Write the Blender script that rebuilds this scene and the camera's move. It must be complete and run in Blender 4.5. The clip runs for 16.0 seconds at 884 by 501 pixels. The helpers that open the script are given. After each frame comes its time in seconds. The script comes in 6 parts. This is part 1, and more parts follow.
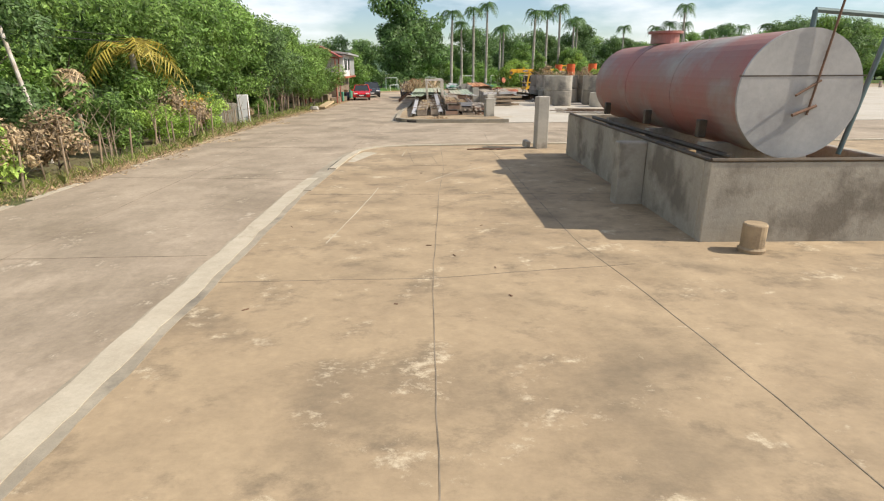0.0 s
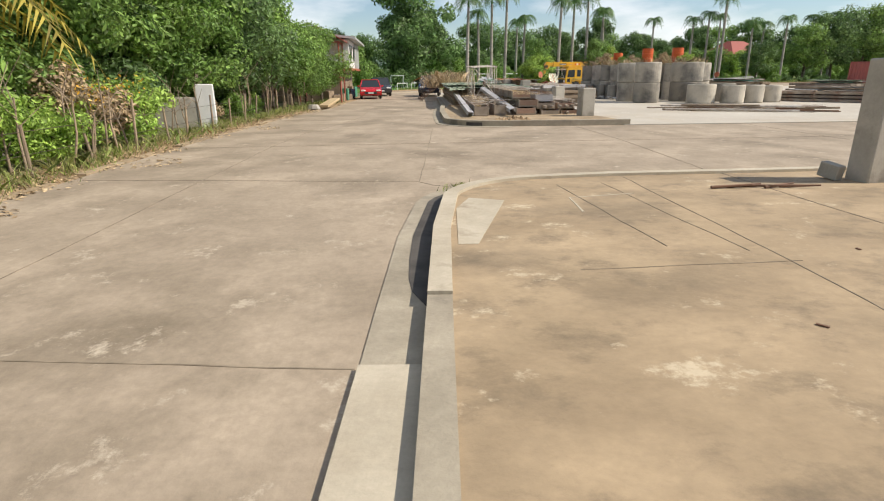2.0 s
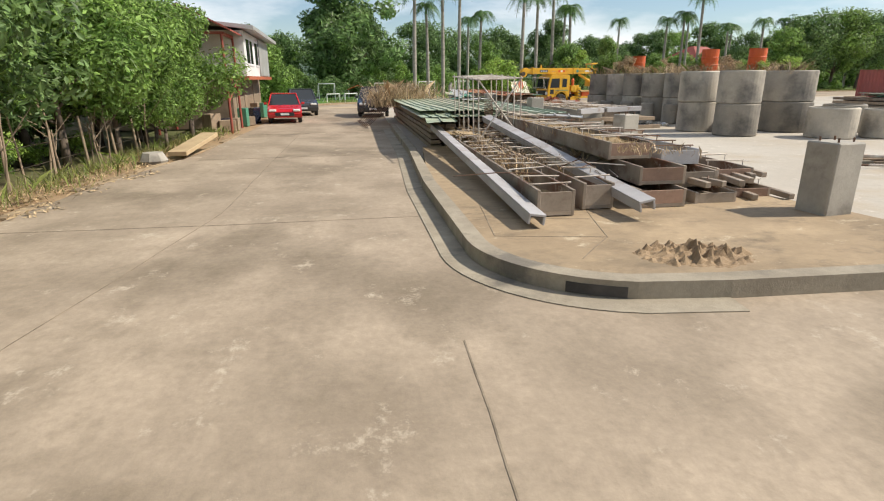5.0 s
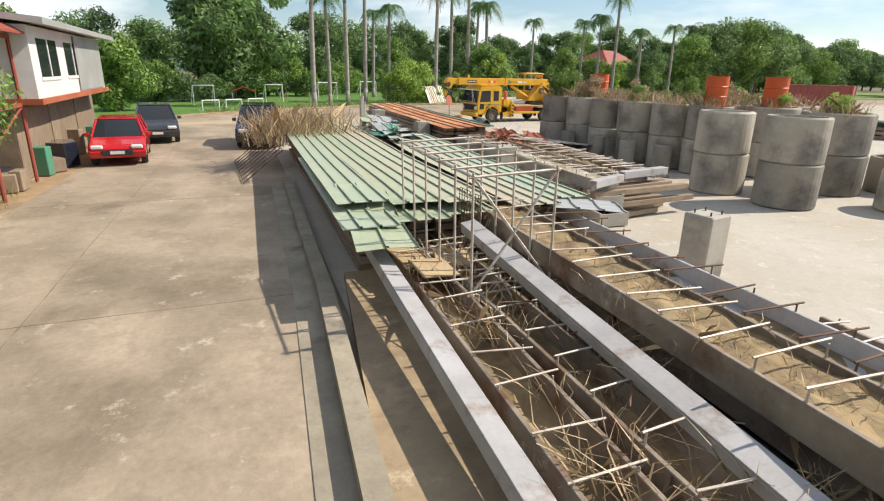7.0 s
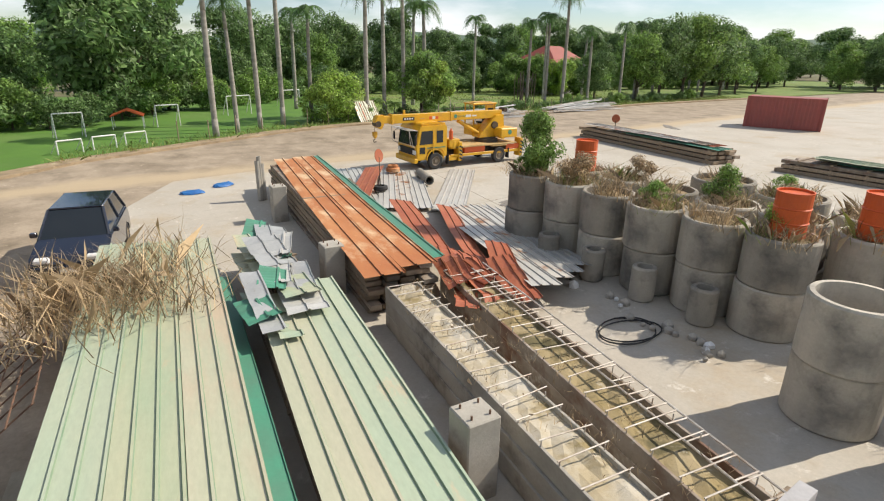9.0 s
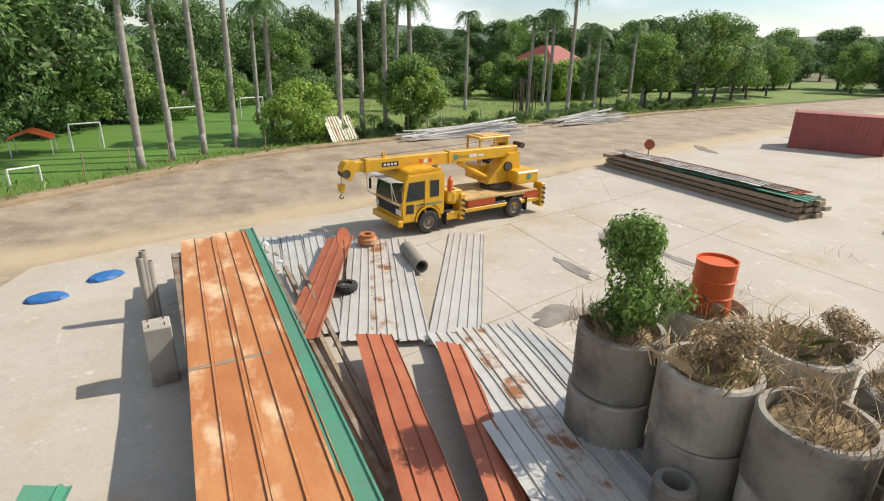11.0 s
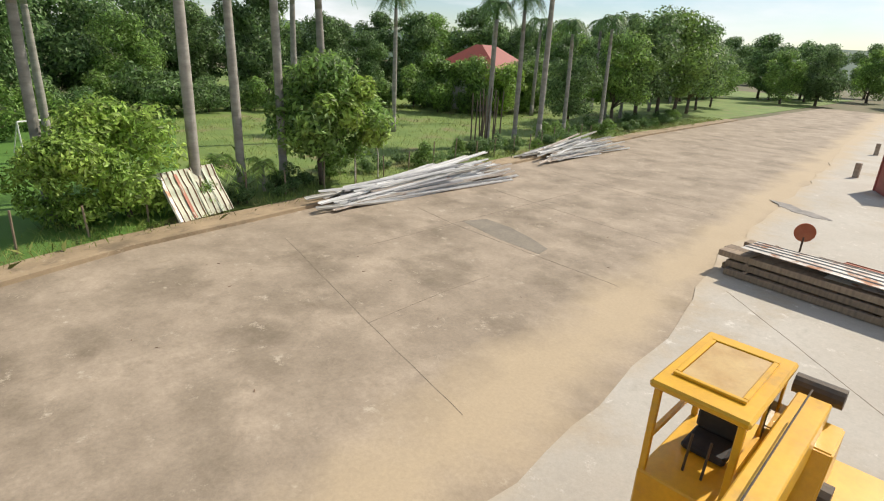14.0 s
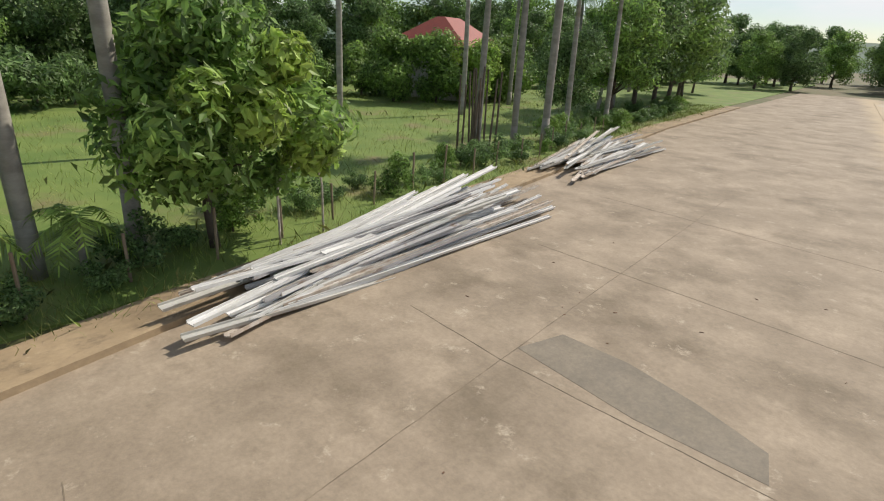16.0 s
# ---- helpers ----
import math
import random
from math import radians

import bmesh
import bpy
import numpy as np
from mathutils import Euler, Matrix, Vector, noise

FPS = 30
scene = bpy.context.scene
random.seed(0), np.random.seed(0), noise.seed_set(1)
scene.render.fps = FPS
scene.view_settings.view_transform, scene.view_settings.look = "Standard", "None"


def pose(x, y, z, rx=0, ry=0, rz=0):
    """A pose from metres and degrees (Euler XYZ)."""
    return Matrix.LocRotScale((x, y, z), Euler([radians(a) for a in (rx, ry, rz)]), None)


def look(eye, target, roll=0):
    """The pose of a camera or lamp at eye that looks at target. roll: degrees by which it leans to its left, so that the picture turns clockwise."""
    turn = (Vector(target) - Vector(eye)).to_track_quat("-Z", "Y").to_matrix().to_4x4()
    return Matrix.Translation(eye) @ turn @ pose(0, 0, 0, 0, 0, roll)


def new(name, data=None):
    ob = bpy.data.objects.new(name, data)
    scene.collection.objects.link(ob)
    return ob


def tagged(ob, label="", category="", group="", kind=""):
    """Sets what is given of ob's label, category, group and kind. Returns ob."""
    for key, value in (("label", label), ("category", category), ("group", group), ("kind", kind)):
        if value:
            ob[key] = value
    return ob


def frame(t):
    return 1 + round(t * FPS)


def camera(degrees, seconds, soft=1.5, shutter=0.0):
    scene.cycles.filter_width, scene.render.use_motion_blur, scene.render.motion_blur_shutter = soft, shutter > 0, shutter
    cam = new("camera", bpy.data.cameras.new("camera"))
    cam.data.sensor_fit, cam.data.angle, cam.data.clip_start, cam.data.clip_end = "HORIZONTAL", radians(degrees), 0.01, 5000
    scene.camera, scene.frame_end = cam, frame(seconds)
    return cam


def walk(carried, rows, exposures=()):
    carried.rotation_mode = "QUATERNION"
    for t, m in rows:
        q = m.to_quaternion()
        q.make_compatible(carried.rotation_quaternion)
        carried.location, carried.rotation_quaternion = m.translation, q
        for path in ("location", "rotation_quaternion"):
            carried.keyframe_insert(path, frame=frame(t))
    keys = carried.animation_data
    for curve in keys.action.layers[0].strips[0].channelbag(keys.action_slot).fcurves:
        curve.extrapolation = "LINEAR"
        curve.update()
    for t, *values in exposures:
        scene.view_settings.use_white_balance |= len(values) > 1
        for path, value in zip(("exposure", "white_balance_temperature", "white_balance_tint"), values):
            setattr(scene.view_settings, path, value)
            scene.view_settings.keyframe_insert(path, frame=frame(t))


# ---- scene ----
cam = camera(78.0, 16.0, 1.15)
PATH = [
    (0, (1.091, -4.795, 2.736), (1.133, -2.897, 2.107), -0.3),
    (0.5, (0.069, -2.071, 2.424), (0.115, -0.179, 1.777), -0.5),
    (1, (-0.62, 0.646, 1.96), (-0.578, 2.539, 1.315), -0.7),
    (1.5, (-1.206, 3.782, 1.459), (-1.156, 5.682, 0.839), -0.5),
    (2, (-1.741, 6.647, 1.686), (-1.667, 8.549, 1.073), -0.6),
    (2.5, (-2.269, 9.736, 1.739), (-2.15, 11.646, 1.157), -0.7),
    (3, (-2.436, 12.374, 2.077), (-2.281, 14.279, 1.487), -1.1),
    (3.2, (-2.351, 13.227, 2.202), (-2.19, 15.130, 1.607), -0.8),
    (5.3, (-2.0, 22.33, 2.02), (-1.662, 24.206, 1.418), 0.0),
    (5.5, (-1.89, 23.18, 2.215), (-1.527, 25.05, 1.608), 0.4),
    (6, (-1.667, 25.078, 2.691), (-1.232, 26.933, 2.082), 1.2),
    (6.5, (-1.492, 27.181, 3.007), (-0.956, 29.006, 2.39), 1.3),
    (7, (-1.339, 29.095, 3.109), (-0.698, 30.884, 2.486), 1.2),
    (7.5, (-0.962, 31.17, 3.433), (-0.225, 32.917, 2.797), 0.7),
    (8, (-0.289, 33.105, 3.892), (0.506, 34.825, 3.25), 0.5),
    (8.5, (0.719, 35.159, 4.681), (1.548, 36.858, 4.026), 0.9),
    (9, (1.951, 36.853, 5.665), (2.77, 38.546, 4.986), 0.9),
    (9.5, (3.307, 38.573, 6.677), (4.106, 40.266, 5.972), 0.8),
    (9.7, (3.799, 39.029, 7.293), (4.579, 40.721, 6.566), 0.8),
    (11.8, (6.85, 50.053, 5.788), (7.783, 51.689, 5.116), 1.9),
    (12, (7.469, 51.252, 5.706), (8.411, 52.885, 5.038), 2.0),
    (12.5, (8.951, 54.057, 5.963), (9.912, 55.675, 5.286), 2.1),
    (13, (10.143, 56.618, 6.142), (11.139, 58.211, 5.457), 2.3),
    (13.5, (11.141, 59.34, 6.375), (12.212, 60.88, 5.681), 2.7),
    (14, (11.874, 62.381, 6.205), (13.055, 63.841, 5.517), 2.8),
    (14.5, (13.264, 65.093, 5.989), (14.516, 66.495, 5.305), 2.5),
    (15, (14.767, 67.311, 5.843), (16.05, 68.681, 5.15), 1.6),
    (15.5, (16.626, 70.292, 5.382), (17.939, 71.628, 4.683), 2.2),
    (16, (18.245, 72.807, 5.034), (19.569, 74.122, 4.315), 3.0),
]
walk(cam, [(t, look(eye, target, roll)) for t, eye, target, roll in PATH],
     [(0.0, 0.24), (0.5, 0.16), (1.0, 0.15), (1.5, 0.14), (3.0, 0.14), (6.5, 0.22), (7.5, 0.27), (8.2, 0.18), (9.0, 0.12), (12.5, 0.12), (13.5, 0.08), (14.5, -0.02), (15.0, -0.08), (16.0, -0.2)])

# ---- world, sun, exposure ----
SUN_DIR = Vector((0.72, -0.10, 0.68)).normalized()
world = bpy.data.worlds.new("world")
scene.world = world
world.use_nodes = True
wn = world.node_tree.nodes
wl = world.node_tree.links
sky = wn.new("ShaderNodeTexSky")
sky.sky_type = "NISHITA"
sky.sun_disc = False
sky.sun_elevation = math.asin(SUN_DIR.z)
sky.sun_rotation = math.atan2(SUN_DIR.x, SUN_DIR.y)
sky.air_density, sky.dust_density, sky.ozone_density = 1.0, 0.3, 2.0
wbg = wn["Background"]
wbg.inputs[1].default_value = 0.105
# clouds: a soft white layer over the sky
wtc = wn.new("ShaderNodeTexCoord")
wmap = wn.new("ShaderNodeMapping")
wmap.inputs["Scale"].default_value = (1.0, 1.0, 3.5)
wnz = wn.new("ShaderNodeTexNoise")
wnz.inputs["Scale"].default_value = 2.6
wnz.inputs["Detail"].default_value = 7
wnz.inputs["Roughness"].default_value = 0.55
wrp = wn.new("ShaderNodeValToRGB")
wrp.color_ramp.elements[0].position, wrp.color_ramp.elements[1].position = 0.44, 0.66
wmx = wn.new("ShaderNodeMixRGB")
wmx.inputs[2].default_value = (9.6, 9.7, 9.9, 1)
wl.new(wtc.outputs["Generated"], wmap.inputs[0])
wl.new(wmap.outputs[0], wnz.inputs[0])
wl.new(wnz.outputs[0], wrp.inputs[0])
wl.new(wrp.outputs[0], wmx.inputs[0])
wl.new(sky.outputs[0], wmx.inputs[1])
wl.new(wmx.outputs[0], wbg.inputs[0])
sun = new("sun", bpy.data.lights.new("sun", "SUN"))
sun.data.energy, sun.data.angle, sun.data.color = 5.0, radians(0.55), (1.0, 0.915, 0.79)
sun.matrix_world = look(SUN_DIR * 60, (0, 0, 0))


# ---- materials ----
def material(name, base, other=None, scale=2.0, fine=30.0, rough=0.85, metal=0.0, bump=0.3, mixlo=0.35, mixhi=0.65,
             stain=None, stain_scale=0.35, stain_lo=0.5, stain_hi=0.7, rand=0.0, coords="Object", stretch=(1, 1, 1), spec=0.4, coat=0.0, island=0.0, scuff=None, pale=None, sandline=None, mottle=0.0):
    """Two-tone noise at a coarse and a fine scale, optional stains, bump, and variation from piece to piece."""
    m = bpy.data.materials.new(name)
    m.use_nodes = True
    n, l = m.node_tree.nodes, m.node_tree.links
    b = n["Principled BSDF"]
    b.inputs["Roughness"].default_value, b.inputs["Metallic"].default_value = rough, metal
    b.inputs["Specular IOR Level"].default_value = spec
    b.inputs["Coat Weight"].default_value = coat
    tc = n.new("ShaderNodeTexCoord")
    if coords == "World":
        src = n.new("ShaderNodeNewGeometry").outputs["Position"]
    else:
        src = tc.outputs[coords]
    mp = n.new("ShaderNodeMapping")
    mp.inputs["Scale"].default_value = stretch
    l.new(src, mp.inputs[0])

    def tex(s, d=5, r=0.6):
        t = n.new("ShaderNodeTexNoise")
        t.inputs["Scale"].default_value, t.inputs["Detail"].default_value, t.inputs["Roughness"].default_value = s, d, r
        l.new(mp.outputs[0], t.inputs[0])
        return t.outputs[0]

    def ramp(v, lo, hi):
        r = n.new("ShaderNodeMapRange")
        r.inputs[1].default_value, r.inputs[2].default_value = lo, hi
        l.new(v, r.inputs[0])
        return r.outputs[0]

    def mix(f, a, c, kind="MIX"):
        x = n.new("ShaderNodeMixRGB")
        x.blend_type = kind
        for s, v in ((x.inputs[0], f), (x.inputs[1], a), (x.inputs[2], c)):
            if isinstance(v, (int, float)):
                s.default_value = v
            elif isinstance(v, tuple):
                s.default_value = (*v, 1)
            else:
                l.new(v, s)
        return x.outputs[0]

    other = other or tuple(0.75 * v for v in base)
    big = tex(scale)
    small = tex(fine, 4, 0.7)
    col = mix(ramp(big, mixlo, mixhi), base, other)
    if stain:
        col = mix(ramp(tex(stain_scale, 6, 0.62), stain_lo, stain_hi), col, stain)
    if scuff:
        col = mix(ramp(tex(1.9, 9, 0.7), 0.52, 0.74), col, scuff)
    if mottle:
        lo, hi = 1 - mottle, 1 + 0.6 * mottle
        col = mix(0.55, col, mix(ramp(tex(0.8, 9, 0.62), 0.36, 0.66), (lo, lo, lo * 0.98), (hi, hi, hi)), "MULTIPLY")
        col = mix(0.6, col, mix(ramp(tex(7.0, 8, 0.75), 0.3, 0.7), (lo, lo, lo), (hi, hi, hi)), "MULTIPLY")
    if pale:
        col = mix(ramp(tex(1.7, 10, 0.78), 0.58, 0.66), col, pale)
    if sandline:
        (ax, ay), (ex, ey), wide = sandline
        way = Vector((ex - ax, ey - ay)).normalized()
        geo = n.new("ShaderNodeNewGeometry")
        dot = n.new("ShaderNodeVectorMath")
        dot.operation = "DOT_PRODUCT"
        dot.inputs[1].default_value = (-way.y, way.x, 0)
        l.new(geo.outputs["Position"], dot.inputs[0])
        off = n.new("ShaderNodeMath")
        off.operation = "SUBTRACT"
        off.inputs[1].default_value = -way.y * ax + way.x * ay
        l.new(dot.outputs["Value"], off.inputs[0])
        ab = n.new("ShaderNodeMath")
        ab.operation = "ABSOLUTE"
        l.new(off.outputs[0], ab.inputs[0])
        wob = n.new("ShaderNodeMath")
        wob.operation = "MULTIPLY_ADD"
        wob.inputs[1].default_value = 3.4
        l.new(tex(0.35, 7, 0.65), wob.inputs[0])
        l.new(ab.outputs[0], wob.inputs[2])
        sd = n.new("ShaderNodeMapRange")
        sd.inputs[1].default_value, sd.inputs[2].default_value = wide + 2.2, wide + 0.9
        sd.inputs[4].default_value = 0.9
        l.new(wob.outputs[0], sd.inputs[0])
        col = mix(sd.outputs[0], col, (0.46, 0.36, 0.235))
    col = mix(0.35, col, mix(ramp(small, 0.2, 0.8), (0.72, 0.72, 0.72), (1.28, 1.28, 1.28)), "MULTIPLY")
    if rand:
        oi = n.new("ShaderNodeObjectInfo")
        col = mix(1.0, col, mix(oi.outputs["Random"], (1 - rand,) * 3, (1 + rand,) * 3), "MULTIPLY")
    if island:
        gi = n.new("ShaderNodeNewGeometry")
        col = mix(1.0, col, mix(gi.outputs["Random Per Island"], (1 - island,) * 3, (1 + island,) * 3), "MULTIPLY")
    l.new(col, b.inputs["Base Color"])
    rr = n.new("ShaderNodeMapRange")
    rr.inputs[3].default_value, rr.inputs[4].default_value = max(0.05, rough - 0.12), min(1.0, rough + 0.1)
    l.new(small, rr.inputs[0])
    l.new(rr.outputs[0], b.inputs["Roughness"])
    if bump:
        bp = n.new("ShaderNodeBump")
        bp.inputs["Strength"].default_value, bp.inputs["Distance"].default_value = bump, 0.01
        l.new(small, bp.inputs["Height"])
        l.new(bp.outputs[0], b.inputs["Normal"])
    return m


def leaf_material(name, a, c, light=0.35):
    m = material(name, a, c, scale=0.6, fine=6, rough=0.5, bump=0, island=0.62, rand=0.15, coords="World", spec=0.35)
    n, l = m.node_tree.nodes, m.node_tree.links
    b = n["Principled BSDF"]
    t = n.new("ShaderNodeBsdfTranslucent")
    l.new(b.inputs["Base Color"].links[0].from_socket, t.inputs[0])
    x = n.new("ShaderNodeMixShader")
    x.inputs[0].default_value = light
    l.new(b.outputs[0], x.inputs[1])
    l.new(t.outputs[0], x.inputs[2])
    l.new(x.outputs[0], n["Material Output"].inputs[0])
    return m


M = {}
M["earth"] = material("earth", (0.20, 0.15, 0.09), (0.10, 0.11, 0.04), scale=0.25, fine=9, coords="World", bump=0.6, stain=(0.07, 0.10, 0.025), stain_scale=0.12)
M["road"] = material("road_concrete", (0.41, 0.33, 0.243), (0.295, 0.235, 0.17), scale=0.6, fine=14, coords="World", stretch=(1, 0.85, 1), bump=0.35, mottle=0.2, stain=(0.225, 0.178, 0.124), stain_scale=0.42, stain_lo=0.5, stain_hi=0.66, scuff=(0.275, 0.22, 0.157), pale=(0.47, 0.395, 0.30), sandline=((2, 65.2), (33, 71.2), 1.15))
M["pad"] = material("tan_concrete", (0.42, 0.315, 0.197), (0.30, 0.222, 0.137), scale=0.75, fine=16, coords="World", stretch=(0.8, 1, 1), bump=0.35, mottle=0.2, stain=(0.17, 0.13, 0.085), stain_scale=0.6, stain_lo=0.52, stain_hi=0.78, scuff=(0.17, 0.13, 0.085), pale=(0.52, 0.43, 0.30))
M["yard"] = material("pale_concrete", (0.49, 0.45, 0.385), (0.42, 0.375, 0.31), scale=0.4, fine=18, coords="World", bump=0.3, mottle=0.1, stain=(0.40, 0.32, 0.22), stain_scale=0.3, stain_lo=0.52, stain_hi=0.72, scuff=(0.40, 0.36, 0.30), pale=(0.60, 0.56, 0.49), sandline=((2, 65.2), (33, 71.2), 1.15))
M["sand"] = material("sand", (0.40, 0.28, 0.16), (0.27, 0.18, 0.10), scale=1.2, fine=40, coords="World", bump=0.6)
M["darksand"] = material("damp_sand", (0.22, 0.15, 0.085), (0.34, 0.24, 0.14), scale=1.8, fine=40, coords="World", bump=0.8)
M["kerb"] = material("kerb_concrete", (0.38, 0.33, 0.25), (0.28, 0.24, 0.18), scale=1.5, fine=25, coords="World", bump=0.5, mottle=0.2, stain=(0.17, 0.15, 0.12), stain_scale=1.2, stain_lo=0.56, stain_hi=0.7)
M["strip"] = material("beige_concrete", (0.50, 0.44, 0.34), (0.42, 0.36, 0.27), scale=1.5, fine=25, coords="World", bump=0.3, mottle=0.14, stain=(0.30, 0.25, 0.18), stain_scale=1.6, stain_lo=0.58, stain_hi=0.7)
# near-black colour that stands in for shade inside drain gaps
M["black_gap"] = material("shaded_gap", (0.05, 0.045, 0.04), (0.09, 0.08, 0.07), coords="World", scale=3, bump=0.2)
M["dark"] = material("dark_joint", (0.15, 0.12, 0.085), (0.30, 0.24, 0.17), coords="World", scale=3, bump=0.2)
M["concrete"] = material("grey_concrete", (0.43, 0.395, 0.335), (0.32, 0.295, 0.25), scale=1.6, fine=22, bump=0.4, stain=(0.17, 0.15, 0.125), stain_scale=1.1, stain_lo=0.52, stain_hi=0.68, rand=0.1)
M["plinth"] = material("stained_cement_render", (0.42, 0.38, 0.31), (0.33, 0.295, 0.24), scale=1.1, fine=20, bump=0.45, mottle=0.18, stain=(0.19, 0.165, 0.13), stain_scale=0.8, stain_lo=0.5, stain_hi=0.62)
M["ring"] = material("culvert_concrete", (0.40, 0.36, 0.295), (0.27, 0.245, 0.205), scale=1.2, fine=20, bump=0.4, stain=(0.14, 0.13, 0.115), stain_scale=0.9, stain_lo=0.5, stain_hi=0.66, rand=0.35)
M["beam"] = material("weathered_steel_form", (0.36, 0.30, 0.235), (0.20, 0.155, 0.115), scale=1.3, fine=25, rough=0.7, metal=0.1, bump=0.3, stain=(0.17, 0.085, 0.05), stain_scale=1.4, stain_lo=0.5, stain_hi=0.66, rand=0.3, pale=(0.46, 0.41, 0.34))
M["brownplate"] = material("red_brown_plate", (0.30, 0.195, 0.14), (0.21, 0.13, 0.09), scale=2.0, fine=25, rough=0.8, bump=0.3, stain=(0.36, 0.29, 0.22), stain_scale=2.2, rand=0.2)
M["slurry"] = material("pale_dried_cement", (0.50, 0.46, 0.385), (0.40, 0.33, 0.21), scale=1.6, fine=25, coords="World", bump=0.6, stain=(0.27, 0.21, 0.10), stain_scale=1.3, stain_lo=0.54, stain_hi=0.64)
M["olive"] = material("damp_olive_soil", (0.27, 0.205, 0.09), (0.36, 0.29, 0.17), scale=1.3, fine=25, coords="World", bump=0.7, stain=(0.12, 0.10, 0.045), stain_scale=1.4, stain_lo=0.52, stain_hi=0.62, pale=(0.46, 0.42, 0.33))
M["greybeam"] = material("grey_painted_steel", (0.44, 0.43, 0.43), (0.35, 0.335, 0.33), scale=1.5, fine=25, rough=0.55, bump=0.15, stain=(0.22, 0.15, 0.10), stain_scale=1.6, stain_lo=0.56, stain_hi=0.68)
M["bar"] = material("pale_rebar", (0.62, 0.58, 0.52), (0.42, 0.34, 0.27), scale=4, fine=40, rough=0.6, metal=0.2, bump=0.2)
M["rustbar"] = material("rusty_rebar", (0.20, 0.11, 0.07), (0.12, 0.075, 0.05), scale=4, fine=40, rough=0.85, bump=0.3)
M["dirtfill"] = material("dry_grass_soil", (0.36, 0.26, 0.13), (0.20, 0.14, 0.075), scale=2.5, fine=30, bump=0.9, coords="World", stain=(0.10, 0.085, 0.05), stain_scale=1.1)
M["green"] = material("faded_green_sheet", (0.36, 0.42, 0.28), (0.46, 0.44, 0.30), scale=0.7, fine=18, rough=0.45, bump=0.1, stain=(0.28, 0.39, 0.29), stain_scale=0.5, stain_lo=0.54, stain_hi=0.74, stretch=(1, 0.3, 1), pale=(0.50, 0.42, 0.28), coords="World")
M["greenbeige"] = material("bleached_beige_sheet", (0.47, 0.44, 0.32), (0.42, 0.44, 0.31), scale=0.7, fine=18, rough=0.5, bump=0.1, stain=(0.50, 0.38, 0.27), stain_scale=0.6, stain_lo=0.5, stain_hi=0.7, stretch=(1, 0.3, 1), coords="World")
M["greenblue"] = material("turquoise_green_sheet", (0.37, 0.44, 0.32), (0.44, 0.46, 0.33), scale=0.7, fine=18, rough=0.45, bump=0.1, stain=(0.25, 0.38, 0.30), stain_scale=0.7, stain_lo=0.54, stain_hi=0.72, stretch=(1, 0.3, 1), pale=(0.48, 0.43, 0.30), coords="World")
# rib colours: dirt plus the shade of overlap gaps, painted darker than the sheet
M["green_rib"] = material("dirty_shaded_green_rib", (0.16, 0.24, 0.16), (0.24, 0.30, 0.20), scale=1.5, fine=18, rough=0.6, bump=0.1, coords="World")
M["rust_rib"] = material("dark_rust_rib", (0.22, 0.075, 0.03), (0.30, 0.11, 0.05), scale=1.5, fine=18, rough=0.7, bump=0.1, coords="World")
M["zinc_rib"] = material("grimy_shaded_zinc_rib", (0.30, 0.285, 0.26), (0.40, 0.38, 0.35), scale=1.5, fine=18, rough=0.6, bump=0.1, coords="World")
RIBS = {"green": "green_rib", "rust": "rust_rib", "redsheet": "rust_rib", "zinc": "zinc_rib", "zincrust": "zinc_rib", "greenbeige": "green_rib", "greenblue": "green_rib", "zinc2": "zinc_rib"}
M["deepgreen"] = material("green_sheet", (0.07, 0.27, 0.17), (0.10, 0.22, 0.15), scale=1, fine=15, rough=0.45, bump=0.1)
M["rust"] = material("rusted_orange_sheet", (0.40, 0.135, 0.045), (0.52, 0.235, 0.09), scale=0.7, fine=16, rough=0.6, bump=0.15, stain=(0.66, 0.47, 0.28), stain_scale=1.1, stain_lo=0.5, stain_hi=0.64, stretch=(1, 0.5, 1))
M["redsheet"] = material("oxide_red_sheet", (0.33, 0.085, 0.04), (0.42, 0.14, 0.065), scale=0.9, fine=16, rough=0.55, bump=0.15, stain=(0.55, 0.32, 0.2), stain_scale=0.8, stain_lo=0.62, stain_hi=0.72)
M["zinc"] = material("weathered_zinc_sheet", (0.60, 0.585, 0.54), (0.49, 0.475, 0.435), scale=0.9, fine=16, rough=0.42, metal=0.25, bump=0.1, stain=(0.36, 0.19, 0.09), stain_scale=0.7, stain_lo=0.63, stain_hi=0.73)
M["zincrust"] = material("rust_streaked_zinc_sheet", (0.60, 0.57, 0.51), (0.50, 0.46, 0.40), scale=0.9, fine=16, rough=0.5, metal=0.2, bump=0.1, stain=(0.30, 0.13, 0.05), stain_scale=1.3, stain_lo=0.5, stain_hi=0.6)
M["zinc2"] = material("grey_zinc_sheet", (0.50, 0.50, 0.48), (0.40, 0.40, 0.385), scale=0.9, fine=16, rough=0.42, metal=0.3, bump=0.1)
M["tankred"] = material("faded_red_tank_paint", (0.36, 0.14, 0.115), (0.30, 0.19, 0.165), scale=0.9, fine=14, rough=0.6, bump=0.12, stain=(0.34, 0.31, 0.28), stain_scale=0.5, stain_lo=0.5, stain_hi=0.66)
M["tankgrey"] = material("pale_tank_end_paint", (0.45, 0.435, 0.41), (0.36, 0.35, 0.335), scale=1.3, fine=16, rough=0.6, bump=0.12, stain=(0.30, 0.29, 0.28), stain_scale=0.9)
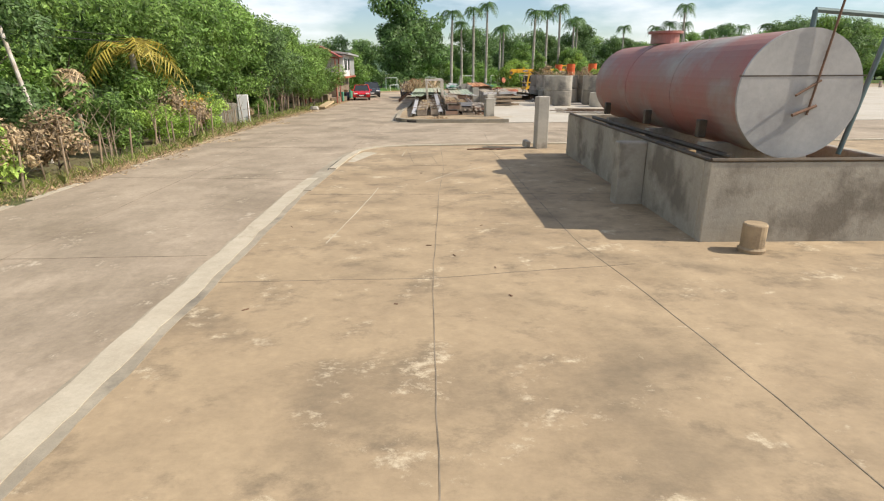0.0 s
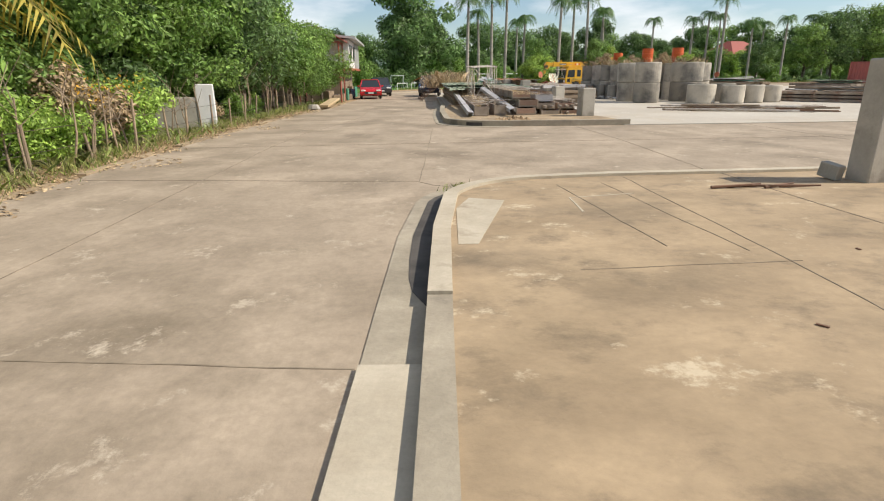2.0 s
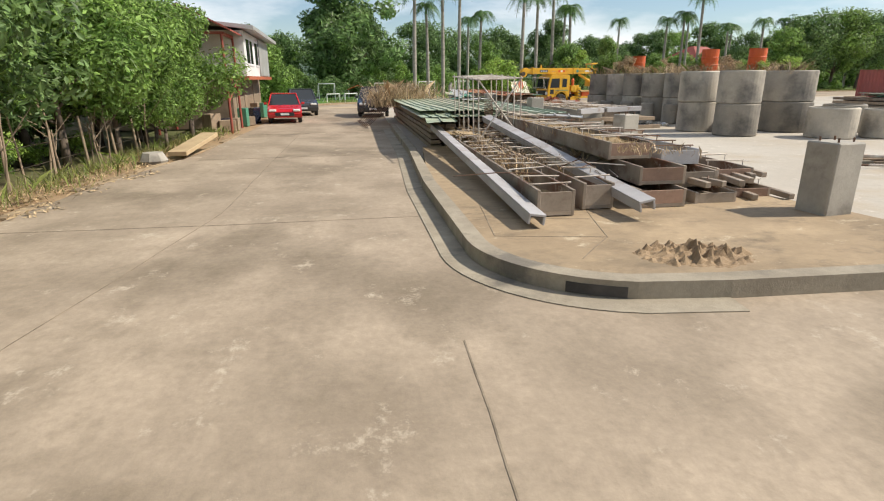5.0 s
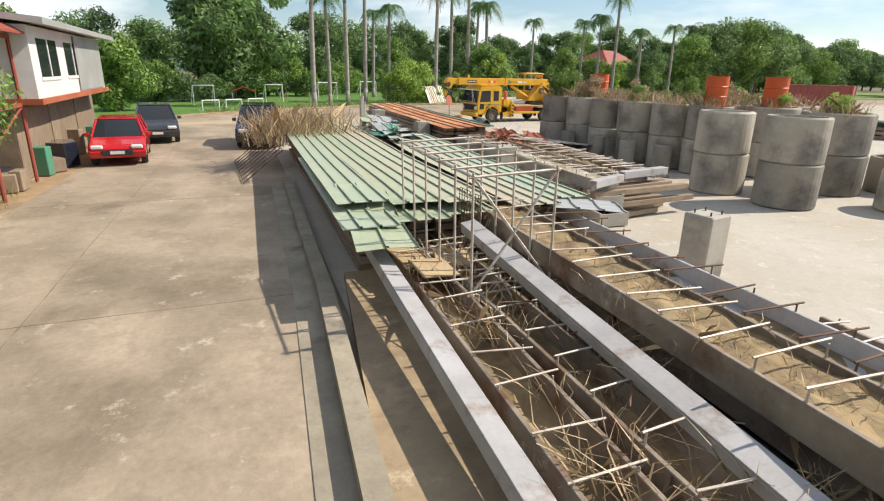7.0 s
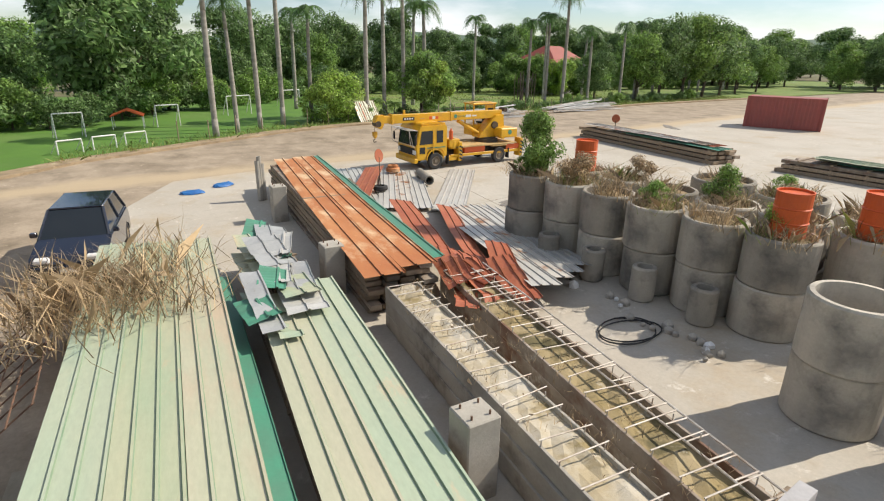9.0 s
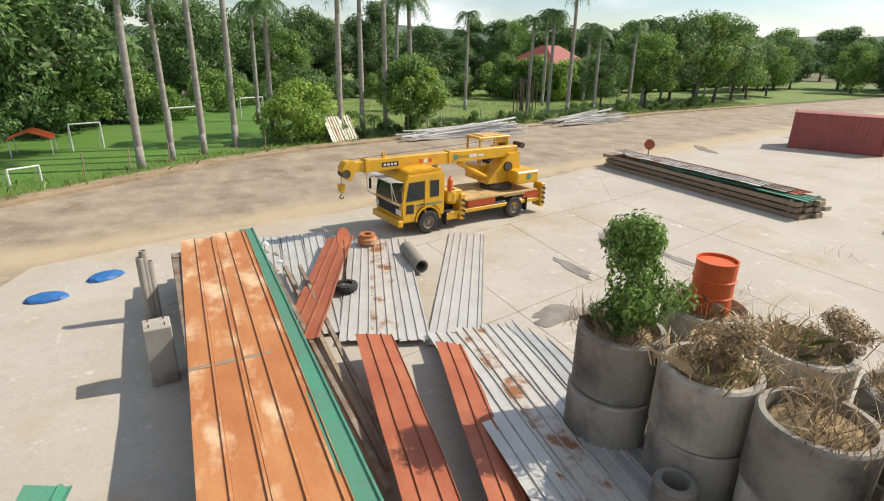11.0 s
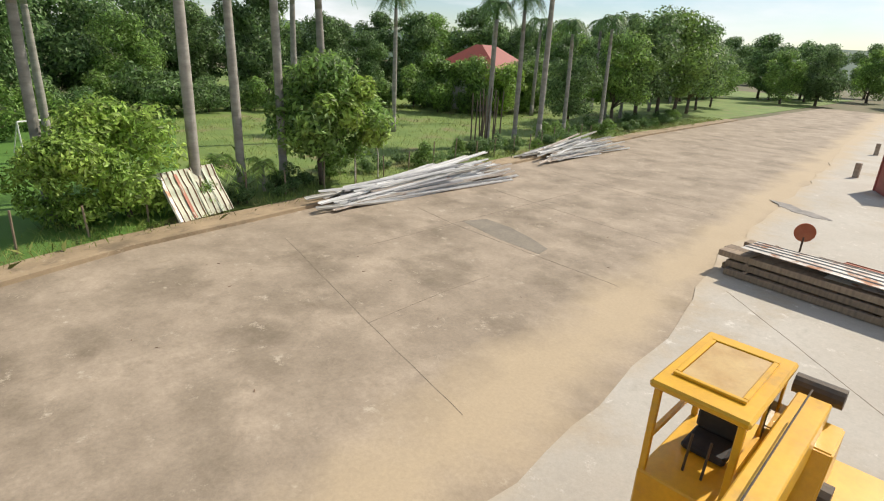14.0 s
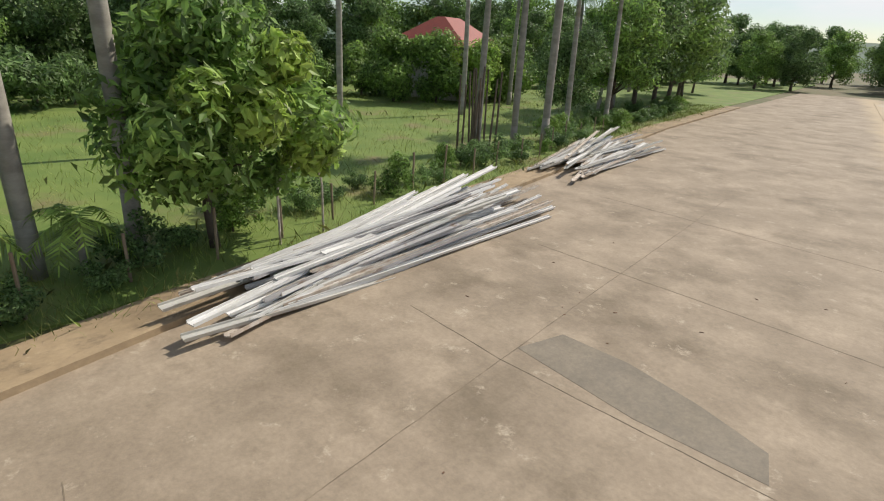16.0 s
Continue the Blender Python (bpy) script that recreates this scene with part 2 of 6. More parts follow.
M["steelpipe"] = material("dull_green_steel_pipe", (0.14, 0.20, 0.20), (0.10, 0.14, 0.14), rough=0.55, metal=0.3, bump=0.1)
M["yellow"] = material("crane_yellow_paint", (0.72, 0.40, 0.02), (0.62, 0.33, 0.02), scale=1.6, fine=14, rough=0.38, bump=0.06, stain=(0.45, 0.27, 0.06), stain_scale=1.6, stain_lo=0.58, stain_hi=0.75, coat=0.15)
M["deck"] = material("worn_deck_plate", (0.54, 0.38, 0.17), (0.44, 0.28, 0.11), scale=2.2, fine=18, rough=0.7, bump=0.2, stain=(0.52, 0.36, 0.18), stain_scale=1.5)
M["orange"] = material("orange_paint", (0.65, 0.12, 0.025), (0.55, 0.10, 0.03), rough=0.5, bump=0.1)
M["black"] = material("black_rubber", (0.025, 0.025, 0.025), (0.045, 0.042, 0.04), scale=5, rough=0.8, bump=0.3)
M["darkmetal"] = material("dark_greasy_metal", (0.07, 0.06, 0.05), (0.12, 0.09, 0.06), scale=4, rough=0.6, metal=0.4, bump=0.2)
M["rim"] = material("dusty_wheel_rim", (0.30, 0.25, 0.19), (0.20, 0.16, 0.12), rough=0.6, metal=0.3, bump=0.1)
M["white"] = material("white_paint", (0.75, 0.74, 0.72), (0.66, 0.65, 0.62), rough=0.5, bump=0.05)
M["carred"] = material("red_car_paint", (0.55, 0.015, 0.02), (0.50, 0.012, 0.018), rough=0.22, bump=0, coat=0.7)
M["cardark"] = material("dark_blue_car_paint", (0.018, 0.022, 0.035), (0.015, 0.018, 0.03), rough=0.2, bump=0, coat=0.8)
M["cargrey"] = material("dark_grey_car_paint", (0.05, 0.052, 0.056), (0.045, 0.047, 0.05), rough=0.25, bump=0, coat=0.7)
M["housewall"] = material("pale_house_render", (0.62, 0.60, 0.55), (0.52, 0.50, 0.46), scale=0.8, fine=12, bump=0.2)
M["roofred"] = material("red_roof_sheet", (0.33, 0.075, 0.05), (0.27, 0.07, 0.05), rough=0.6, bump=0.2)
M["container"] = material("oxide_red_container", (0.33, 0.085, 0.07), (0.27, 0.08, 0.065), scale=1.0, rough=0.6, bump=0.15)
M["wood"] = material("weathered_timber", (0.33, 0.25, 0.17), (0.22, 0.165, 0.115), scale=2, fine=25, stretch=(1, 6, 1), bump=0.4, rand=0.2)
M["plank"] = material("pale_board", (0.50, 0.38, 0.22), (0.40, 0.29, 0.17), scale=2, fine=25, bump=0.3)
M["trunk"] = material("tree_bark", (0.15, 0.115, 0.085), (0.085, 0.065, 0.05), scale=3, fine=20, bump=0.9, rand=0.15)
M["palmtrunk"] = material("pale_palm_trunk", (0.34, 0.32, 0.275), (0.23, 0.215, 0.185), scale=1.5, fine=16, stretch=(1, 1, 2.5), bump=0.5, rand=0.15)
M["leaf"] = leaf_material("broad_leaves", (0.256, 0.384, 0.090), (0.147, 0.250, 0.064), 0.42)
M["leafdark"] = leaf_material("dark_leaves", (0.186, 0.288, 0.096), (0.115, 0.192, 0.070), 0.4)
M["leafbright"] = leaf_material("bright_leaves", (0.397, 0.525, 0.115), (0.243, 0.371, 0.077), 0.42)
M["leafpalm"] = leaf_material("palm_leaves", (0.115, 0.205, 0.058), (0.077, 0.154, 0.045))
M["leafyellow"] = leaf_material("yellowing_fronds", (0.45, 0.36, 0.06), (0.30, 0.25, 0.05))
M["leafdry"] = leaf_material("dry_stalks", (0.50, 0.38, 0.23), (0.36, 0.26, 0.15), 0.2)
M["lawn"] = material("lawn", (0.10, 0.21, 0.03), (0.075, 0.165, 0.025), scale=0.3, fine=25, coords="World", bump=0.6, stain=(0.13, 0.22, 0.05), stain_scale=0.15)
M["rough_grass"] = material("rough_grass", (0.19, 0.25, 0.06), (0.12, 0.19, 0.04), scale=0.4, fine=15, coords="World", bump=0.7, stain=(0.22, 0.18, 0.09), stain_scale=0.3, stain_lo=0.55, stain_hi=0.7)
M["grassblade"] = leaf_material("grass_blades", (0.18, 0.27, 0.05), (0.26, 0.25, 0.09), 0.3)
M["wet"] = material("damp_concrete", (0.16, 0.14, 0.12), (0.28, 0.25, 0.21), scale=1.5, fine=14, coords="World", rough=0.6, bump=0.2)
M["hill"] = material("hazy_wooded_hill", (0.10, 0.15, 0.10), (0.075, 0.12, 0.085), scale=0.03, fine=0.2, coords="World", bump=0)
M["wetroad"] = material("grey_road_patch", (0.215, 0.185, 0.145), (0.27, 0.23, 0.175), scale=1.5, fine=14, coords="World", bump=0.3, mottle=0.2)
M["tarp"] = material("blue_tarp", (0.03, 0.16, 0.42), (0.03, 0.12, 0.34), rough=0.5, bump=0.1)
g = bpy.data.materials.new("window_glass")
g.use_nodes = True
g.node_tree.nodes["Principled BSDF"].inputs["Base Color"].default_value = (0.02, 0.025, 0.03, 1)
g.node_tree.nodes["Principled BSDF"].inputs["Roughness"].default_value = 0.06
M["glass"] = g


# ---- mesh helpers ----
def mesh_of(bm, name, mat, smooth=False):
    me = bpy.data.meshes.new(name)
    bm.to_mesh(me)
    bm.free()
    for mm in (mat if isinstance(mat, (list, tuple)) else [mat]):
        me.materials.append(M[mm])
    if smooth:
        for p in me.polygons:
            p.use_smooth = True
    return me


def part(name, bm, mat, parent=None, label="", m=None, smooth=False):
    ob = new(name, mesh_of(bm, name, mat, smooth))
    if parent:
        ob.parent = parent
    if m is not None:
        ob.matrix_basis = m
    return tagged(ob, label)


def solid(name, bm, mat, label, category, group="", kind="", m=None, smooth=False):
    ob = part(name, bm, mat, None, "", m, smooth)
    return tagged(ob, label, category, group, kind)


def thing(name, m, label, category, group="", kind=""):
    ob = new(name)
    ob.empty_display_size = 0.3
    ob.matrix_basis = m
    return tagged(ob, label, category, group, kind)


def bm_new():
    return bmesh.new()


def add_box(bm, lo, hi, m=None, bevel=0.0, taper=1.0):
    lo, hi = Vector(lo), Vector(hi)
    c, s = (lo + hi) / 2, hi - lo
    made = bmesh.ops.create_cube(bm, size=1.0)["verts"]
    for v in made:
        k = taper if v.co.z > 0 else 1.0
        v.co = Vector((v.co.x * s.x * k, v.co.y * s.y * k, v.co.z * s.z)) + c
    if bevel:
        es = list({e for v in made for e in v.link_edges})
        made = list({v for f in bmesh.ops.bevel(bm, geom=es, offset=bevel, segments=1, affect="EDGES")["faces"] for v in f.verts} | {v for v in made if v.is_valid})
    if m is not None:
        bmesh.ops.transform(bm, matrix=m, verts=[v for v in made if v.is_valid])
    return bm


def box(lo, hi, bevel=0.0, m=None, taper=1.0):
    return add_box(bm_new(), lo, hi, m, bevel, taper)


def add_tube(bm, a, b, r, r2=None, n=8, caps=True):
    a, b = Vector(a), Vector(b)
    d = b - a
    q = d.to_track_quat("Z", "Y").to_matrix().to_4x4()
    bmesh.ops.create_cone(bm, cap_ends=caps, segments=n, radius1=r, radius2=r if r2 is None else r2, depth=d.length, matrix=Matrix.Translation((a + b) / 2) @ q)
    return bm


def tube(a, b, r, r2=None, n=8):
    return add_tube(bm_new(), a, b, r, r2, n)


def lathe(profile, n=24, closed=False):
    """A solid turned about z from (radius, height) pairs."""
    bm = bm_new()
    rings = []
    for r, z in profile:
        rings.append([bm.verts.new((r * math.cos(2 * math.pi * i / n), r * math.sin(2 * math.pi * i / n), z)) for i in range(n)])
    pairs = list(zip(rings, rings[1:])) + ([(rings[-1], rings[0])] if closed else [])
    for a, b in pairs:
        for i in range(n):
            bm.faces.new((a[i], a[(i + 1) % n], b[(i + 1) % n], b[i]))
    if not closed:
        bm.faces.new(rings[0][::-1])
        bm.faces.new(rings[-1])
    return bm


def slab(points, z0, z1):
    """A flat slab with an outline of (x, y) points."""
    bm = bm_new()
    lo = [bm.verts.new((x, y, z0)) for x, y in points]
    hi = [bm.verts.new((x, y, z1)) for x, y in points]
    bm.faces.new(hi)
    bm.faces.new(lo[::-1])
    k = len(points)
    for i in range(k):
        bm.faces.new((lo[i], lo[(i + 1) % k], hi[(i + 1) % k], hi[i]))
    bmesh.ops.recalc_face_normals(bm, faces=bm.faces)
    return bm


def ribbon(points, w0, w1, z0, z1):
    """A kerb-like bar that follows (x, y) points; w0, w1: its edges, measured to the left of the way."""
    bm = bm_new()
    rows = []
    for i, p in enumerate(points):
        a, b = Vector(points[max(0, i - 1)]), Vector(points[min(len(points) - 1, i + 1)])
        d = (b - a).normalized()
        nrm = Vector((-d.y, d.x))
        p = Vector(p)
        rows.append([bm.verts.new((*(p + nrm * w), z)) for w, z in ((w0, z0), (w0, z1), (w1, z1), (w1, z0))])
    for a, b in zip(rows, rows[1:]):
        for i in range(4):
            bm.faces.new((a[i], a[(i + 1) % 4], b[(i + 1) % 4], b[i]))
    bm.faces.new(rows[0][::-1])
    bm.faces.new(rows[-1])
    bmesh.ops.recalc_face_normals(bm, faces=bm.faces)
    return bm


def arc(cx, cy, r, a0, a1, n=10):
    return [(cx + r * math.cos(radians(a0 + (a1 - a0) * i / n)), cy + r * math.sin(radians(a0 + (a1 - a0) * i / n))) for i in range(n + 1)]


def ribbed_sheet(width, length, rib=0.3, height=0.035, thick=0.006, sag=0.0, jitter=0.0, seed=0):
    """A ribbed roofing sheet: x across, y along, from (0, 0)."""
    rnd = random.Random(seed)
    xs = []
    x = 0.0
    while x < width - 0.02:
        xs += [(x, 0), (min(x + rib - 0.06, width), 0), (min(x + rib - 0.045, width), height), (min(x + rib - 0.012, width), height)]
        x += rib
    xs.append((width, 0))
    steps = 8
    bm = bm_new()
    tops = []
    for j in range(steps + 1):
        y = length * j / steps
        dz = -sag * math.sin(math.pi * j / steps) + rnd.uniform(-jitter, jitter)
        tops.append([bm.verts.new((px, y, pz + dz + jitter * math.sin(px * 3 + j))) for px, pz in xs])
    for a, b in zip(tops, tops[1:]):
        for i in range(len(xs) - 1):
            fc = bm.faces.new((a[i], a[i + 1], b[i + 1], b[i]))
            # both rib flanks take the darker colour, for dirt and painted gap shade
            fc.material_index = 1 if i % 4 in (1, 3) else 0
    bmesh.ops.recalc_face_normals(bm, faces=bm.faces)
    bmesh.ops.solidify(bm, geom=list(bm.faces), thickness=thick)
    return bm


def leaf_mesh(name, blobs, count, size, mat, seed, flat=0.35):
    """A crown of many small folded leaves, spread through and over a set of (centre, radii) clumps."""
    rnd = np.random.RandomState(seed)
    vol = np.array([r[0] * r[1] * r[2] for _, r in blobs]) ** 0.7
    pick = rnd.choice(len(blobs), count, p=vol / vol.sum())
    ctr = np.array([b[0] for b in blobs])[pick]
    rad = np.array([b[1] for b in blobs])[pick]
    d = rnd.normal(size=(count, 3))
    d /= np.linalg.norm(d, axis=1)[:, None]
    far = rnd.uniform(0.35, 1.15, count)[:, None] ** 0.6
    p = ctr + d * rad * far
    nrm = d + rnd.normal(scale=0.55, size=(count, 3)) + np.array((0, 0, flat))
    nrm /= np.linalg.norm(nrm, axis=1)[:, None]
    t = np.cross(nrm, rnd.normal(size=(count, 3)))
    t /= np.linalg.norm(t, axis=1)[:, None] + 1e-9
    s = np.cross(nrm, t)
    ln = size * rnd.uniform(0.6, 1.4, count)[:, None]
    w = ln * 0.42
    v = np.stack([p - t * ln, p + s * w + nrm * w * 0.3, p + t * ln, p - s * w + nrm * w * 0.3], axis=1).reshape(-1, 3)
    f = np.arange(count * 4).reshape(-1, 4)
    me = bpy.data.meshes.new(name)
    me.from_pydata(v.tolist(), [], f.tolist())
    me.materials.append(M[mat])
    return me


def limbs(bm, base, top, r, rnd, n=5, spread=0.5):
    """A tapered, slightly bent trunk and limbs towards the crown."""
    base, top = Vector(base), Vector(top)
    mid = base.lerp(top, 0.5) + Vector((rnd.uniform(-0.1, 0.1), rnd.uniform(-0.1, 0.1), 0)) * (top - base).length * 0.4
    add_tube(bm, base, mid, r, r * 0.8, 8)
    add_tube(bm, mid, top, r * 0.82, r * 0.5, 8)
    h = (top - base).length
    for i in range(n):
        a = 2 * math.pi * (i + rnd.random() * 0.6) / n
        s = base.lerp(top, rnd.uniform(0.55, 1.0))
        e = s + Vector((math.cos(a) * spread * h, math.sin(a) * spread * h, h * rnd.uniform(0.25, 0.6)))
        add_tube(bm, s, e, r * 0.42, r * 0.12, 6)
    return bm


def broad_tree_kind(height, width, seed, leaves, size, mat, trunk_h=0.3, trunk_r=0.16, clumps=14):
    """Mesh data of a broadleaf tree: trunk and crown."""
    rnd = random.Random(seed)
    bm = limbs(bm_new(), (0, 0, -0.1), (0, 0, height * trunk_h * 1.3), trunk_r, rnd, 6, 0.55)
    tm = mesh_of(bm, "trunk", "trunk", True)
    blobs = []
    for i in range(clumps):
        a = rnd.uniform(0, 2 * math.pi)
        k = rnd.uniform(0.0, 1.0) ** 0.6
        zz = rnd.uniform(trunk_h, 0.97)
        fall = math.sqrt(max(0.05, 1 - ((zz - (trunk_h + 0.9) / 2) / 0.42) ** 2))
        rr = width * rnd.uniform(0.075, 0.21)
        blobs.append(((math.cos(a) * k * width * 0.48 * fall, math.sin(a) * k * width * 0.48 * fall, zz * height), (rr, rr, rr * 0.8)))
    return tm, leaf_mesh("crown", blobs, leaves, size, mat, seed)


def plant(name, kind, m, label, category="tree", group=""):
    ob = thing(name, m, label, category, group)
    for nm, me in zip(("trunk", "crown"), kind):
        c = new(nm, me)
        c.parent = ob
    return ob


def palm_kind(height, seed, fronds=13, length=2.6, r=0.2, mat="leafpalm", droop=1.0, shaft=True):
    rnd = random.Random(seed)
    bm = bm_new()
    n = 7
    lean = rnd.uniform(-0.02, 0.02) * height
    pts = [Vector((lean * (i / n) ** 2, 0.5 * lean * (i / n), height * i / n - 0.1)) for i in range(n + 1)]
    for i, (a, b) in enumerate(zip(pts, pts[1:])):
        ra = r * (1.15 if i == 0 else 1 + 0.12 * math.sin(math.pi * i / n) - 0.25 * i / n)
        rb = r * (1 + 0.12 * math.sin(math.pi * (i + 1) / n) - 0.25 * (i + 1) / n)
        add_tube(bm, a, b, ra, rb, 8, caps=(i in (0, n - 1)))
    tm = mesh_of(bm, "trunk", "palmtrunk", True)
    top = pts[-1] + Vector((0, 0, 0.9 if shaft else 0.1))
    v, f = [], []
    if shaft:
        for i in range(8):
            a = 2 * math.pi * i / 8
            v += [(pts[-1].x + r * 0.7 * math.cos(a), pts[-1].y + r * 0.7 * math.sin(a), pts[-1].z - 0.05), (top.x + r * 0.35 * math.cos(a), top.y + r * 0.35 * math.sin(a), top.z + 0.2)]
        f += [(2 * i, (2 * i + 2) % 16, (2 * i + 3) % 16, 2 * i + 1) for i in range(8)]
    for k in range(fronds):
        a = 2 * math.pi * (k * 0.382 + rnd.random() * 0.1)
        up = rnd.uniform(-0.1, 1.25)
        L = length * rnd.uniform(0.85, 1.1)
        d = Vector((math.cos(a), math.sin(a), 0))
        side = Vector((-d.y, d.x, 0))
        prev = None
        steps = 9
        for s in range(steps + 1):
            u = s / steps
            p = top + d * (L * u * (1 - 0.25 * u * droop)) + Vector((0, 0, L * (up * 0.75 * u - droop * (0.55 + 0.25 * up) * u * u * 1.35)))
            if prev is not None:
                ax = (p - prev).normalized()
                for q in range(2):
                    o = prev.lerp(p, q / 2)
                    w = 0.62 * math.sin(math.pi * min(1, 0.12 + 0.88 * u)) ** 0.6 * (length / 2.6)
                    for sg in (-1, 1):
                        tip = o + side * sg * w + ax * w * 0.6 + Vector((0, 0, -w * rnd.uniform(0.2, 0.75)))
                        i0 = len(v)
                        v += [tuple(o), tuple(o + ax * 0.09), tuple(tip)]
                        f.append((i0, i0 + 1, i0 + 2))
                i0 = len(v)
                v += [tuple(prev - side * 0.02), tuple(prev + side * 0.02), tuple(p + side * 0.015), tuple(p - side * 0.015)]
                f.append((i0, i0 + 1, i0 + 2, i0 + 3))
            prev = p
    me = bpy.data.meshes.new("crown")
    me.from_pydata(v, [], f)
    me.materials.append(M[mat])
    return tm, me


def blades(name, spots, mat, seed, label, category, size=(0.3, 0.7), per=30, spread=0.3, kind="stuff"):
    """Tufts of thin blades or stalks as one object."""
    rnd = np.random.RandomState(seed)
    k = len(spots) * per
    base = np.repeat(np.array(spots, float), per, axis=0) + np.c_[rnd.normal(scale=spread, size=(k, 2)), np.zeros(k)]
    h = rnd.uniform(size[0], size[1], k)[:, None]
    lean = np.c_[rnd.normal(scale=0.55, size=(k, 2)), np.ones(k)]
    a = rnd.uniform(0, 6.283, k)
    w = np.c_[np.cos(a), np.sin(a), np.zeros(k)] * (0.004 + 0.009 * h)
    bend = np.c_[rnd.normal(scale=0.3, size=(k, 2)), -0.15 * np.ones(k)]
    mid = base + lean * h * 0.55
    tip = base + lean * h + bend * h
    v = np.stack([base - w, base + w, mid + w * 0.7, tip, mid - w * 0.7], axis=1).reshape(-1, 3)
    f = np.arange(k * 5).reshape(-1, 5)
    me = bpy.data.meshes.new(name)
    me.from_pydata(v.tolist(), [], f.tolist())
    me.materials.append(M[mat])
    ob = new(name, me)
    return tagged(ob, label, category, "", kind)


# ---- ground, roads, kerbs ----
def fore(points):
    """The forecourt's own plan, laid into the world."""
    return [(x, y - 1.65) for x, y in points]


ground = slab([(-900, -900), (900, -900), (900, 1400), (-900, 1400)], -0.6, -0.06)
tagged(part("ground", ground, "earth"), "bare brown earth with patches of weeds round the yard", "ground", "", "structure")
ROAD_WEST = [(-8.2, -40), (-7.8, 8), (-7.8, 23), (-7.3, 33), (-6.5, 38), (-6.3, 46), (-6.3, 57), (-6.6, 66)]
ROAD_NORTH = [(-6.2, 66.5), (-2.6, 70.6), (4.9, 75.6), (9.0, 78.4), (14.3, 80.6), (21.5, 82.3), (30.5, 84.2), (38.2, 85.7), (56.3, 89.3), (80.0, 92.5)]
road_pts = ROAD_WEST + ROAD_NORTH[1:] + [(120, 97), (120, -40)]
tagged(part("road", slab(road_pts, -0.5, 0.0), "road"), "worn pale brown concrete road with dusty stains", "road", "", "structure")

PAD = [(-1.8, -40), (-1.82, 4), (-1.78, 9.7), (-1.62, 12.0)] + [(-1.5, 14.0)] + arc(0.3, 15.2, 1.68, 165, 95, 8) + [(1.35, 17.0), (3.2, 17.05), (9.0, 17.3), (40, 18.0), (40, -40)]
tagged(part("pavement", slab(fore(PAD), -0.3, 0.1), "pad"), "tan concrete forecourt slab with dark scuffs and cracks", "pavement", "", "structure")
YARD = [(110, 25.4), (5.2, 25.2), (4.2, 27.6), (2.4, 31.0), (-0.25, 31.2), (-0.3, 50), (-0.1, 60.0), (1.5, 64.0), (6.3, 65.4)] + [(6.3 + k * 0.9, float(np.interp(6.3 + k * 0.9, [6.3, 13.3, 20, 24.0, 29.6, 54, 70], [65.4, 66.3, 67.3, 68.1, 70.0, 74.7, 78.5])) + 0.35 * noise.noise(Vector((k * 0.45, 2.0, 0))) + 0.15 * noise.noise(Vector((k * 1.7, 7.0, 0)))) for k in range(1, 70)] + [(70, 78.5), (110, 86)]
tagged(part("yard_floor", slab(YARD, -0.3, 0.03), "yard"), "pale sunlit concrete yard slab with dark wet stains", "pavement", "", "structure")
CORNER = [(5.35, 25.35), (3.0, 25.42), (1.4, 25.5)] + arc(0.95, 27.2, 1.65, 255, 182, 10) + [(-0.72, 31.2), (-0.1, 37.0), (2.6, 37.0), (5.0, 27.6)]
tagged(part("corner_pavement", slab(CORNER, -0.3, 0.15), "pad"), "tan concrete corner pavement with cover slabs", "pavement", "", "structure")
kerb_line = [(5.4, 25.27), (3.0, 25.33), (1.4, 25.4)] + arc(0.95, 27.2, 1.75, 255, 182, 12) + [(-0.8, 31.2), (-0.55, 36.5), (-0.45, 45)]
tagged(part("kerb", ribbon(kerb_line, -0.2, 0.02, -0.2, 0.19), "kerb"), "worn grey concrete kerb with a rounded corner", "kerb", "", "structure")
tagged(part("gutter", ribbon(kerb_line[2:], 0.022, 0.34, -0.2, 0.012), "kerb"), "smooth concrete gutter along the kerb", "gutter", "", "structure")
# no hole here: a thin strip on the kerb face carries the slot's shade
tagged(part("drain_opening", ribbon(arc(0.95, 27.2, 1.75, 252, 233, 8), 0.0, 0.026, 0.02, 0.13), "black_gap"), "flat dark strip painted as the shaded slot of a kerb drain", "drain", "", "structure")
pad_kerb = [(-1.78, 9.6), (-1.68, 12.0), (-1.58, 14.0)] + arc(0.3, 15.2, 1.75, 165, 95, 10) + [(1.35, 17.1), (3.2, 17.15), (9.0, 17.4), (25, 17.9)]
tagged(part("kerb", ribbon(fore([(-1.676, 12.1)] + pad_kerb[2:]), -0.16, 0.03, -0.2, 0.145), "strip"), "pale concrete kerb that curves round the forecourt", "kerb", "", "structure")
# shade beside the kerb, laid as a dark sheet just above the gutter
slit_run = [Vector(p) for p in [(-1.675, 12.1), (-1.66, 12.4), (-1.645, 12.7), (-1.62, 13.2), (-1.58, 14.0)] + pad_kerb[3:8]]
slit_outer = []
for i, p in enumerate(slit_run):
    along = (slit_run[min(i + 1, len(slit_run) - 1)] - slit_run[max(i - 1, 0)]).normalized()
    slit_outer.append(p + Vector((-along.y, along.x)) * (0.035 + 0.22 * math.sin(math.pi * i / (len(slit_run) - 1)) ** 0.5))
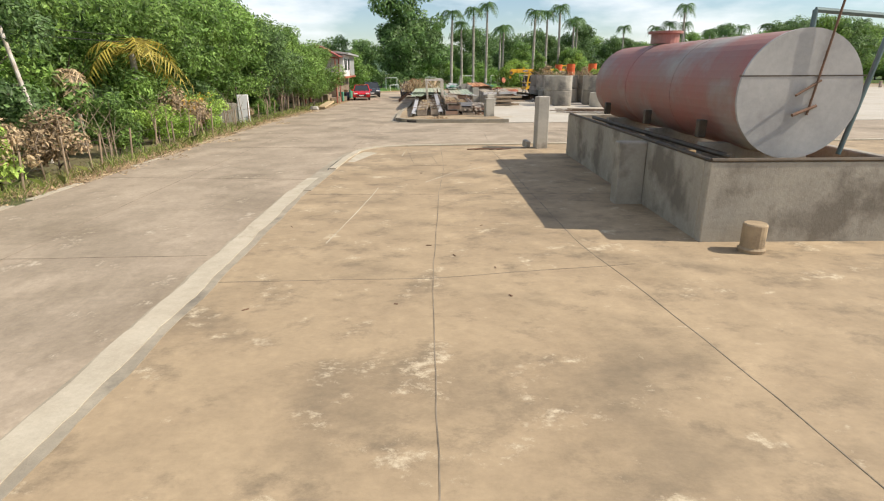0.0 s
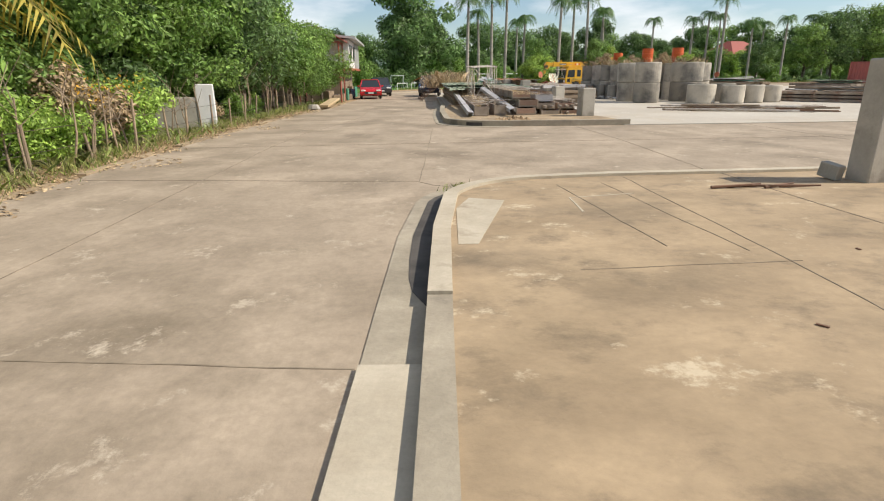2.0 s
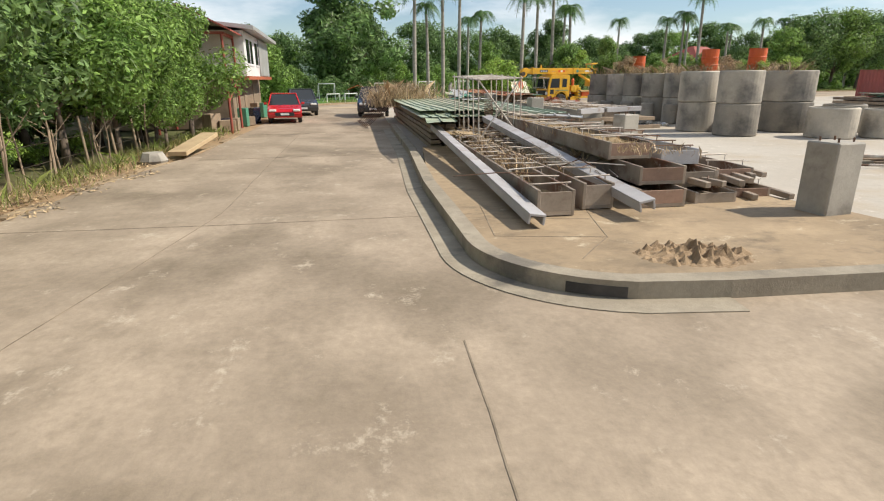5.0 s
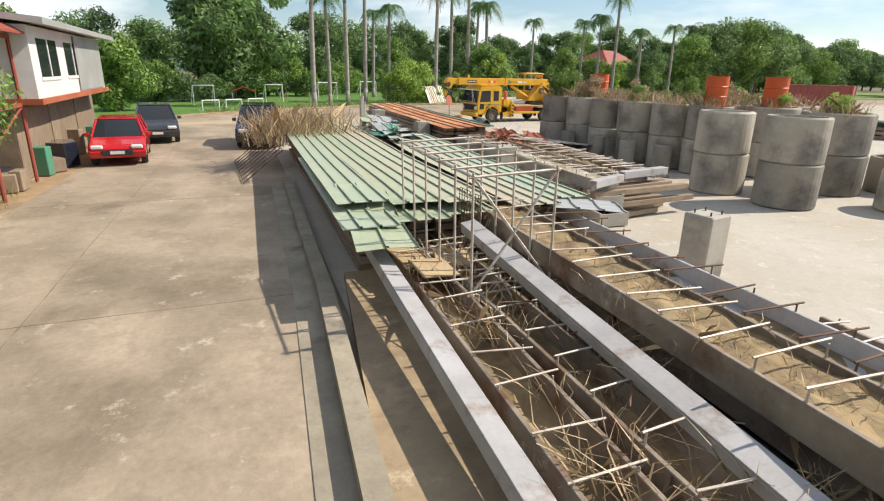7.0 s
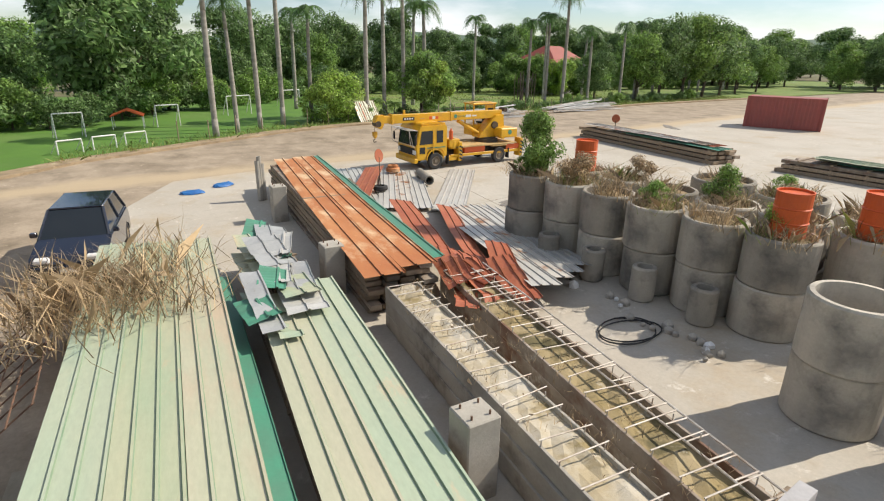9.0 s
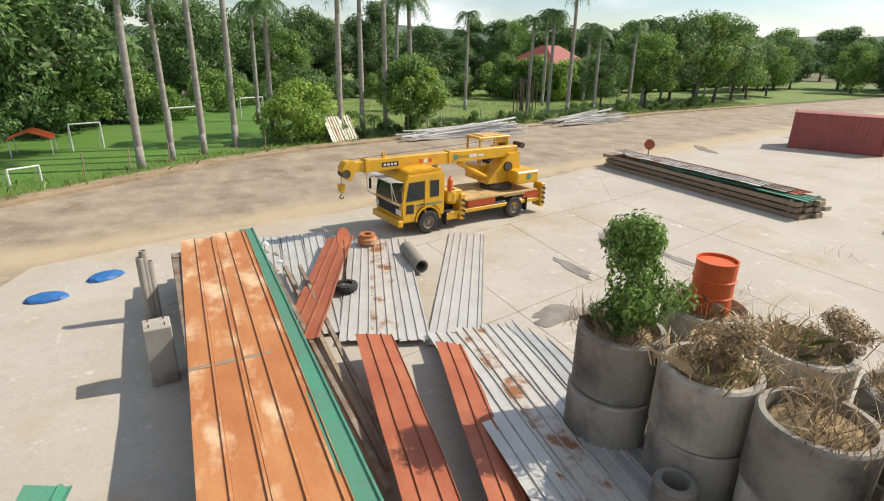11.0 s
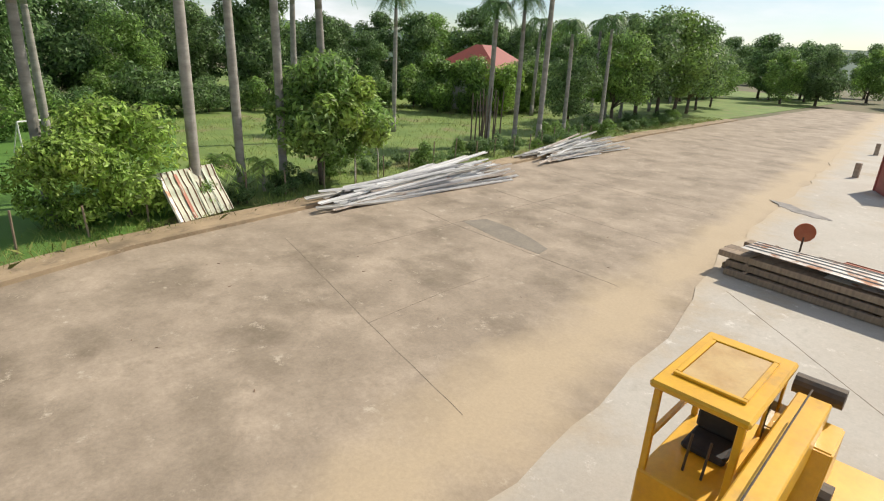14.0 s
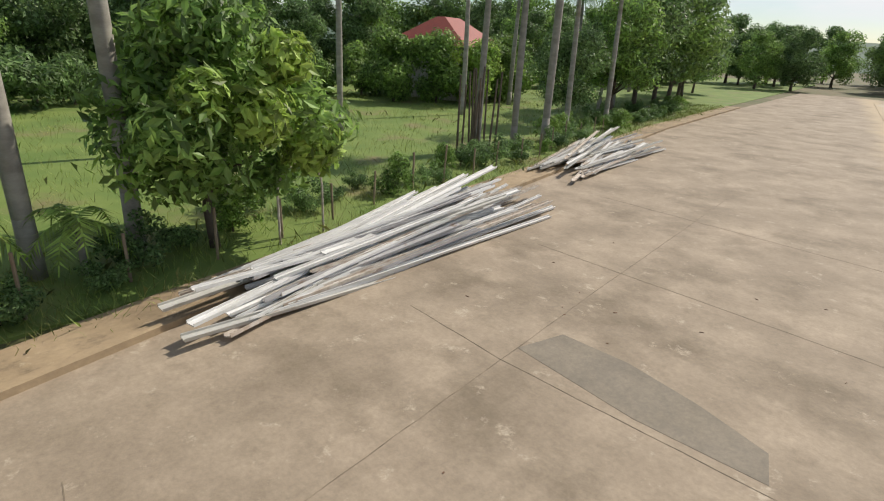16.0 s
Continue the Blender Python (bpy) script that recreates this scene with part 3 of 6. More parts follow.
tagged(part("drain_slit", slab(fore([tuple(p + Vector((-0.025, 0))) for p in reversed(slit_run)] + [tuple(p) for p in slit_outer]), -0.2, 0.018), "black_gap"), "flat dark strip painted as shade in the gutter beside the forecourt kerb", "gutter", "", "structure")
tagged(part("gutter", ribbon(fore([(-1.715, 11.2)] + pad_kerb[1:10]), 0.032, 0.42, -0.2, 0.012), "kerb"), "rough concrete gutter lip", "gutter", "", "structure")
tagged(part("edge_strip", ribbon(fore([(-1.8, 9.3), (-1.718, 11.2), (-1.676, 12.096)]), -0.16, 0.03, -0.2, 0.116), "kerb"), "flush grey concrete strip before the kerb rises", "strip", "", "structure")
tagged(part("gutter", ribbon(fore([(-1.8, 9.3), (-1.718, 11.196)]), 0.033, 0.42, -0.2, 0.04), "strip"), "pale flush concrete gutter end with worn edges", "gutter", "", "structure")
def ragged(x0, x1, y0, y1, z, seed, wear=0.05):
    """A flush strip along y with worn, uneven edges."""
    n = int((y1 - y0) / 0.14)
    left, right = [], []
    for i in range(n + 1):
        y = y0 + (y1 - y0) * i / n
        left.append((x0 + wear * noise.noise(Vector((y * 1.3, seed, 0))) + 0.35 * wear * noise.noise(Vector((y * 6, seed, 3))), y))
        right.append((x1 + wear * noise.noise(Vector((y * 1.1, seed + 9, 0))) + 0.35 * wear * noise.noise(Vector((y * 6, seed, 8))), y))
    return slab(fore(right + left[::-1]), -0.2, z)

tagged(part("edge_strip", ragged(-2.14, -1.82, -8, 9.296, 0.116, 2), "strip"), "flush beige concrete strip along the forecourt", "strip", "", "structure")
tagged(part("edge_strip", ragged(-1.9, -1.7, -8, 9.296, 0.107, 5, 0.04), "kerb"), "grey worn concrete beside the pale strip", "strip", "", "structure")
tagged(part("edge_lip", ragged(-2.28, -2.1, -8, 9.296, 0.02, 7, 0.04), "kerb"), "rough grey concrete lip beside the strip", "strip", "", "structure")
re = random.Random(8)
yy = 4.0
while yy < 44:
    ln = re.uniform(0.8, 3.2)
    xa = [float(np.interp(v, [p[1] for p in ROAD_WEST], [p[0] for p in ROAD_WEST])) for v in (yy, yy + ln)]
    tagged(part("road_edge", ribbon([(xa[0], yy), (xa[1], yy + ln)], 0.02, re.uniform(0.12, 0.3), -0.2, re.uniform(0.005, 0.03)), "pad" if re.random() < 0.6 else "strip"), "broken pale concrete edge of the road", "kerb", "", "structure")
    yy += ln + re.uniform(0.02, 1.2)
tagged(part("verge", ribbon([(x - 0.02, y) for x, y in ROAD_WEST[1:7]], 0.0, 1.35, -0.2, -0.02), "sand"), "bare sandy verge beside the road", "verge", "", "structure")
tagged(part("kerb", ribbon(ROAD_NORTH, -0.02, 0.2, -0.2, 0.13), "pad"), "dusty concrete kerb along the far side of the road", "kerb", "", "structure")
tagged(part("verge", ribbon(ROAD_NORTH, 0.2, 1.3, -0.2, 0.09), "pad"), "bare tan earth verge behind the kerb", "verge", "", "structure")
tagged(part("lawn", slab([(-26, 60), (-8.5, 67.2), (-6.4, 68.2), (-2.6, 71.9), (4.9, 77.0), (14.3, 82.0), (16.5, 84), (24, 116), (-40, 120)], -0.2, 0.02), "lawn"), "mown green sports field", "lawn", "", "structure")
tagged(part("rough_field", slab([(16.5, 83.2), (21.5, 83.8), (38.2, 87.2), (56.3, 90.8), (80, 94), (160, 104), (160, 200), (24, 200)], -0.2, 0.0), "rough_grass"), "rough overgrown grass field", "field", "", "structure")

# joints and cracks: shallow dark lines
def joint(points, z, w=0.012, mat="dark", name="joint"):
    rnd = random.Random(len(points) * 7 + int(points[0][0] * 10))
    pts = []
    for a, b in zip(points, points[1:]):
        k = max(2, int((Vector(b) - Vector(a)).length / 0.5))
        for i in range(k):
            p = Vector(a).lerp(Vector(b), i / k)
            pts.append((p.x + rnd.uniform(-0.012, 0.012), p.y + rnd.uniform(-0.012, 0.012)))
    pts.append(points[-1])
    tagged(part(name, ribbon(pts, -w * 0.26, w * 0.26, z - 0.05, z + 0.004), mat), "dark joint line in the concrete", "joint", "", "structure")

for run in ([(1.15, -6), (1.12, 3.7), (1.3, 9), (1.5, 12.4), (1.5, 17)], [(4.3, -3), (3.9, 1.8), (3.45, 5.2), (3.2, 17.2)], [(-1.78, 3.6), (1.1, 3.64), (4.0, 4.1)], [(-1.6, 8.9), (5.2, 8.7)], [(0.6, 13.2), (0.3, 16.3)], [(1.3, 13.0), (1.0, 16.4)], [(-0.4, 12.6), (1.6, 12.7)]):
    joint(fore(run), 0.1, 0.02)
joint(fore([(-0.58, 5.24), (-0.3, 7.5), (-0.12, 9.57)]), 0.1, 0.03, "strip", "repair_line")
joint(fore([(1.0, 10.2), (1.7, 11.4), (2.6, 12.3)]), 0.1, 0.05, "strip", "repair_line")
joint(fore([(0.2, 14.6), (0.25, 15.4), (1.2, 15.6)]), 0.1, 0.05, "strip", "repair_line")
for run in ([(-7.6, 11.75), (-4.3, 11.46), (-2.16, 11.23)], [(-7.6, 4.9), (-2.4, 5.0)], [(-7.6, 17.95), (-5.1, 17.69), (-2.9, 17.41), (-1.76, 17.27)], [(-1.76, 17.27), (-1.52, 16.95), (-1.3, 16.8)], [(-1.75, 17.27), (-1.49, 22.57), (-1.3, 26.6)], [(-7.6, 22.3), (-5.42, 22.4), (-1.49, 22.6), (3.6, 22.7), (14, 22.9)], [(-5.5, 3.0), (-5.45, 22.4), (-5.2, 26.6)], [(3.4, 17.3), (3.6, 22.7), (3.5, 26.6)], [(9.2, 17.4), (9.3, 26.5)]):
    joint(fore(run), 0.0, 0.026)
joint([(-7.3, 29.3), (-4.1, 29.2), (-1.15, 29.2)], 0.0, 0.022)
for y in (36.5, 43.5, 50.5):
    joint([(-6.2, y), (-0.8, y + 0.2)], 0.0, 0.016)
joint([(-5.0, 25), (-4.23, 30), (-4.18, 37.4), (-4.0, 60)], 0.0, 0.02)
for run in ([(5.0, 59.6), (13.5, 61.3), (23.6, 63.1), (27.5, 63.9)], [(23.6, 63.1), (27.5, 68.5)], [(9.0, 54.6), (13.15, 55.5), (19.6, 56.95), (27, 58.6)], [(13.25, 61.3), (13.15, 55.5), (13.0, 48)], [(17.2, 62.0), (16.75, 56.3), (16.6, 46)], [(20.5, 62.4), (19.9, 56.9), (19.6, 46)], [(23.6, 63.1), (23.6, 46)], [(10, 48.3), (27, 50)]):
    joint(run, 0.03, 0.03)
for run in ([(18.7, 79.3), (17.9, 72.5), (17.5, 68.5)], [(17.9, 72.5), (20.65, 72.95), (22.4, 73.1)], [(20.65, 77.2), (24.73, 77.7), (29.96, 78.3), (40, 79.4)], [(24.86, 80.2), (24.73, 77.7), (24.9, 73.6), (25.1, 70.5)], [(29.95, 80.8), (29.9, 76.2), (29.8, 72)], [(36, 82.5), (35.6, 73)]):
    joint(run, 0.0, 0.03)
joint([(-0.42, 27.4), (-0.2, 29.2)], 0.15, 0.02)
joint([(-0.42, 27.4), (0.95, 27.1)], 0.15, 0.02)
joint([(-0.2, 28.3), (1.1, 28.0)], 0.15, 0.02)
joint([(0.3, 26.35), (0.95, 27.1), (1.3, 28.6)], 0.15, 0.02)
tagged(part("patch", slab(fore([(-1.38, 13.4), (-1.18, 13.4), (-0.64, 15.3), (-1.09, 15.5), (-1.3, 14.9)]), 0.0, 0.105), "strip"), "new pale concrete patch by the kerb", "patch", "", "structure")
tagged(part("patch", slab([(25.25, 77.75), (26.3, 77.5), (26.35, 76.2), (26.1, 74.9), (25.75, 73.8), (25.1, 73.6), (25.0, 75.4)], -0.1, 0.004), "wetroad"), "grey repair patch in the road", "patch", "", "structure")


def blot(name, cx, cy, rx, ry, turn, z, mat, label, seed):
    rnd = random.Random(seed)
    pts = []
    ph = rnd.uniform(0, 6)
    for i in range(44):
        a = 2 * math.pi * i / 44
        r = 1 + 0.22 * math.sin(2 * a + ph) + 0.16 * math.sin(3 * a + 2 * ph) + 0.12 * math.sin(7 * a + ph) + rnd.uniform(-0.06, 0.06)
        x, y = rx * r * math.cos(a), ry * r * math.sin(a)
        c, s = math.cos(radians(turn)), math.sin(radians(turn))
        pts.append((cx + c * x - s * y, cy + s * x + c * y))
    tagged(part(name, slab(pts, z - 0.02, z + 0.003), mat), label, "stain", "", "structure")

blot("oil_stain", 19.6, 58.9, 1.05, 0.5, 55, 0.04, "wet", "dark damp stain on the concrete", 3)
blot("oil_stain", 20.2, 56.6, 1.3, 0.2, 93, 0.04, "wet", "dark damp stain on the concrete", 4)
blot("oil_stain", 16.45, 57.3, 0.95, 0.22, 92, 0.04, "wet", "dark damp stain on the concrete", 5)
blot("oil_stain", 14.0, 54.9, 1.0, 0.36, 8, 0.04, "wet", "dark damp stain on the concrete", 6)
blot("oil_stain", 40.0, 71.2, 1.3, 0.5, 60, 0.04, "wet", "dark damp stain on the concrete", 8)


# ---- forecourt: tank, plinth, posts ----
plinth = thing("tank_plinth", pose(5.38, 3.43, 0.1, 0, 0, -1), "rough grey concrete plinth wall under the fuel tank", "plinth")
bm = box((0, 0, -0.02), (3.15, 0.18, 1.28), 0.02)
part("end_wall", bm, "plinth", plinth)
part("side_wall", box((0, 0.183, -0.02), (0.2, 9.6, 1.28), 0.02), "plinth", plinth)
part("side_wall", box((2.95, 0.183, -0.02), (3.15, 9.6, 1.28), 0.02), "plinth", plinth)
part("end_wall", box((0.203, 9.42, -0.02), (2.947, 9.6, 1.27), 0.02), "plinth", plinth)
part("buttress", box((-0.55, 2.6, -0.02), (-0.003, 2.95, 1.25), 0.02), "plinth", plinth)
part("fill", box((0.2, 0.18, 0.0), (2.95, 9.42, 0.9)), "dirtfill", plinth)
add = bm_new()
add_tube(add, (0.02, 0.02, 1.3), (3.15, 0.02, 1.3), 0.035)
add_tube(add, (0.02, 0.02, 1.3), (0.02, 9.4, 1.3), 0.035)
part("pipe_rail", add, "darkmetal", plinth)

tank = thing("fuel_tank", pose(6.88, 3.95, 2.33), "large faded red cylindrical fuel tank with pale grey end", "tank")
R, L = 0.97, 7.6
bm = bm_new()
add_tube(bm, (0, 0.02, 0), (0, L, 0), R, n=48)
part("shell", bm, "tankred", tank, smooth=False)
bm = bm_new()
add_tube(bm, (0, -0.03, 0), (0, 0.019, 0), R + 0.015, n=48)
part("end_cap", bm, "tankgrey", tank, "pale grey flat tank end")
for y in (2.5, 5.1):
    part("weld_seam", tube((0, y, 0), (0, y + 0.03, 0), R + 0.006, n=48), "tankred", tank)
part("weld_seam", box((-1.0, -0.036, 0.28), (1.0, -0.031, 0.30)), "darkmetal", tank)
for y in (0.9, 3.4, 6.2):
    part("saddle", box((-0.95, y, -1.5), (0.95, y + 0.22, -0.85), 0.01), "concrete", tank)
    part("bracket", box((-1.06, y, -0.75), (-0.92, y + 0.14, -0.45), 0.01), "darkmetal", tank)
part("rail", tube((-0.95, -0.1, -0.95), (-0.95, L, -0.95), 0.05), "darkmetal", tank)
part("manhole", lathe([(0.33, 0.98), (0.33, 1.2), (0.4, 1.21), (0.4, 1.26)], 20), "tankred", tank, m=pose(0, 5.4, 0))
bm = bm_new()
add_tube(bm, (0.08, 0.1, 0.9), (0.08, 0.1, 1.24), 0.04)
add_tube(bm, (0.08, 0.1, 1.24), (1.33, 0.1, 1.14), 0.04)
add_tube(bm, (1.33, 0.1, 1.14), (0.95, 0.15, -0.95), 0.04)
part("vent_pipe", bm, "steelpipe", tank, "dull green steel pipe over the tank end")
bm = bm_new()
add_tube(bm, (0.37, -0.09, 1.4), (0.15, -0.06, -0.3), 0.018)
add_tube(bm, (-0.12, -0.12, 0.0), (0.28, -0.05, 0.22), 0.02)
add_tube(bm, (-0.12, -0.12, -0.3), (0.28, -0.05, -0.16), 0.025)
part("gauge_pipe", bm, "rustbar", tank)


def square_post(x, y, z0, h, w, turn, label, mat="concrete", group="", lid=False, name="concrete_post"):
    ob = thing(name, pose(x, y, z0, 0, 0, turn), label, "post", group)
    part("shaft", box((-w / 2, -w / 2, -0.02), (w / 2, w / 2, h), 0.02), mat, ob)
    if lid:
        for sx in (-1, 1):
            for sy in (-1, 1):
                bm = bm_new()
                add_tube(bm, (sx * w * 0.28, sy * w * 0.28, h - 0.03), (sx * w * 0.28, sy * w * 0.28, h + 0.06), 0.015, n=6)
                part("rebar_stub", bm, "rustbar", ob)
    return ob

square_post(5.0, 14.55, 0.1, 1.75, 0.4, 8, "tall square weathered grey concrete post")
solid("post_block", box((0, 0, 0), (0.16, 0.3, 0.22), 0.01), "concrete", "small loose grey concrete block", "block", m=pose(4.5, 14.55, 0.1, 10, 0, 20))
stump = thing("concrete_stump", pose(5.95, 2.95, 0.1), "short tan concrete pipe stump", "stump")
part("barrel", lathe([(0.19, 0), (0.2, 0.05), (0.17, 0.08), (0.17, 0.42), (0.155, 0.44)], 20), "pad", stump)
bm = bm_new()
rr = random.Random(3)
for k in range(5):
    p = Vector((2.4 + k * 0.25, 14.25 + rr.uniform(-0.15, 0.1), 0.12))
    add_tube(bm, p, p + Vector((0.5, rr.uniform(-0.25, 0.2), 0.03)), 0.025, 0.012, 6)
solid("dead_branch", bm, "rustbar", "dry grey dead branch lying on the concrete", "branch")
rr = random.Random(5)
for k in range(38):
    x, y = (rr.uniform(-1.6, 2.4), rr.uniform(1.0, 12.8)) if k < 10 else (rr.uniform(13, 32), rr.uniform(68, 80))
    solid("debris", box((0, 0, 0), (rr.uniform(0.03, 0.09), rr.uniform(0.01, 0.02), 0.01)), "rustbar", "small brown dry leaf or chip on the ground", "debris", "litter on the ground", m=pose(x, y, 0.102 if k < 10 else 0.002, 0, 0, rr.uniform(0, 180)))


# ---- pile of formwork beams ----
def channel_form(name, a, b, w, h, label, rungs=12, mat="beam", fill=0.0, wall=0.05, rung_mat="bar", group="formwork channels", fill_mat="dirtfill", end_mat=None):
    """A long open channel between two points (bottom centre), with cross bars over its top."""
    a, b = Vector(a), Vector(b)
    d = b - a
    L = d.length
    m = Matrix.Translation(a) @ d.to_track_quat("Y", "Z").to_matrix().to_4x4()
    ob = thing(name, m, label, "formwork", group)
    rnd = random.Random(int(a.x * 97 + a.y * 13))
    part("side", box((-w / 2, 0, 0), (-w / 2 + wall, L, h), 0.006), mat, ob)
    part("side", box((w / 2 - wall, 0.02, 0), (w / 2, L - 0.02, h * 0.97), 0.006), mat, ob)
    part("bottom", box((-w / 2 + wall + 0.002, 0.01, 0.01), (w / 2 - wall - 0.002, L - 0.01, 0.06)), mat, ob)
    part("end_plate", box((-w / 2 + wall + 0.002, 0.012, 0.062), (w / 2 - wall - 0.002, 0.05, h * 0.9)), end_mat or mat, ob)
    if fill:
        bm = bmesh.new()
        n, k = 30, 4
        g = [[bm.verts.new((-w / 2 + wall + (w - 2 * wall) * i / k, 0.06 + (L - 0.12) * j / n, fill * h + rnd.uniform(-0.03, 0.03))) for i in range(k + 1)] for j in range(n + 1)]
        for j in range(n):
            for i in range(k):
                bm.faces.new((g[j][i], g[j][i + 1], g[j + 1][i + 1], g[j + 1][i]))
        part("soil_fill", bm, fill_mat, ob, "dry grass and soil caught in the channel")
    for i in range(rungs):
        y = L * (i + 0.5) / rungs + rnd.uniform(-0.05, 0.05)
        bm = bm_new()
        lift = rnd.uniform(0.02, 0.12)
        add_tube(bm, (-w / 2 + 0.02, y, h - 0.02), (-w / 2 + 0.02, y, h + lift), 0.010, n=5)
        add_tube(bm, (-w / 2 - 0.02, y, h + lift), (w / 2 + 0.05, y + rnd.uniform(-0.09, 0.09), h + lift + rnd.uniform(-0.02, 0.03)), 0.012, n=5)
        add_tube(bm, (w / 2 - 0.02, y, h - 0.02), (w / 2 - 0.02, y, h + lift), 0.010, n=5)
        part("cross_bar", bm, rung_mat, ob)
    return ob


def plank_beam(name, a, b, w, h, mat, label, group="", lean=0):
    a, b = Vector(a), Vector(b)
    d = b - a
    m = Matrix.Translation(a) @ d.to_track_quat("Y", "Z").to_matrix().to_4x4() @ pose(0, 0, 0, 0, lean, 0)
    ob = thing(name, m, label, "beam", group)
    L = d.length
    part("web", box((-w / 2, 0, 0.021), (w / 2, L, 0.055), 0.004), mat, ob)
    part("flange", box((-w / 2, 0.003, -h), (-w / 2 + 0.03, L - 0.003, 0.02), 0.004), mat, ob)
    part("flange", box((w / 2 - 0.03, 0.003, -h), (w / 2, L - 0.003, 0.02), 0.004), mat, ob)
    return ob

plank_beam("steel_beam", (0.2, 27.6, 0.30), (0.25, 36.9, 0.72), 0.23, 0.09, "greybeam", "long pale grey steel beam lying across the heap", "loose beams", 8)
plank_beam("steel_beam", (1.78, 27.7, 0.40), (1.6, 36.2, 1.0), 0.23, 0.1, "greybeam", "long pale grey steel beam lying across the heap", "loose beams", -10)
channel_form("channel_form", (0.68, 28.2, 0.16), (0.85, 36.6, 0.16), 0.56, 0.38, "rusty steel formwork channel with pale cross bars", 14, fill=0.35)
channel_form("channel_form", (1.45, 28.5, 0.16), (1.38, 36.8, 0.18), 0.5, 0.40, "rusty steel formwork channel with pale cross bars", 14, fill=0.4)
for k, (xx, yy) in enumerate(((2.45, 28.45), (2.6, 28.75), (2.45, 29.55))):
    channel_form("channel_form", (xx, yy, 0.15 + 0.29 * k), (xx + 0.1, 37.4, 0.15 + 0.29 * k), 0.78, 0.29, "brown weathered formwork channel in a stack of three", 16 if k == 2 else 0, fill=0.75 if k == 2 else 0, end_mat="brownplate")
for k, (xx, yy) in enumerate(((3.45, 28.6), (3.35, 29.0), (3.4, 29.6))):
    channel_form("channel_form", (xx, yy, 0.06 + 0.27 * k), (xx + 0.1, 38.0, 0.06 + 0.27 * k), 0.72, 0.27, "brown weathered formwork channel with dark bars", 15 if k == 2 else 3, fill=0.25 if k == 2 else 0, mat="greybeam" if k == 2 else "beam", rung_mat="rustbar")
for k, (xx, yy) in enumerate(((4.3, 28.9), (4.25, 29.3))):
    channel_form("channel_form", (xx, yy, 0.06 + 0.26 * k), (xx + 0.05, 33.0, 0.06 + 0.26 * k), 0.7, 0.25, "brown weathered formwork channel with protruding ends", 7, end_mat="brownplate")
rr = random.Random(12)
for k in range(14):
    x = 2.9 + 0.3 * (k % 7)
    y = 28.5 + rr.uniform(0, 0.9)
    solid("timber_block", box((0, 0, 0), (0.1, rr.uniform(0.5, 0.9), 0.09), 0.008), "beam", "weathered timber bearer under the formwork", "timber", "timber bearers", m=pose(x, y, 0.16 + 0.24 * (k // 7), 0, 0, rr.uniform(-14, 14)))
for k in range(60):
    x, y = rr.uniform(0.7, 3.6), rr.uniform(28.8, 37.0)
    z = rr.uniform(0.35, 0.75)
    a = rr.uniform(0, 180) if k % 3 else rr.uniform(70, 110)
    L = rr.uniform(0.4, 1.5)
    bm = bm_new()
    mid = Vector((L / 2, 0, rr.uniform(-0.06, 0.1)))
    add_tube(bm, (0, 0, 0), mid, 0.009, n=5)
    add_tube(bm, mid, (L, rr.uniform(-0.15, 0.15), rr.uniform(-0.1, 0.08)), 0.009, n=5)
    solid("rebar", bm, "bar" if k % 2 else "rustbar", "bent thin reinforcing bar lying in the heap", "rebar", "loose bars", m=pose(x, y, z, 0, rr.uniform(-4, 4), a))
blades("dead_weeds", [(rr.uniform(0.6, 2.6), rr.uniform(30, 36.5), 0.35) for _ in range(60)], "leafdry", 4, "dry brown weeds growing through the beams", "weeds", (0.2, 0.6), 14, 0.12)
blades("dead_weeds", [(rr.uniform(2.2, 2.9), rr.uniform(28.6, 37), 0.9) for _ in range(60)], "leafdry", 5, "dry straw lying on the formwork", "weeds", (0.05, 0.2), 14, 0.15)

# lattice of thin pale bars
lat = thing("bar_lattice", pose(1.05, 34.7, 0.55, 2, -2, 3), "open lattice frame of thin pale steel bars", "frame", "")
def lattice(ob, w, l, h, nx, ny, nz, r=0.013):
    for i in range(nx + 1):
        for k in range(nz + 1):
            part("bar", tube((w * i / nx, -0.05, h * k / nz), (w * i / nx, l + 0.05, h * k / nz), r, n=5), "bar", ob)
    for j in range(ny + 1):
        for k in range(nz + 1):
            part("bar", tube((-0.05, l * j / ny, h * k / nz), (w + 0.05, l * j / ny, h * k / nz), r, n=5), "bar", ob)
        for i in range(nx + 1):
            part("bar", tube((w * i / nx, l * j / ny, -0.05), (w * i / nx, l * j / ny, h + 0.05), r, n=5), "bar", ob)
lattice(lat, 1.1, 2.5, 1.45, 1, 5, 1, 0.017)
part("brace", tube((0, 0, 0), (1.1, 0, 1.45), 0.018, n=5), "bar", lat)
part("brace", tube((1.1, 0, 0), (0, 0, 1.45), 0.018, n=5), "bar", lat)
mesh = thing("mesh_panel", pose(1.75, 36.1, 0.62, 0, 0, 4), "small rusty welded mesh panel standing in the heap", "mesh panel")
for i in range(9):
    part("wire", tube((0, i * 0.09, 0), (0, i * 0.09, 0.8), 0.006, n=4), "rustbar", mesh)
    part("wire", tube((0.012, 0, i * 0.1), (0.012, 0.72, i * 0.1), 0.006, n=4), "rustbar", mesh)
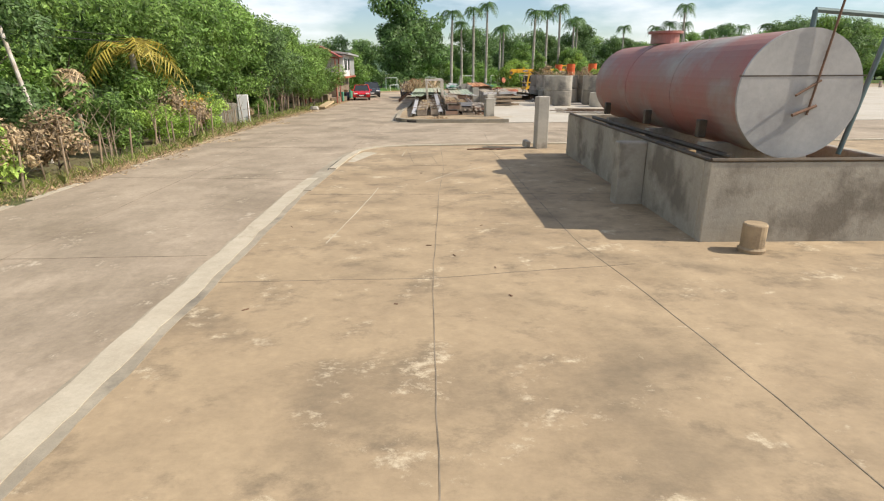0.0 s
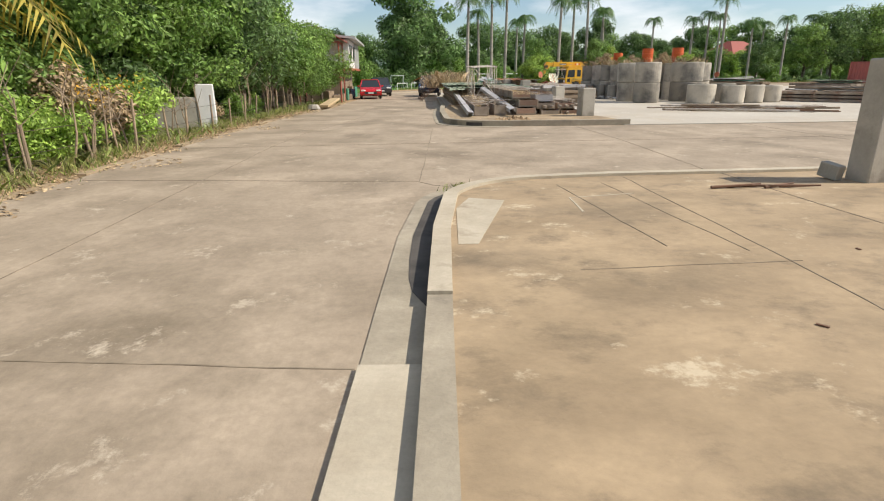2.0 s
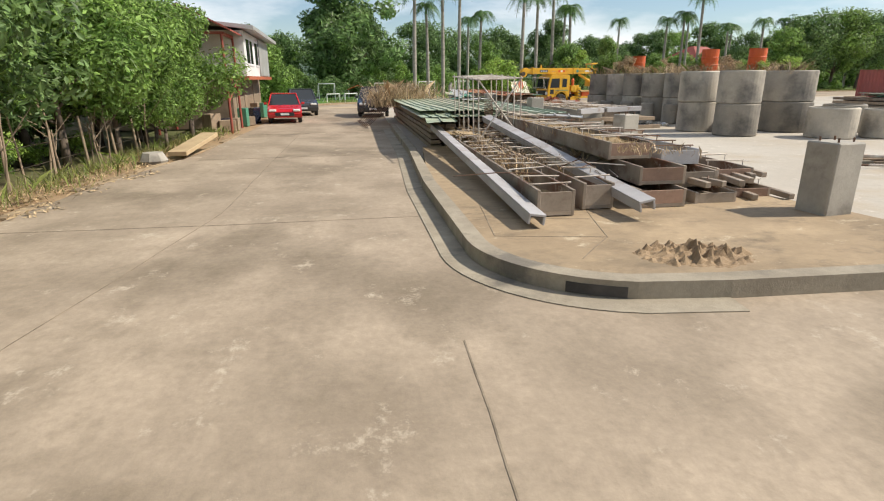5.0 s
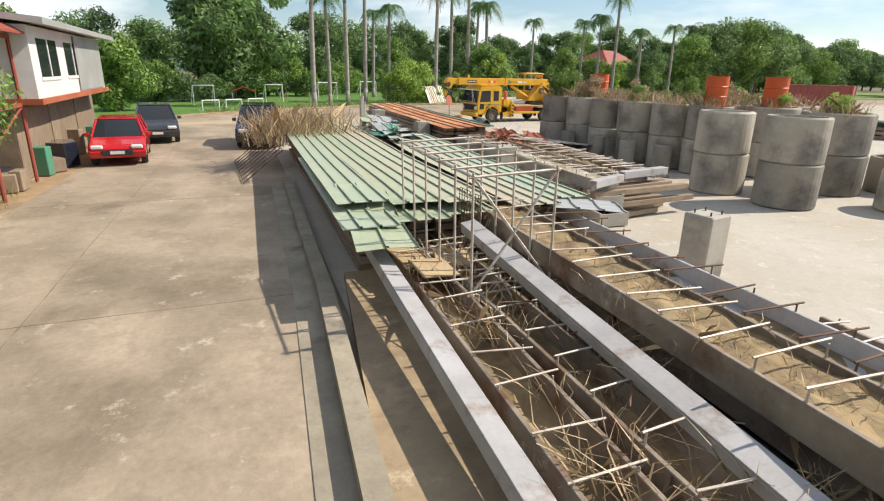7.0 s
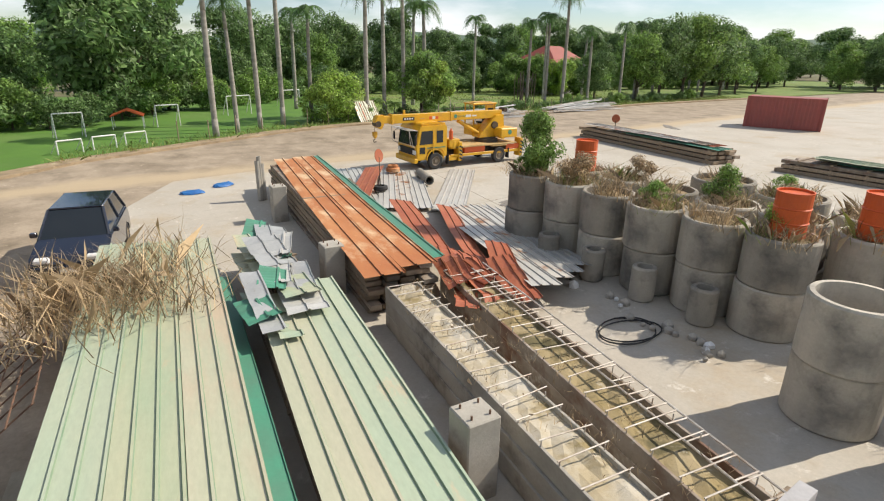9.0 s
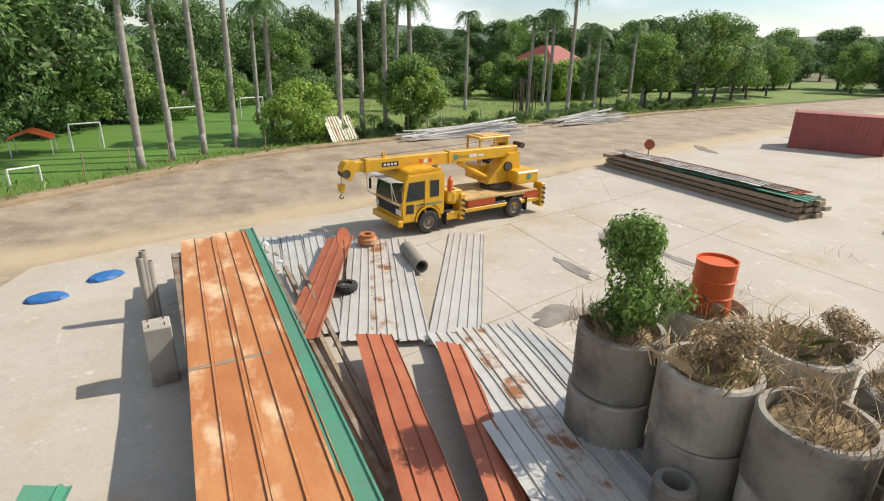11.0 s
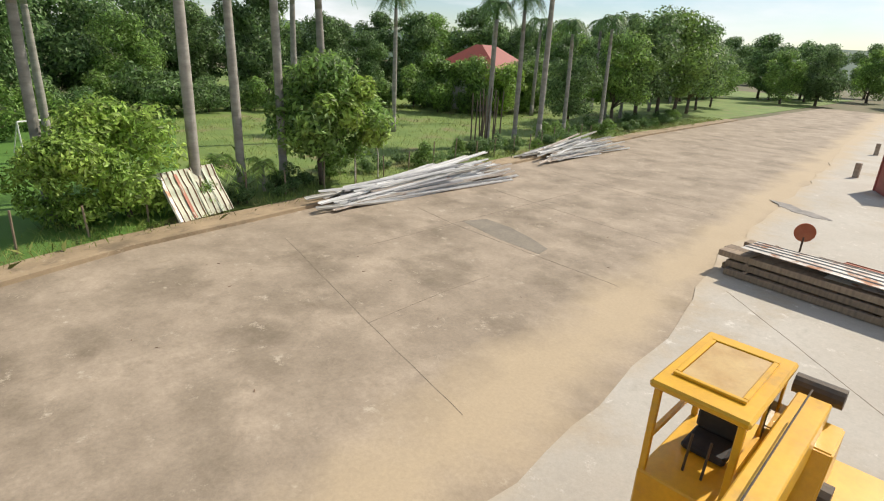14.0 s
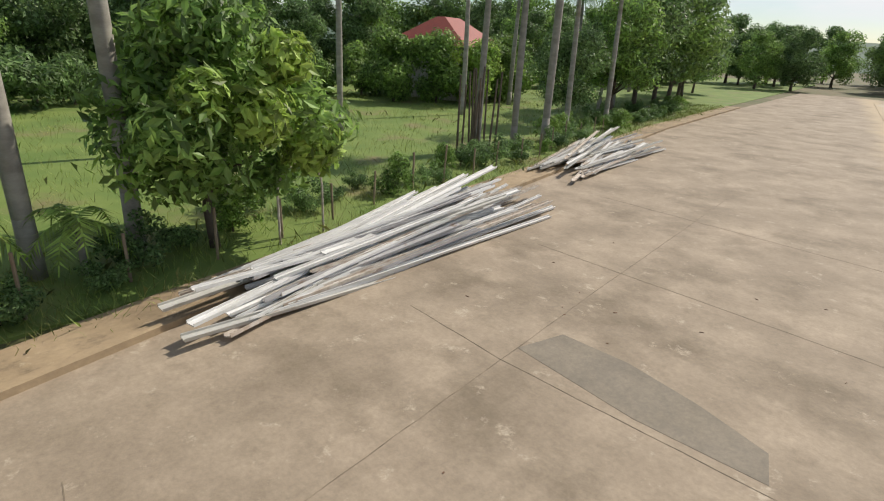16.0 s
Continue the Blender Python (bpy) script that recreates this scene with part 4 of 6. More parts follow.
for k, (x, y, a) in enumerate(((0.55, 36.0, 8), (0.95, 35.7, -14), (0.62, 35.2, 4))):
    solid("loose_board", box((0, 0, 0), (0.5, 0.62, 0.03), 0.006), "plank", "tan board lying across the channels", "board", "loose boards", m=pose(x, y, 0.56 + 0.035 * k, 2, 3, a))
lat2 = thing("bar_lattice", pose(-1.5, 45.2, 0.04, 0, -38, 4), "rusty lattice cage leaning against the sheets", "frame", "")
for i in range(9):
    part("bar", tube((0, i * 0.5, 0), (1.4, i * 0.5, 0), 0.014, n=5), "rustbar", lat2)
for i in range(4):
    part("bar", tube((1.4 * i / 3, -0.1, 0.02), (1.4 * i / 3, 4.2, 0.02), 0.014, n=5), "rustbar", lat2)


# ---- stacks of roofing sheets ----
def sheet(x, y, z, w, l, turn, mat, label, rx=0.0, ry=0.0, seed=0, rib=0.42, sag=0.0, jitter=0.01, group="loose roofing sheets", height=0.03):
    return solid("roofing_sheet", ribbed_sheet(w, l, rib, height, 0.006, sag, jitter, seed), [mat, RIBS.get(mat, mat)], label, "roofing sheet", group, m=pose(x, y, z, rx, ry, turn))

def timber_pack(x0, x1, y0, y1, z0, z1, seed, group):
    """Layers of long weathered timbers that carry a stack of sheets."""
    rnd = random.Random(seed)
    z, k = z0, 0
    while z < z1 - 0.08:
        n = max(2, int((x1 - x0) / 0.42))
        for i in range(n):
            w = (x1 - x0) / n
            xa = x0 + w * i + rnd.uniform(0.01, 0.06)
            solid("timber", box((0, 0, 0), (w * rnd.uniform(0.6, 0.9), y1 - y0 - rnd.uniform(0, 0.7), 0.115), 0.008), "wood" if rnd.random() < 0.7 else "beam", "long weathered timber in the stack", "timber", group, m=pose(xa, y0 + rnd.uniform(0, 0.4), z, 0, 0, rnd.uniform(-0.4, 0.4)))
        z += 0.15
        for yy in range(3):
            solid("bearer", box((0, 0, 0), (x1 - x0, 0.1, 0.034)), "wood", "thin timber bearer between layers", "timber", group, m=pose(x0, y0 + 0.8 + (y1 - y0 - 1.6) * yy / 2, z - 0.0345))
        k += 1

timber_pack(0.15, 2.25, 37.0, 51.5, 0.05, 1.0, 1, "timbers under the green sheets")
timber_pack(2.95, 4.3, 38.0, 51.0, 0.05, 0.85, 2, "timbers under the narrow sheets")
rr = random.Random(21)
for k in range(3):
    sheet(-0.12 + 0.83 * k, 37.3 - 0.5 * k * 0.4, 1.14 + 0.012 * k, 0.822, 14.4, rr.uniform(-0.06, 0.06), ("greenblue", "green", "greenbeige")[k], "long faded pale green ribbed roofing sheet", seed=k, sag=0.03, rib=0.275)
for k in range(3):
    sheet(-0.2 + 0.86 * k, 36.3 + 0.25 * k, 1.02 - 0.01 * k, 0.84, 6.5, rr.uniform(-1, 1), ("greenblue", "green", "greenblue")[k], "faded green ribbed roofing sheet with bent edge", 0.2, 0, seed=10 + k, sag=0.0, jitter=0.008, rib=0.28)
sheet(-0.15, 35.6, 0.92, 0.8, 3.2, -4, "green", "short torn green roofing sheet hanging over the stack", 4.0, 0, 33, jitter=0.03)
for k in range(2):
    sheet(2.8 + 0.8 * k, 37.0 + 0.4 * k, 1.0 + 0.012 * k, 0.84, 10.5, -1.0 + rr.uniform(-0.5, 0.5), ("greenbeige", "greenblue")[k], "long narrow faded green roofing sheet", seed=20 + k, sag=0.02, rib=0.28)
sheet(2.36, 38.4, 0.8, 0.3, 11.0, 0.4, "deepgreen", "dark green roofing sheet under the pale ones", 0, 8, 25)
sheet(3.4, 36.8, 0.99, 1.2, 0.9, -20, "zinc2", "bent grey flashing at the end of the stack", 0, 3, 26)
for k in range(18):
    sheet(2.75 + rr.uniform(-0.15, 0.75), 45.3 + 5.0 * k / 18, 1.08 + 0.014 * (k % 5) + rr.uniform(0, 0.2), rr.uniform(0.4, 0.8), rr.uniform(1.0, 2.3), rr.uniform(-13, 9), ("green", "zinc2", "deepgreen", "zinc", "green")[k % 5], "short broken offcut of roofing sheet", rr.uniform(-8, 8), rr.uniform(-12, 12), 40 + k, jitter=0.03)
for k, (x, y) in enumerate(((4.6, 27.8), (5.45, 35.6), (4.95, 42.0), (4.95, 49.2), (4.85, 56.0))):
    square_post(x, y, 0.04, (1.12, 1.02, 1.28, 1.28, 1.25)[k], 0.5, (8, 12, 4, 4, 3)[k], "square pale concrete post with rebar stubs on top", "concrete", "row of concrete posts", True)
pp = thing("pipe_post", pose(4.6, 59.0, 0.04), "cluster of three upright grey pipes", "post")
for dx, h in ((0, 1.6), (0.18, 1.45), (0.08, 1.75)):
    part("pipe", lathe([(0.09, 0), (0.09, h), (0.07, h), (0.07, h - 0.2)], 12), "concrete", pp, m=pose(dx, dx * 0.5, 0))

# twin channels with grass
for k in range(3):
    channel_form("channel_form", (5.85 + 0.06 * k, 38.4 + 0.3 * k, 0.05 + 0.31 * k), (5.9, 47.0, 0.05 + 0.31 * k), 0.75, 0.31, "grey formwork channel filled with dry grass", 18 if k == 2 else 0, fill=0.8 if k == 2 else 0, mat="concrete", group="twin channels", fill_mat="slurry")
for k in range(3):
    channel_form("channel_form", (7.1 + 0.02 * k, 39.2 + 0.2 * k, 0.05 + 0.3 * k), (7.5, 47.5, 0.05 + 0.3 * k), 0.85, 0.3, "dark brown formwork channel with grass and bars", 18 if k == 2 else 0, fill=0.55 if k == 2 else 0, group="twin channels", fill_mat="olive")
lad = thing("bar_ladder", pose(7.3, 39.4, 0.975, 0, 0, -3), "long pale welded bar ladder lying on the beams", "ladder")
for dx in (0, 0.4):
    part("rail", tube((dx, 0, 0), (dx, 8.0, 0.02), 0.018, n=6), "bar", lad)
for i in range(21):
    part("rung", tube((0, 0.2 + i * 0.37, 0.006), (0.4, 0.2 + i * 0.37, 0.006), 0.014, n=5), "bar", lad)
for k in range(12):
    solid("timber", box((0, 0, 0), (rr.uniform(2.2, 3.2), 0.14, 0.12), 0.008), "wood", "weathered timber across the end of the channels", "timber", "bearers under the channels", m=pose(5.5, 38.7 + 0.8 * (k % 4) * 0.35, 0.06 + 0.28 * (k // 4), 0, 0, 12 + rr.uniform(-6, 6)))
plank_beam("steel_beam", (6.55, 39.25, 1.0), (7.95, 39.5, 1.02), 0.2, 0.1, "greybeam", "short grey steel beam across the channel ends", "loose beams")
plank_beam("steel_beam", (5.25, 38.45, 1.0), (6.3, 38.95, 1.01), 0.18, 0.1, "greybeam", "short grey steel beam across the channel ends", "loose beams")
blades("dead_weeds", [(rr.uniform(5.6, 7.6), rr.uniform(39.5, 47), 0.95) for _ in range(70)], "leafdry", 7, "dry grass lying in the channels", "weeds", (0.05, 0.18), 12, 0.12)

# rust-red sheets
timber_pack(5.3, 7.0, 47.4, 60.6, 0.05, 1.2, 5, "timbers under the rusted sheets")
for k in range(2):
    sheet(5.05 + 0.85 * k, 46.9 + 0.25 * k, 1.27 + 0.012 * k, 0.9, 14.1, -2.0, "rust", "long rusted orange ribbed roofing sheet", seed=60 + k, sag=0.03)
sheet(6.75, 47.5, 1.25, 0.42, 14.0, -1.6, "deepgreen", "narrow dark green sheet beside the rusted ones", seed=63)
channel_form("channel_form", (7.0, 49.5, 0.1), (6.75, 61.2, 0.25), 0.55, 0.3, "orange rusted steel channel beside the sheets", 9, mat="rust", group="rusted channels")
for k in range(4):
    solid("purlin", box((0, 0, 0), (0.1, 10.5 - k * 0.8, 0.1), 0.006), "beam" if k % 2 else "wood", "rusted steel purlin beside the sheets", "purlin", "rusted purlins", m=pose(7.5 + 0.17 * k, 50.5 + 0.5 * k, 0.15 + 0.1 * (k % 2), 0.5, 0, 1 - k * 1.5))
sheet(7.05, 47.2, 0.74, 0.8, 8.0, -11, "redsheet", "long oxide red roofing sheet draped over the heap", -0.8, 6, 70, jitter=0.02, rib=0.3)
sheet(7.1, 56.0, 0.30, 0.9, 6.6, -25.5, "redsheet", "long oxide red roofing sheet on the zinc sheets", 1.2, -8, 71, jitter=0.015, rib=0.3)
sheet(7.9, 47.0, 0.62, 0.62, 7.6, -17, "redsheet", "long oxide red roofing sheet draped over the heap", -1.0, 10, 72, jitter=0.03, rib=0.3)
for k in range(9):
    sheet(6.5 + 0.24 * k, 45.6 + 0.75 * (k % 3), 0.95 - 0.05 * k, 0.62, 1.2 + 0.5 * (k % 4), -25 + 7 * (k % 5) + rr.uniform(-8, 8), "redsheet", "crumpled piece of oxide red roofing sheet", rr.uniform(-9, 9), rr.uniform(-22, 22), 73 + k, jitter=0.05, rib=0.25)
for k in range(4):
    sheet(8.6 + 0.66 * k, 46.0 + 0.42 * k, 0.86 - 0.1 * k, 0.76, 9.3 - 0.35 * k, -11 - 1.0 * k, ("zinc", "zincrust", "zinc", "zinc2")[k], "long grey zinc roofing sheet sloping to the ground", -3.8, 5, 100 + k, jitter=0.02, group="grey zinc sheets", rib=0.26)
for k in range(3):
    sheet(6.9 + 0.62 * k, 56.5 - 0.1 * k, 0.09 + 0.014 * k, 0.7, 7.5, -8.5 - k, "zinc", "pale zinc roofing sheet lying flat", 0, 0, 90 + k, jitter=0.008, group="flat zinc sheets", rib=0.24)
for k in range(3):
    sheet(8.4 + 0.62 * k, 55.75 - 0.3 * k, 0.15 + 0.014 * k, 0.72, 7.0, -20 + 0.5 * k, ("zinc", "zincrust", "zinc")[k], "pale zinc roofing sheet with rust streaks lying flat", 0, 0, 95 + k, jitter=0.008, group="flat zinc sheets", rib=0.24)
sheet(10.2, 54.9, 0.075, 1.26, 8.1, -31.6, "zinc", "narrow pale zinc sheet on the concrete", 0, 0, 110, jitter=0.006, group="narrow zinc sheets", rib=0.24)


def pipe(a, b, r, label, mat="ring"):
    a, b = Vector(a), Vector(b)
    d = b - a
    m = Matrix.Translation(a) @ d.to_track_quat("Z", "Y").to_matrix().to_4x4()
    return solid("concrete_pipe", lathe([(r, 0), (r, d.length), (r * 0.8, d.length), (r * 0.8, 0)], 24, True), mat, label, "pipe", "short concrete pipes", m=m, smooth=False)

pipe((7.5, 63.3, 0.26), (7.35, 61.7, 0.26), 0.21, "short pale concrete pipe lying on its side")
pipe((12.05, 60.3, 0.36), (11.85, 58.7, 0.32), 0.21, "short pale concrete pipe lying on its side")
solid("brake_drum", lathe([(0.34, 0), (0.34, 0.16), (0.26, 0.2), (0.26, 0.3), (0.15, 0.3), (0.15, 0.02)], 24, True), "rust", "rusty round brake drum on the zinc sheets", "brake drum", m=pose(11.2, 61.6, 0.24))
sg = thing("disc_stand", pose(9.4, 58.3, 0.2), "rusty round disc on a thin pole with a tyre base", "stand")
part("tyre_base", lathe([(0.17, 0), (0.3, 0.02), (0.32, 0.1), (0.3, 0.18), (0.17, 0.2)], 20, True), "black", sg)
part("hub", lathe([(0.16, 0.03), (0.16, 0.12)], 16), "rim", sg)
part("pole", tube((0, 0, 0.1), (0.05, 0.25, 1.35), 0.018), "darkmetal", sg)
part("disc", lathe([(0.28, -0.01), (0.28, 0.01)], 24), "redsheet", sg, m=pose(0.05, 0.27, 1.4, 80, 0, 35))
for k, (x, y) in enumerate(((2.2, 61.3), (3.5, 62.3))):
    bm = bm_new()
    bmesh.ops.create_icosphere(bm, subdivisions=2, radius=0.4)
    for v in bm.verts:
        v.co = Vector((v.co.x * 1.3, v.co.y * 0.8, max(0, v.co.z) * 0.35)) + Vector((0, 0, noise.noise(v.co * 4) * 0.05))
    solid("blue_tarp", bm, "tarp", "crumpled blue tarpaulin bundle on the ground", "tarp", m=pose(x, y, 0.045, 0, 0, 30 * k))
blades("dry_brush", [(rr.gauss(0.5, 0.6), rr.gauss(48.3, 0.8), 1.15) for _ in range(34)], "leafdry", 8, "heap of dry straw-coloured brushwood on the sheets", "brushwood", (0.25, 1.05), 34, 0.38)
blades("dry_brush", [(rr.gauss(-0.4, 0.3), rr.gauss(48.3, 0.8), 0.8) for _ in range(18)], "leafdry", 9, "dry brushwood hanging over the stack", "brushwood", (0.3, 1.0), 28, 0.3)

# sand heap with footprints on the corner
bm = bm_new()
n = 26
gv = [[bm.verts.new((i / n * 2.6 - 1.3, j / n * 1.5 - 0.75, 0)) for i in range(n + 1)] for j in range(n + 1)]
for row in gv:
    for v in row:
        e = max(0, 1 - (v.co.x / 1.3) ** 2 - (v.co.y / 0.75) ** 2)
        v.co.z = e * 0.08 + (max(0, noise.noise(v.co * 5.5)) * 0.42 + 0.08 * noise.noise(v.co * 14)) * e ** 0.6 - 0.02
for j in range(n):
    for i in range(n):
        bm.faces.new((gv[j][i], gv[j][i + 1], gv[j + 1][i + 1], gv[j + 1][i]))
solid("sand_heap", bm, "darksand", "low trodden heap of brown sand", "sand heap", m=pose(1.55, 26.25, 0.152, 0, 0, -12) @ Matrix.Diagonal((0.52, 0.6, 0.55, 1)))

# heap of long poles and reinforcing bars on the yard
rp = random.Random(303)
for k in range(26):
    L = rp.uniform(3.0, 6.0)
    lift = 0.035 + 0.3 * rp.random() * (1 - abs(k - 13) / 15)
    bm = tube((0, 0, 0), (L, rp.uniform(-0.1, 0.1), rp.uniform(-0.02, 0.05)), rp.uniform(0.022, 0.05), n=7)
    solid("pole", bm, rp.choice(("bar", "wood", "rustbar", "concrete")), "long weathered pole in a low heap on the yard", "pole", "heap of long poles", m=pose(8.9 + rp.uniform(0, 2.2), 31.9 + rp.uniform(-0.7, 0.7), lift, 0, 0, rp.uniform(-30, -8)))

# ---- culvert rings ----
def ring_stack(x, y, r, hs, label, open_top=False, z=0.04):
    ob = thing("culvert_stack", pose(x, y, z, 0, 0, random.Random(int(x * 31 + y * 7)).uniform(0, 360)), label, "culvert ring", "stacked culvert rings")
    zz = 0
    rnd = random.Random(int(x * 17 + y))
    for h in hs:
        part("ring", lathe([(r - 0.03, 0), (r, 0.03), (r, h - 0.04), (r - 0.03, h), (r - 0.11, h), (r - 0.12, 0.01)], 36, True), "ring", ob, m=pose(rnd.uniform(-0.05, 0.05), rnd.uniform(-0.05, 0.05), zz))
        zz += h + 0.008
    if not open_top:
        bm = lathe([(r - 0.13, zz - 0.35), (r - 0.13, zz - 0.16), (0.2, zz - 0.02)], 20)
        part("soil", bm, "dirtfill", ob, "dry soil filling the ring")
    return ob

RINGS = [(11.45, 39.1, 0.72, (1.1, 1.1)), (11.15, 40.95, 0.7, (1.1, 1.1))]
RINGS += [(13.1 - 0.27 * k + 0.05 * math.sin(k * 2.0), 43.5 + 1.45 * k, 0.715, (1.1, 1.08)) for k in range(6)]
RINGS += [(14.75 - 0.22 * k + 0.08 * math.sin(k * 1.7), 42.6 + 1.62 * k, 0.76, (1.1, 1.1)) for k in range(6)]
RINGS += [(14.3, 40.2, 0.9, (1.1, 1.1)), (16.4, 43.5, 0.9, (1.1, 1.1)), (16.5, 45.6, 0.9, (1.1, 1.1)), (16.6, 47.8, 0.9, (1.1, 1.1)), (14.0, 37.6, 0.75, (1.0,)), (15.6, 37.2, 0.6, (0.95,)), (16.9, 37.6, 0.6, (0.95,)), (18.2, 38.0, 0.55, (0.9,)), (16.2, 39.5, 0.7, (1.0,))]
for k, (x, y, r, hs) in enumerate(RINGS):
    ring_stack(x, y, r, hs, "stack of two weathered grey concrete culvert rings" if len(hs) > 1 else "single grey concrete culvert ring", open_top=(k in (0, 1) or len(hs) == 1))
for x, y in ((12.05, 44.35), (11.75, 45.85), (11.45, 47.3), (11.15, 48.8)):
    ring_stack(x, y, 0.3, (0.85,), "narrow upright concrete pipe beside the rings", True)
rr = random.Random(31)
tops = [(x, y) for x, y, r, hs in RINGS[2:] if len(hs) > 1]
blades("dead_weeds", [(x + rr.uniform(-0.5, 0.5), y + rr.uniform(-0.5, 0.5), 2.13) for x, y in tops for _ in range(7)], "leafdry", 11, "dry weeds growing on the soil-filled rings", "weeds", (0.2, 0.65), 40, 0.17)
blades("green_weeds", [(x + rr.uniform(-0.5, 0.5), y + rr.uniform(-0.5, 0.5), 2.13) for x, y in tops[::2] for _ in range(3)], "grassblade", 12, "green weeds growing on the soil-filled rings", "weeds", (0.2, 0.7), 24, 0.2)


def drum(x, y, z, label):
    ob = thing("steel_drum", pose(x, y, z), label, "drum", "orange drums")
    part("barrel", lathe([(0.33, 0), (0.35, 0.02), (0.34, 0.3), (0.36, 0.32), (0.34, 0.34), (0.34, 0.6), (0.36, 0.62), (0.34, 0.64), (0.34, 0.93), (0.35, 0.95), (0.32, 0.95), (0.32, 0.9)], 24), "orange", ob)

for x, y in ((13.12, 43.5), (14.7, 42.65), (13.7, 50.65)):
    drum(x, y, 2.2, "faded orange steel drum on top of the rings")
bm = bm_new()
prev = None
for i in range(44):
    a = i * 0.32
    p = Vector(((0.75 + 0.12 * math.sin(a * 0.6)) * math.cos(a) + 0.2 * math.sin(a * 0.37), (0.5 + 0.1 * math.cos(a * 0.45)) * math.sin(a), 0.03 + 0.01 * (i // 20)))
    if prev is not None:
        add_tube(bm, prev, p, 0.017, n=5, caps=False)
    prev = p
solid("hose", bm, "black", "coiled black rubber hose on the concrete", "hose", m=pose(10.2, 44.6, 0.035))
rr = random.Random(9)
for k in range(50):
    x, y = (rr.uniform(10.6, 11.3), rr.uniform(43, 50)) if k < 26 else (rr.uniform(6.8, 8.6), rr.uniform(60, 64))
    bm = bm_new()
    bmesh.ops.create_icosphere(bm, subdivisions=1, radius=rr.uniform(0.05, 0.16))
    for v in bm.verts:
        v.co *= 1 + 0.3 * noise.noise(v.co * 9 + Vector((k, 0, 0)))
    solid("rubble", bm, "concrete" if k % 3 else "white", "broken lump of concrete rubble", "rubble", "rubble", m=pose(x, y, 0.08))


# ---- truck crane ----
def wheel(parent, x, y, r=0.42, w=0.26, twin=False):
    """A wheel whose outer face looks along +y (or -y)."""
    s = 1 if y > 0 else -1
    hub = new("wheel", mesh_of(lathe([(r * 0.58, -w / 2), (r * 0.92, -w / 2), (r, -w / 2 + 0.05), (r, w / 2 - 0.05), (r * 0.92, w / 2), (r * 0.58, w / 2)], 28, True), "tyre", "black"))
    hub.parent = parent
    hub.matrix_basis = pose(x, y, r, -90 * s, 0, 0)
    part("rim", lathe([(r * 0.58, -w / 2 + 0.02), (r * 0.58, w / 2 - 0.02), (r * 0.5, w / 2 - 0.03), (r * 0.42, w / 2 - 0.09), (r * 0.2, w / 2 - 0.08), (r * 0.18, w / 2 - 0.01)], 20), "rim", hub)
    return hub


def extrude_profile(pts, y0, y1, bevel=0.0):
    """A solid from an outline of (x, z) points, drawn out from y0 to y1."""
    bm = bm_new()
    a = [bm.verts.new((x, y0, z)) for x, z in pts]
    b = [bm.verts.new((x, y1, z)) for x, z in pts]
    bm.faces.new(a)
    bm.faces.new(b[::-1])
    k = len(pts)
    for i in range(k):
        bm.faces.new((a[i], b[i], b[(i + 1) % k], a[(i + 1) % k]))
    bmesh.ops.recalc_face_normals(bm, faces=bm.faces)
    if bevel:
        bmesh.ops.bevel(bm, geom=list(bm.edges), offset=bevel, segments=2, affect="EDGES")
    return bm

crane = thing("truck_crane", pose(13.64, 63.22, 0.04, 0, 0, 186.6), "yellow mobile truck crane with boom lowered over the cab", "truck crane")
HW = 1.0
part("chassis", box((-5.6, -0.45, 0.55), (0.9, 0.45, 0.8), 0.02), "darkmetal", crane)
for x in (0.0, -4.1):
    for s in (1, -1):
        wheel(crane, x, s * 0.95)
cab = new("cab", mesh_of(extrude_profile([(1.06, 0.5), (1.1, 1.15), (0.96, 2.02), (0.82, 2.2), (-0.62, 2.24), (-0.72, 2.1), (-0.72, 0.62), (-0.52, 0.62), (-0.46, 0.86), (-0.3, 1.0), (0.3, 1.0), (0.46, 0.86), (0.52, 0.5)], -HW, HW, 0.035), "cab", "yellow"))
cab.parent = crane
for s in (1, -1):
    y0, y1 = (HW + 0.001, HW + 0.012) if s > 0 else (-HW - 0.012, -HW - 0.001)
    part("side_window", extrude_profile([(0.92, 1.28), (0.8, 1.95), (0.16, 1.97), (0.16, 1.3)], y0, y1), "glass", cab)
    part("rear_window", extrude_profile([(-0.08, 1.34), (-0.08, 1.95), (-0.46, 1.95), (-0.46, 1.34)], y0, y1, 0.004), "glass", cab)
    part("low_window", extrude_profile([(0.92, 0.84), (0.9, 1.16), (0.6, 1.16), (0.6, 0.82)], y0, y1, 0.004), "glass", cab)
    yy = s * (HW + 0.02)
    part("window_frame", extrude_profile([(0.14, 1.26), (0.14, 2.0), (0.1, 2.0), (0.1, 0.75), (0.14, 0.75)], min(yy, yy - s * 0.03), max(yy, yy - s * 0.03)), "yellow", cab)
    part("door_handle", box((0.18, min(yy, yy + s * 0.03), 1.1), (0.34, max(yy, yy + s * 0.03), 1.14)), "black", cab)
    part("stripe", box((-0.6, min(yy - s * 0.012, yy - s * 0.006), 1.08), (0.5, max(yy - s * 0.012, yy - s * 0.006), 1.13)), "deepgreen", cab)
    ring_o = [(0.54 * math.cos(radians(18 * i)), 0.5 + 0.54 * math.sin(radians(18 * i))) for i in range(11)]
    ring_i = [(0.48 * math.cos(radians(18 * i)), 0.5 + 0.48 * math.sin(radians(18 * i))) for i in range(11)]
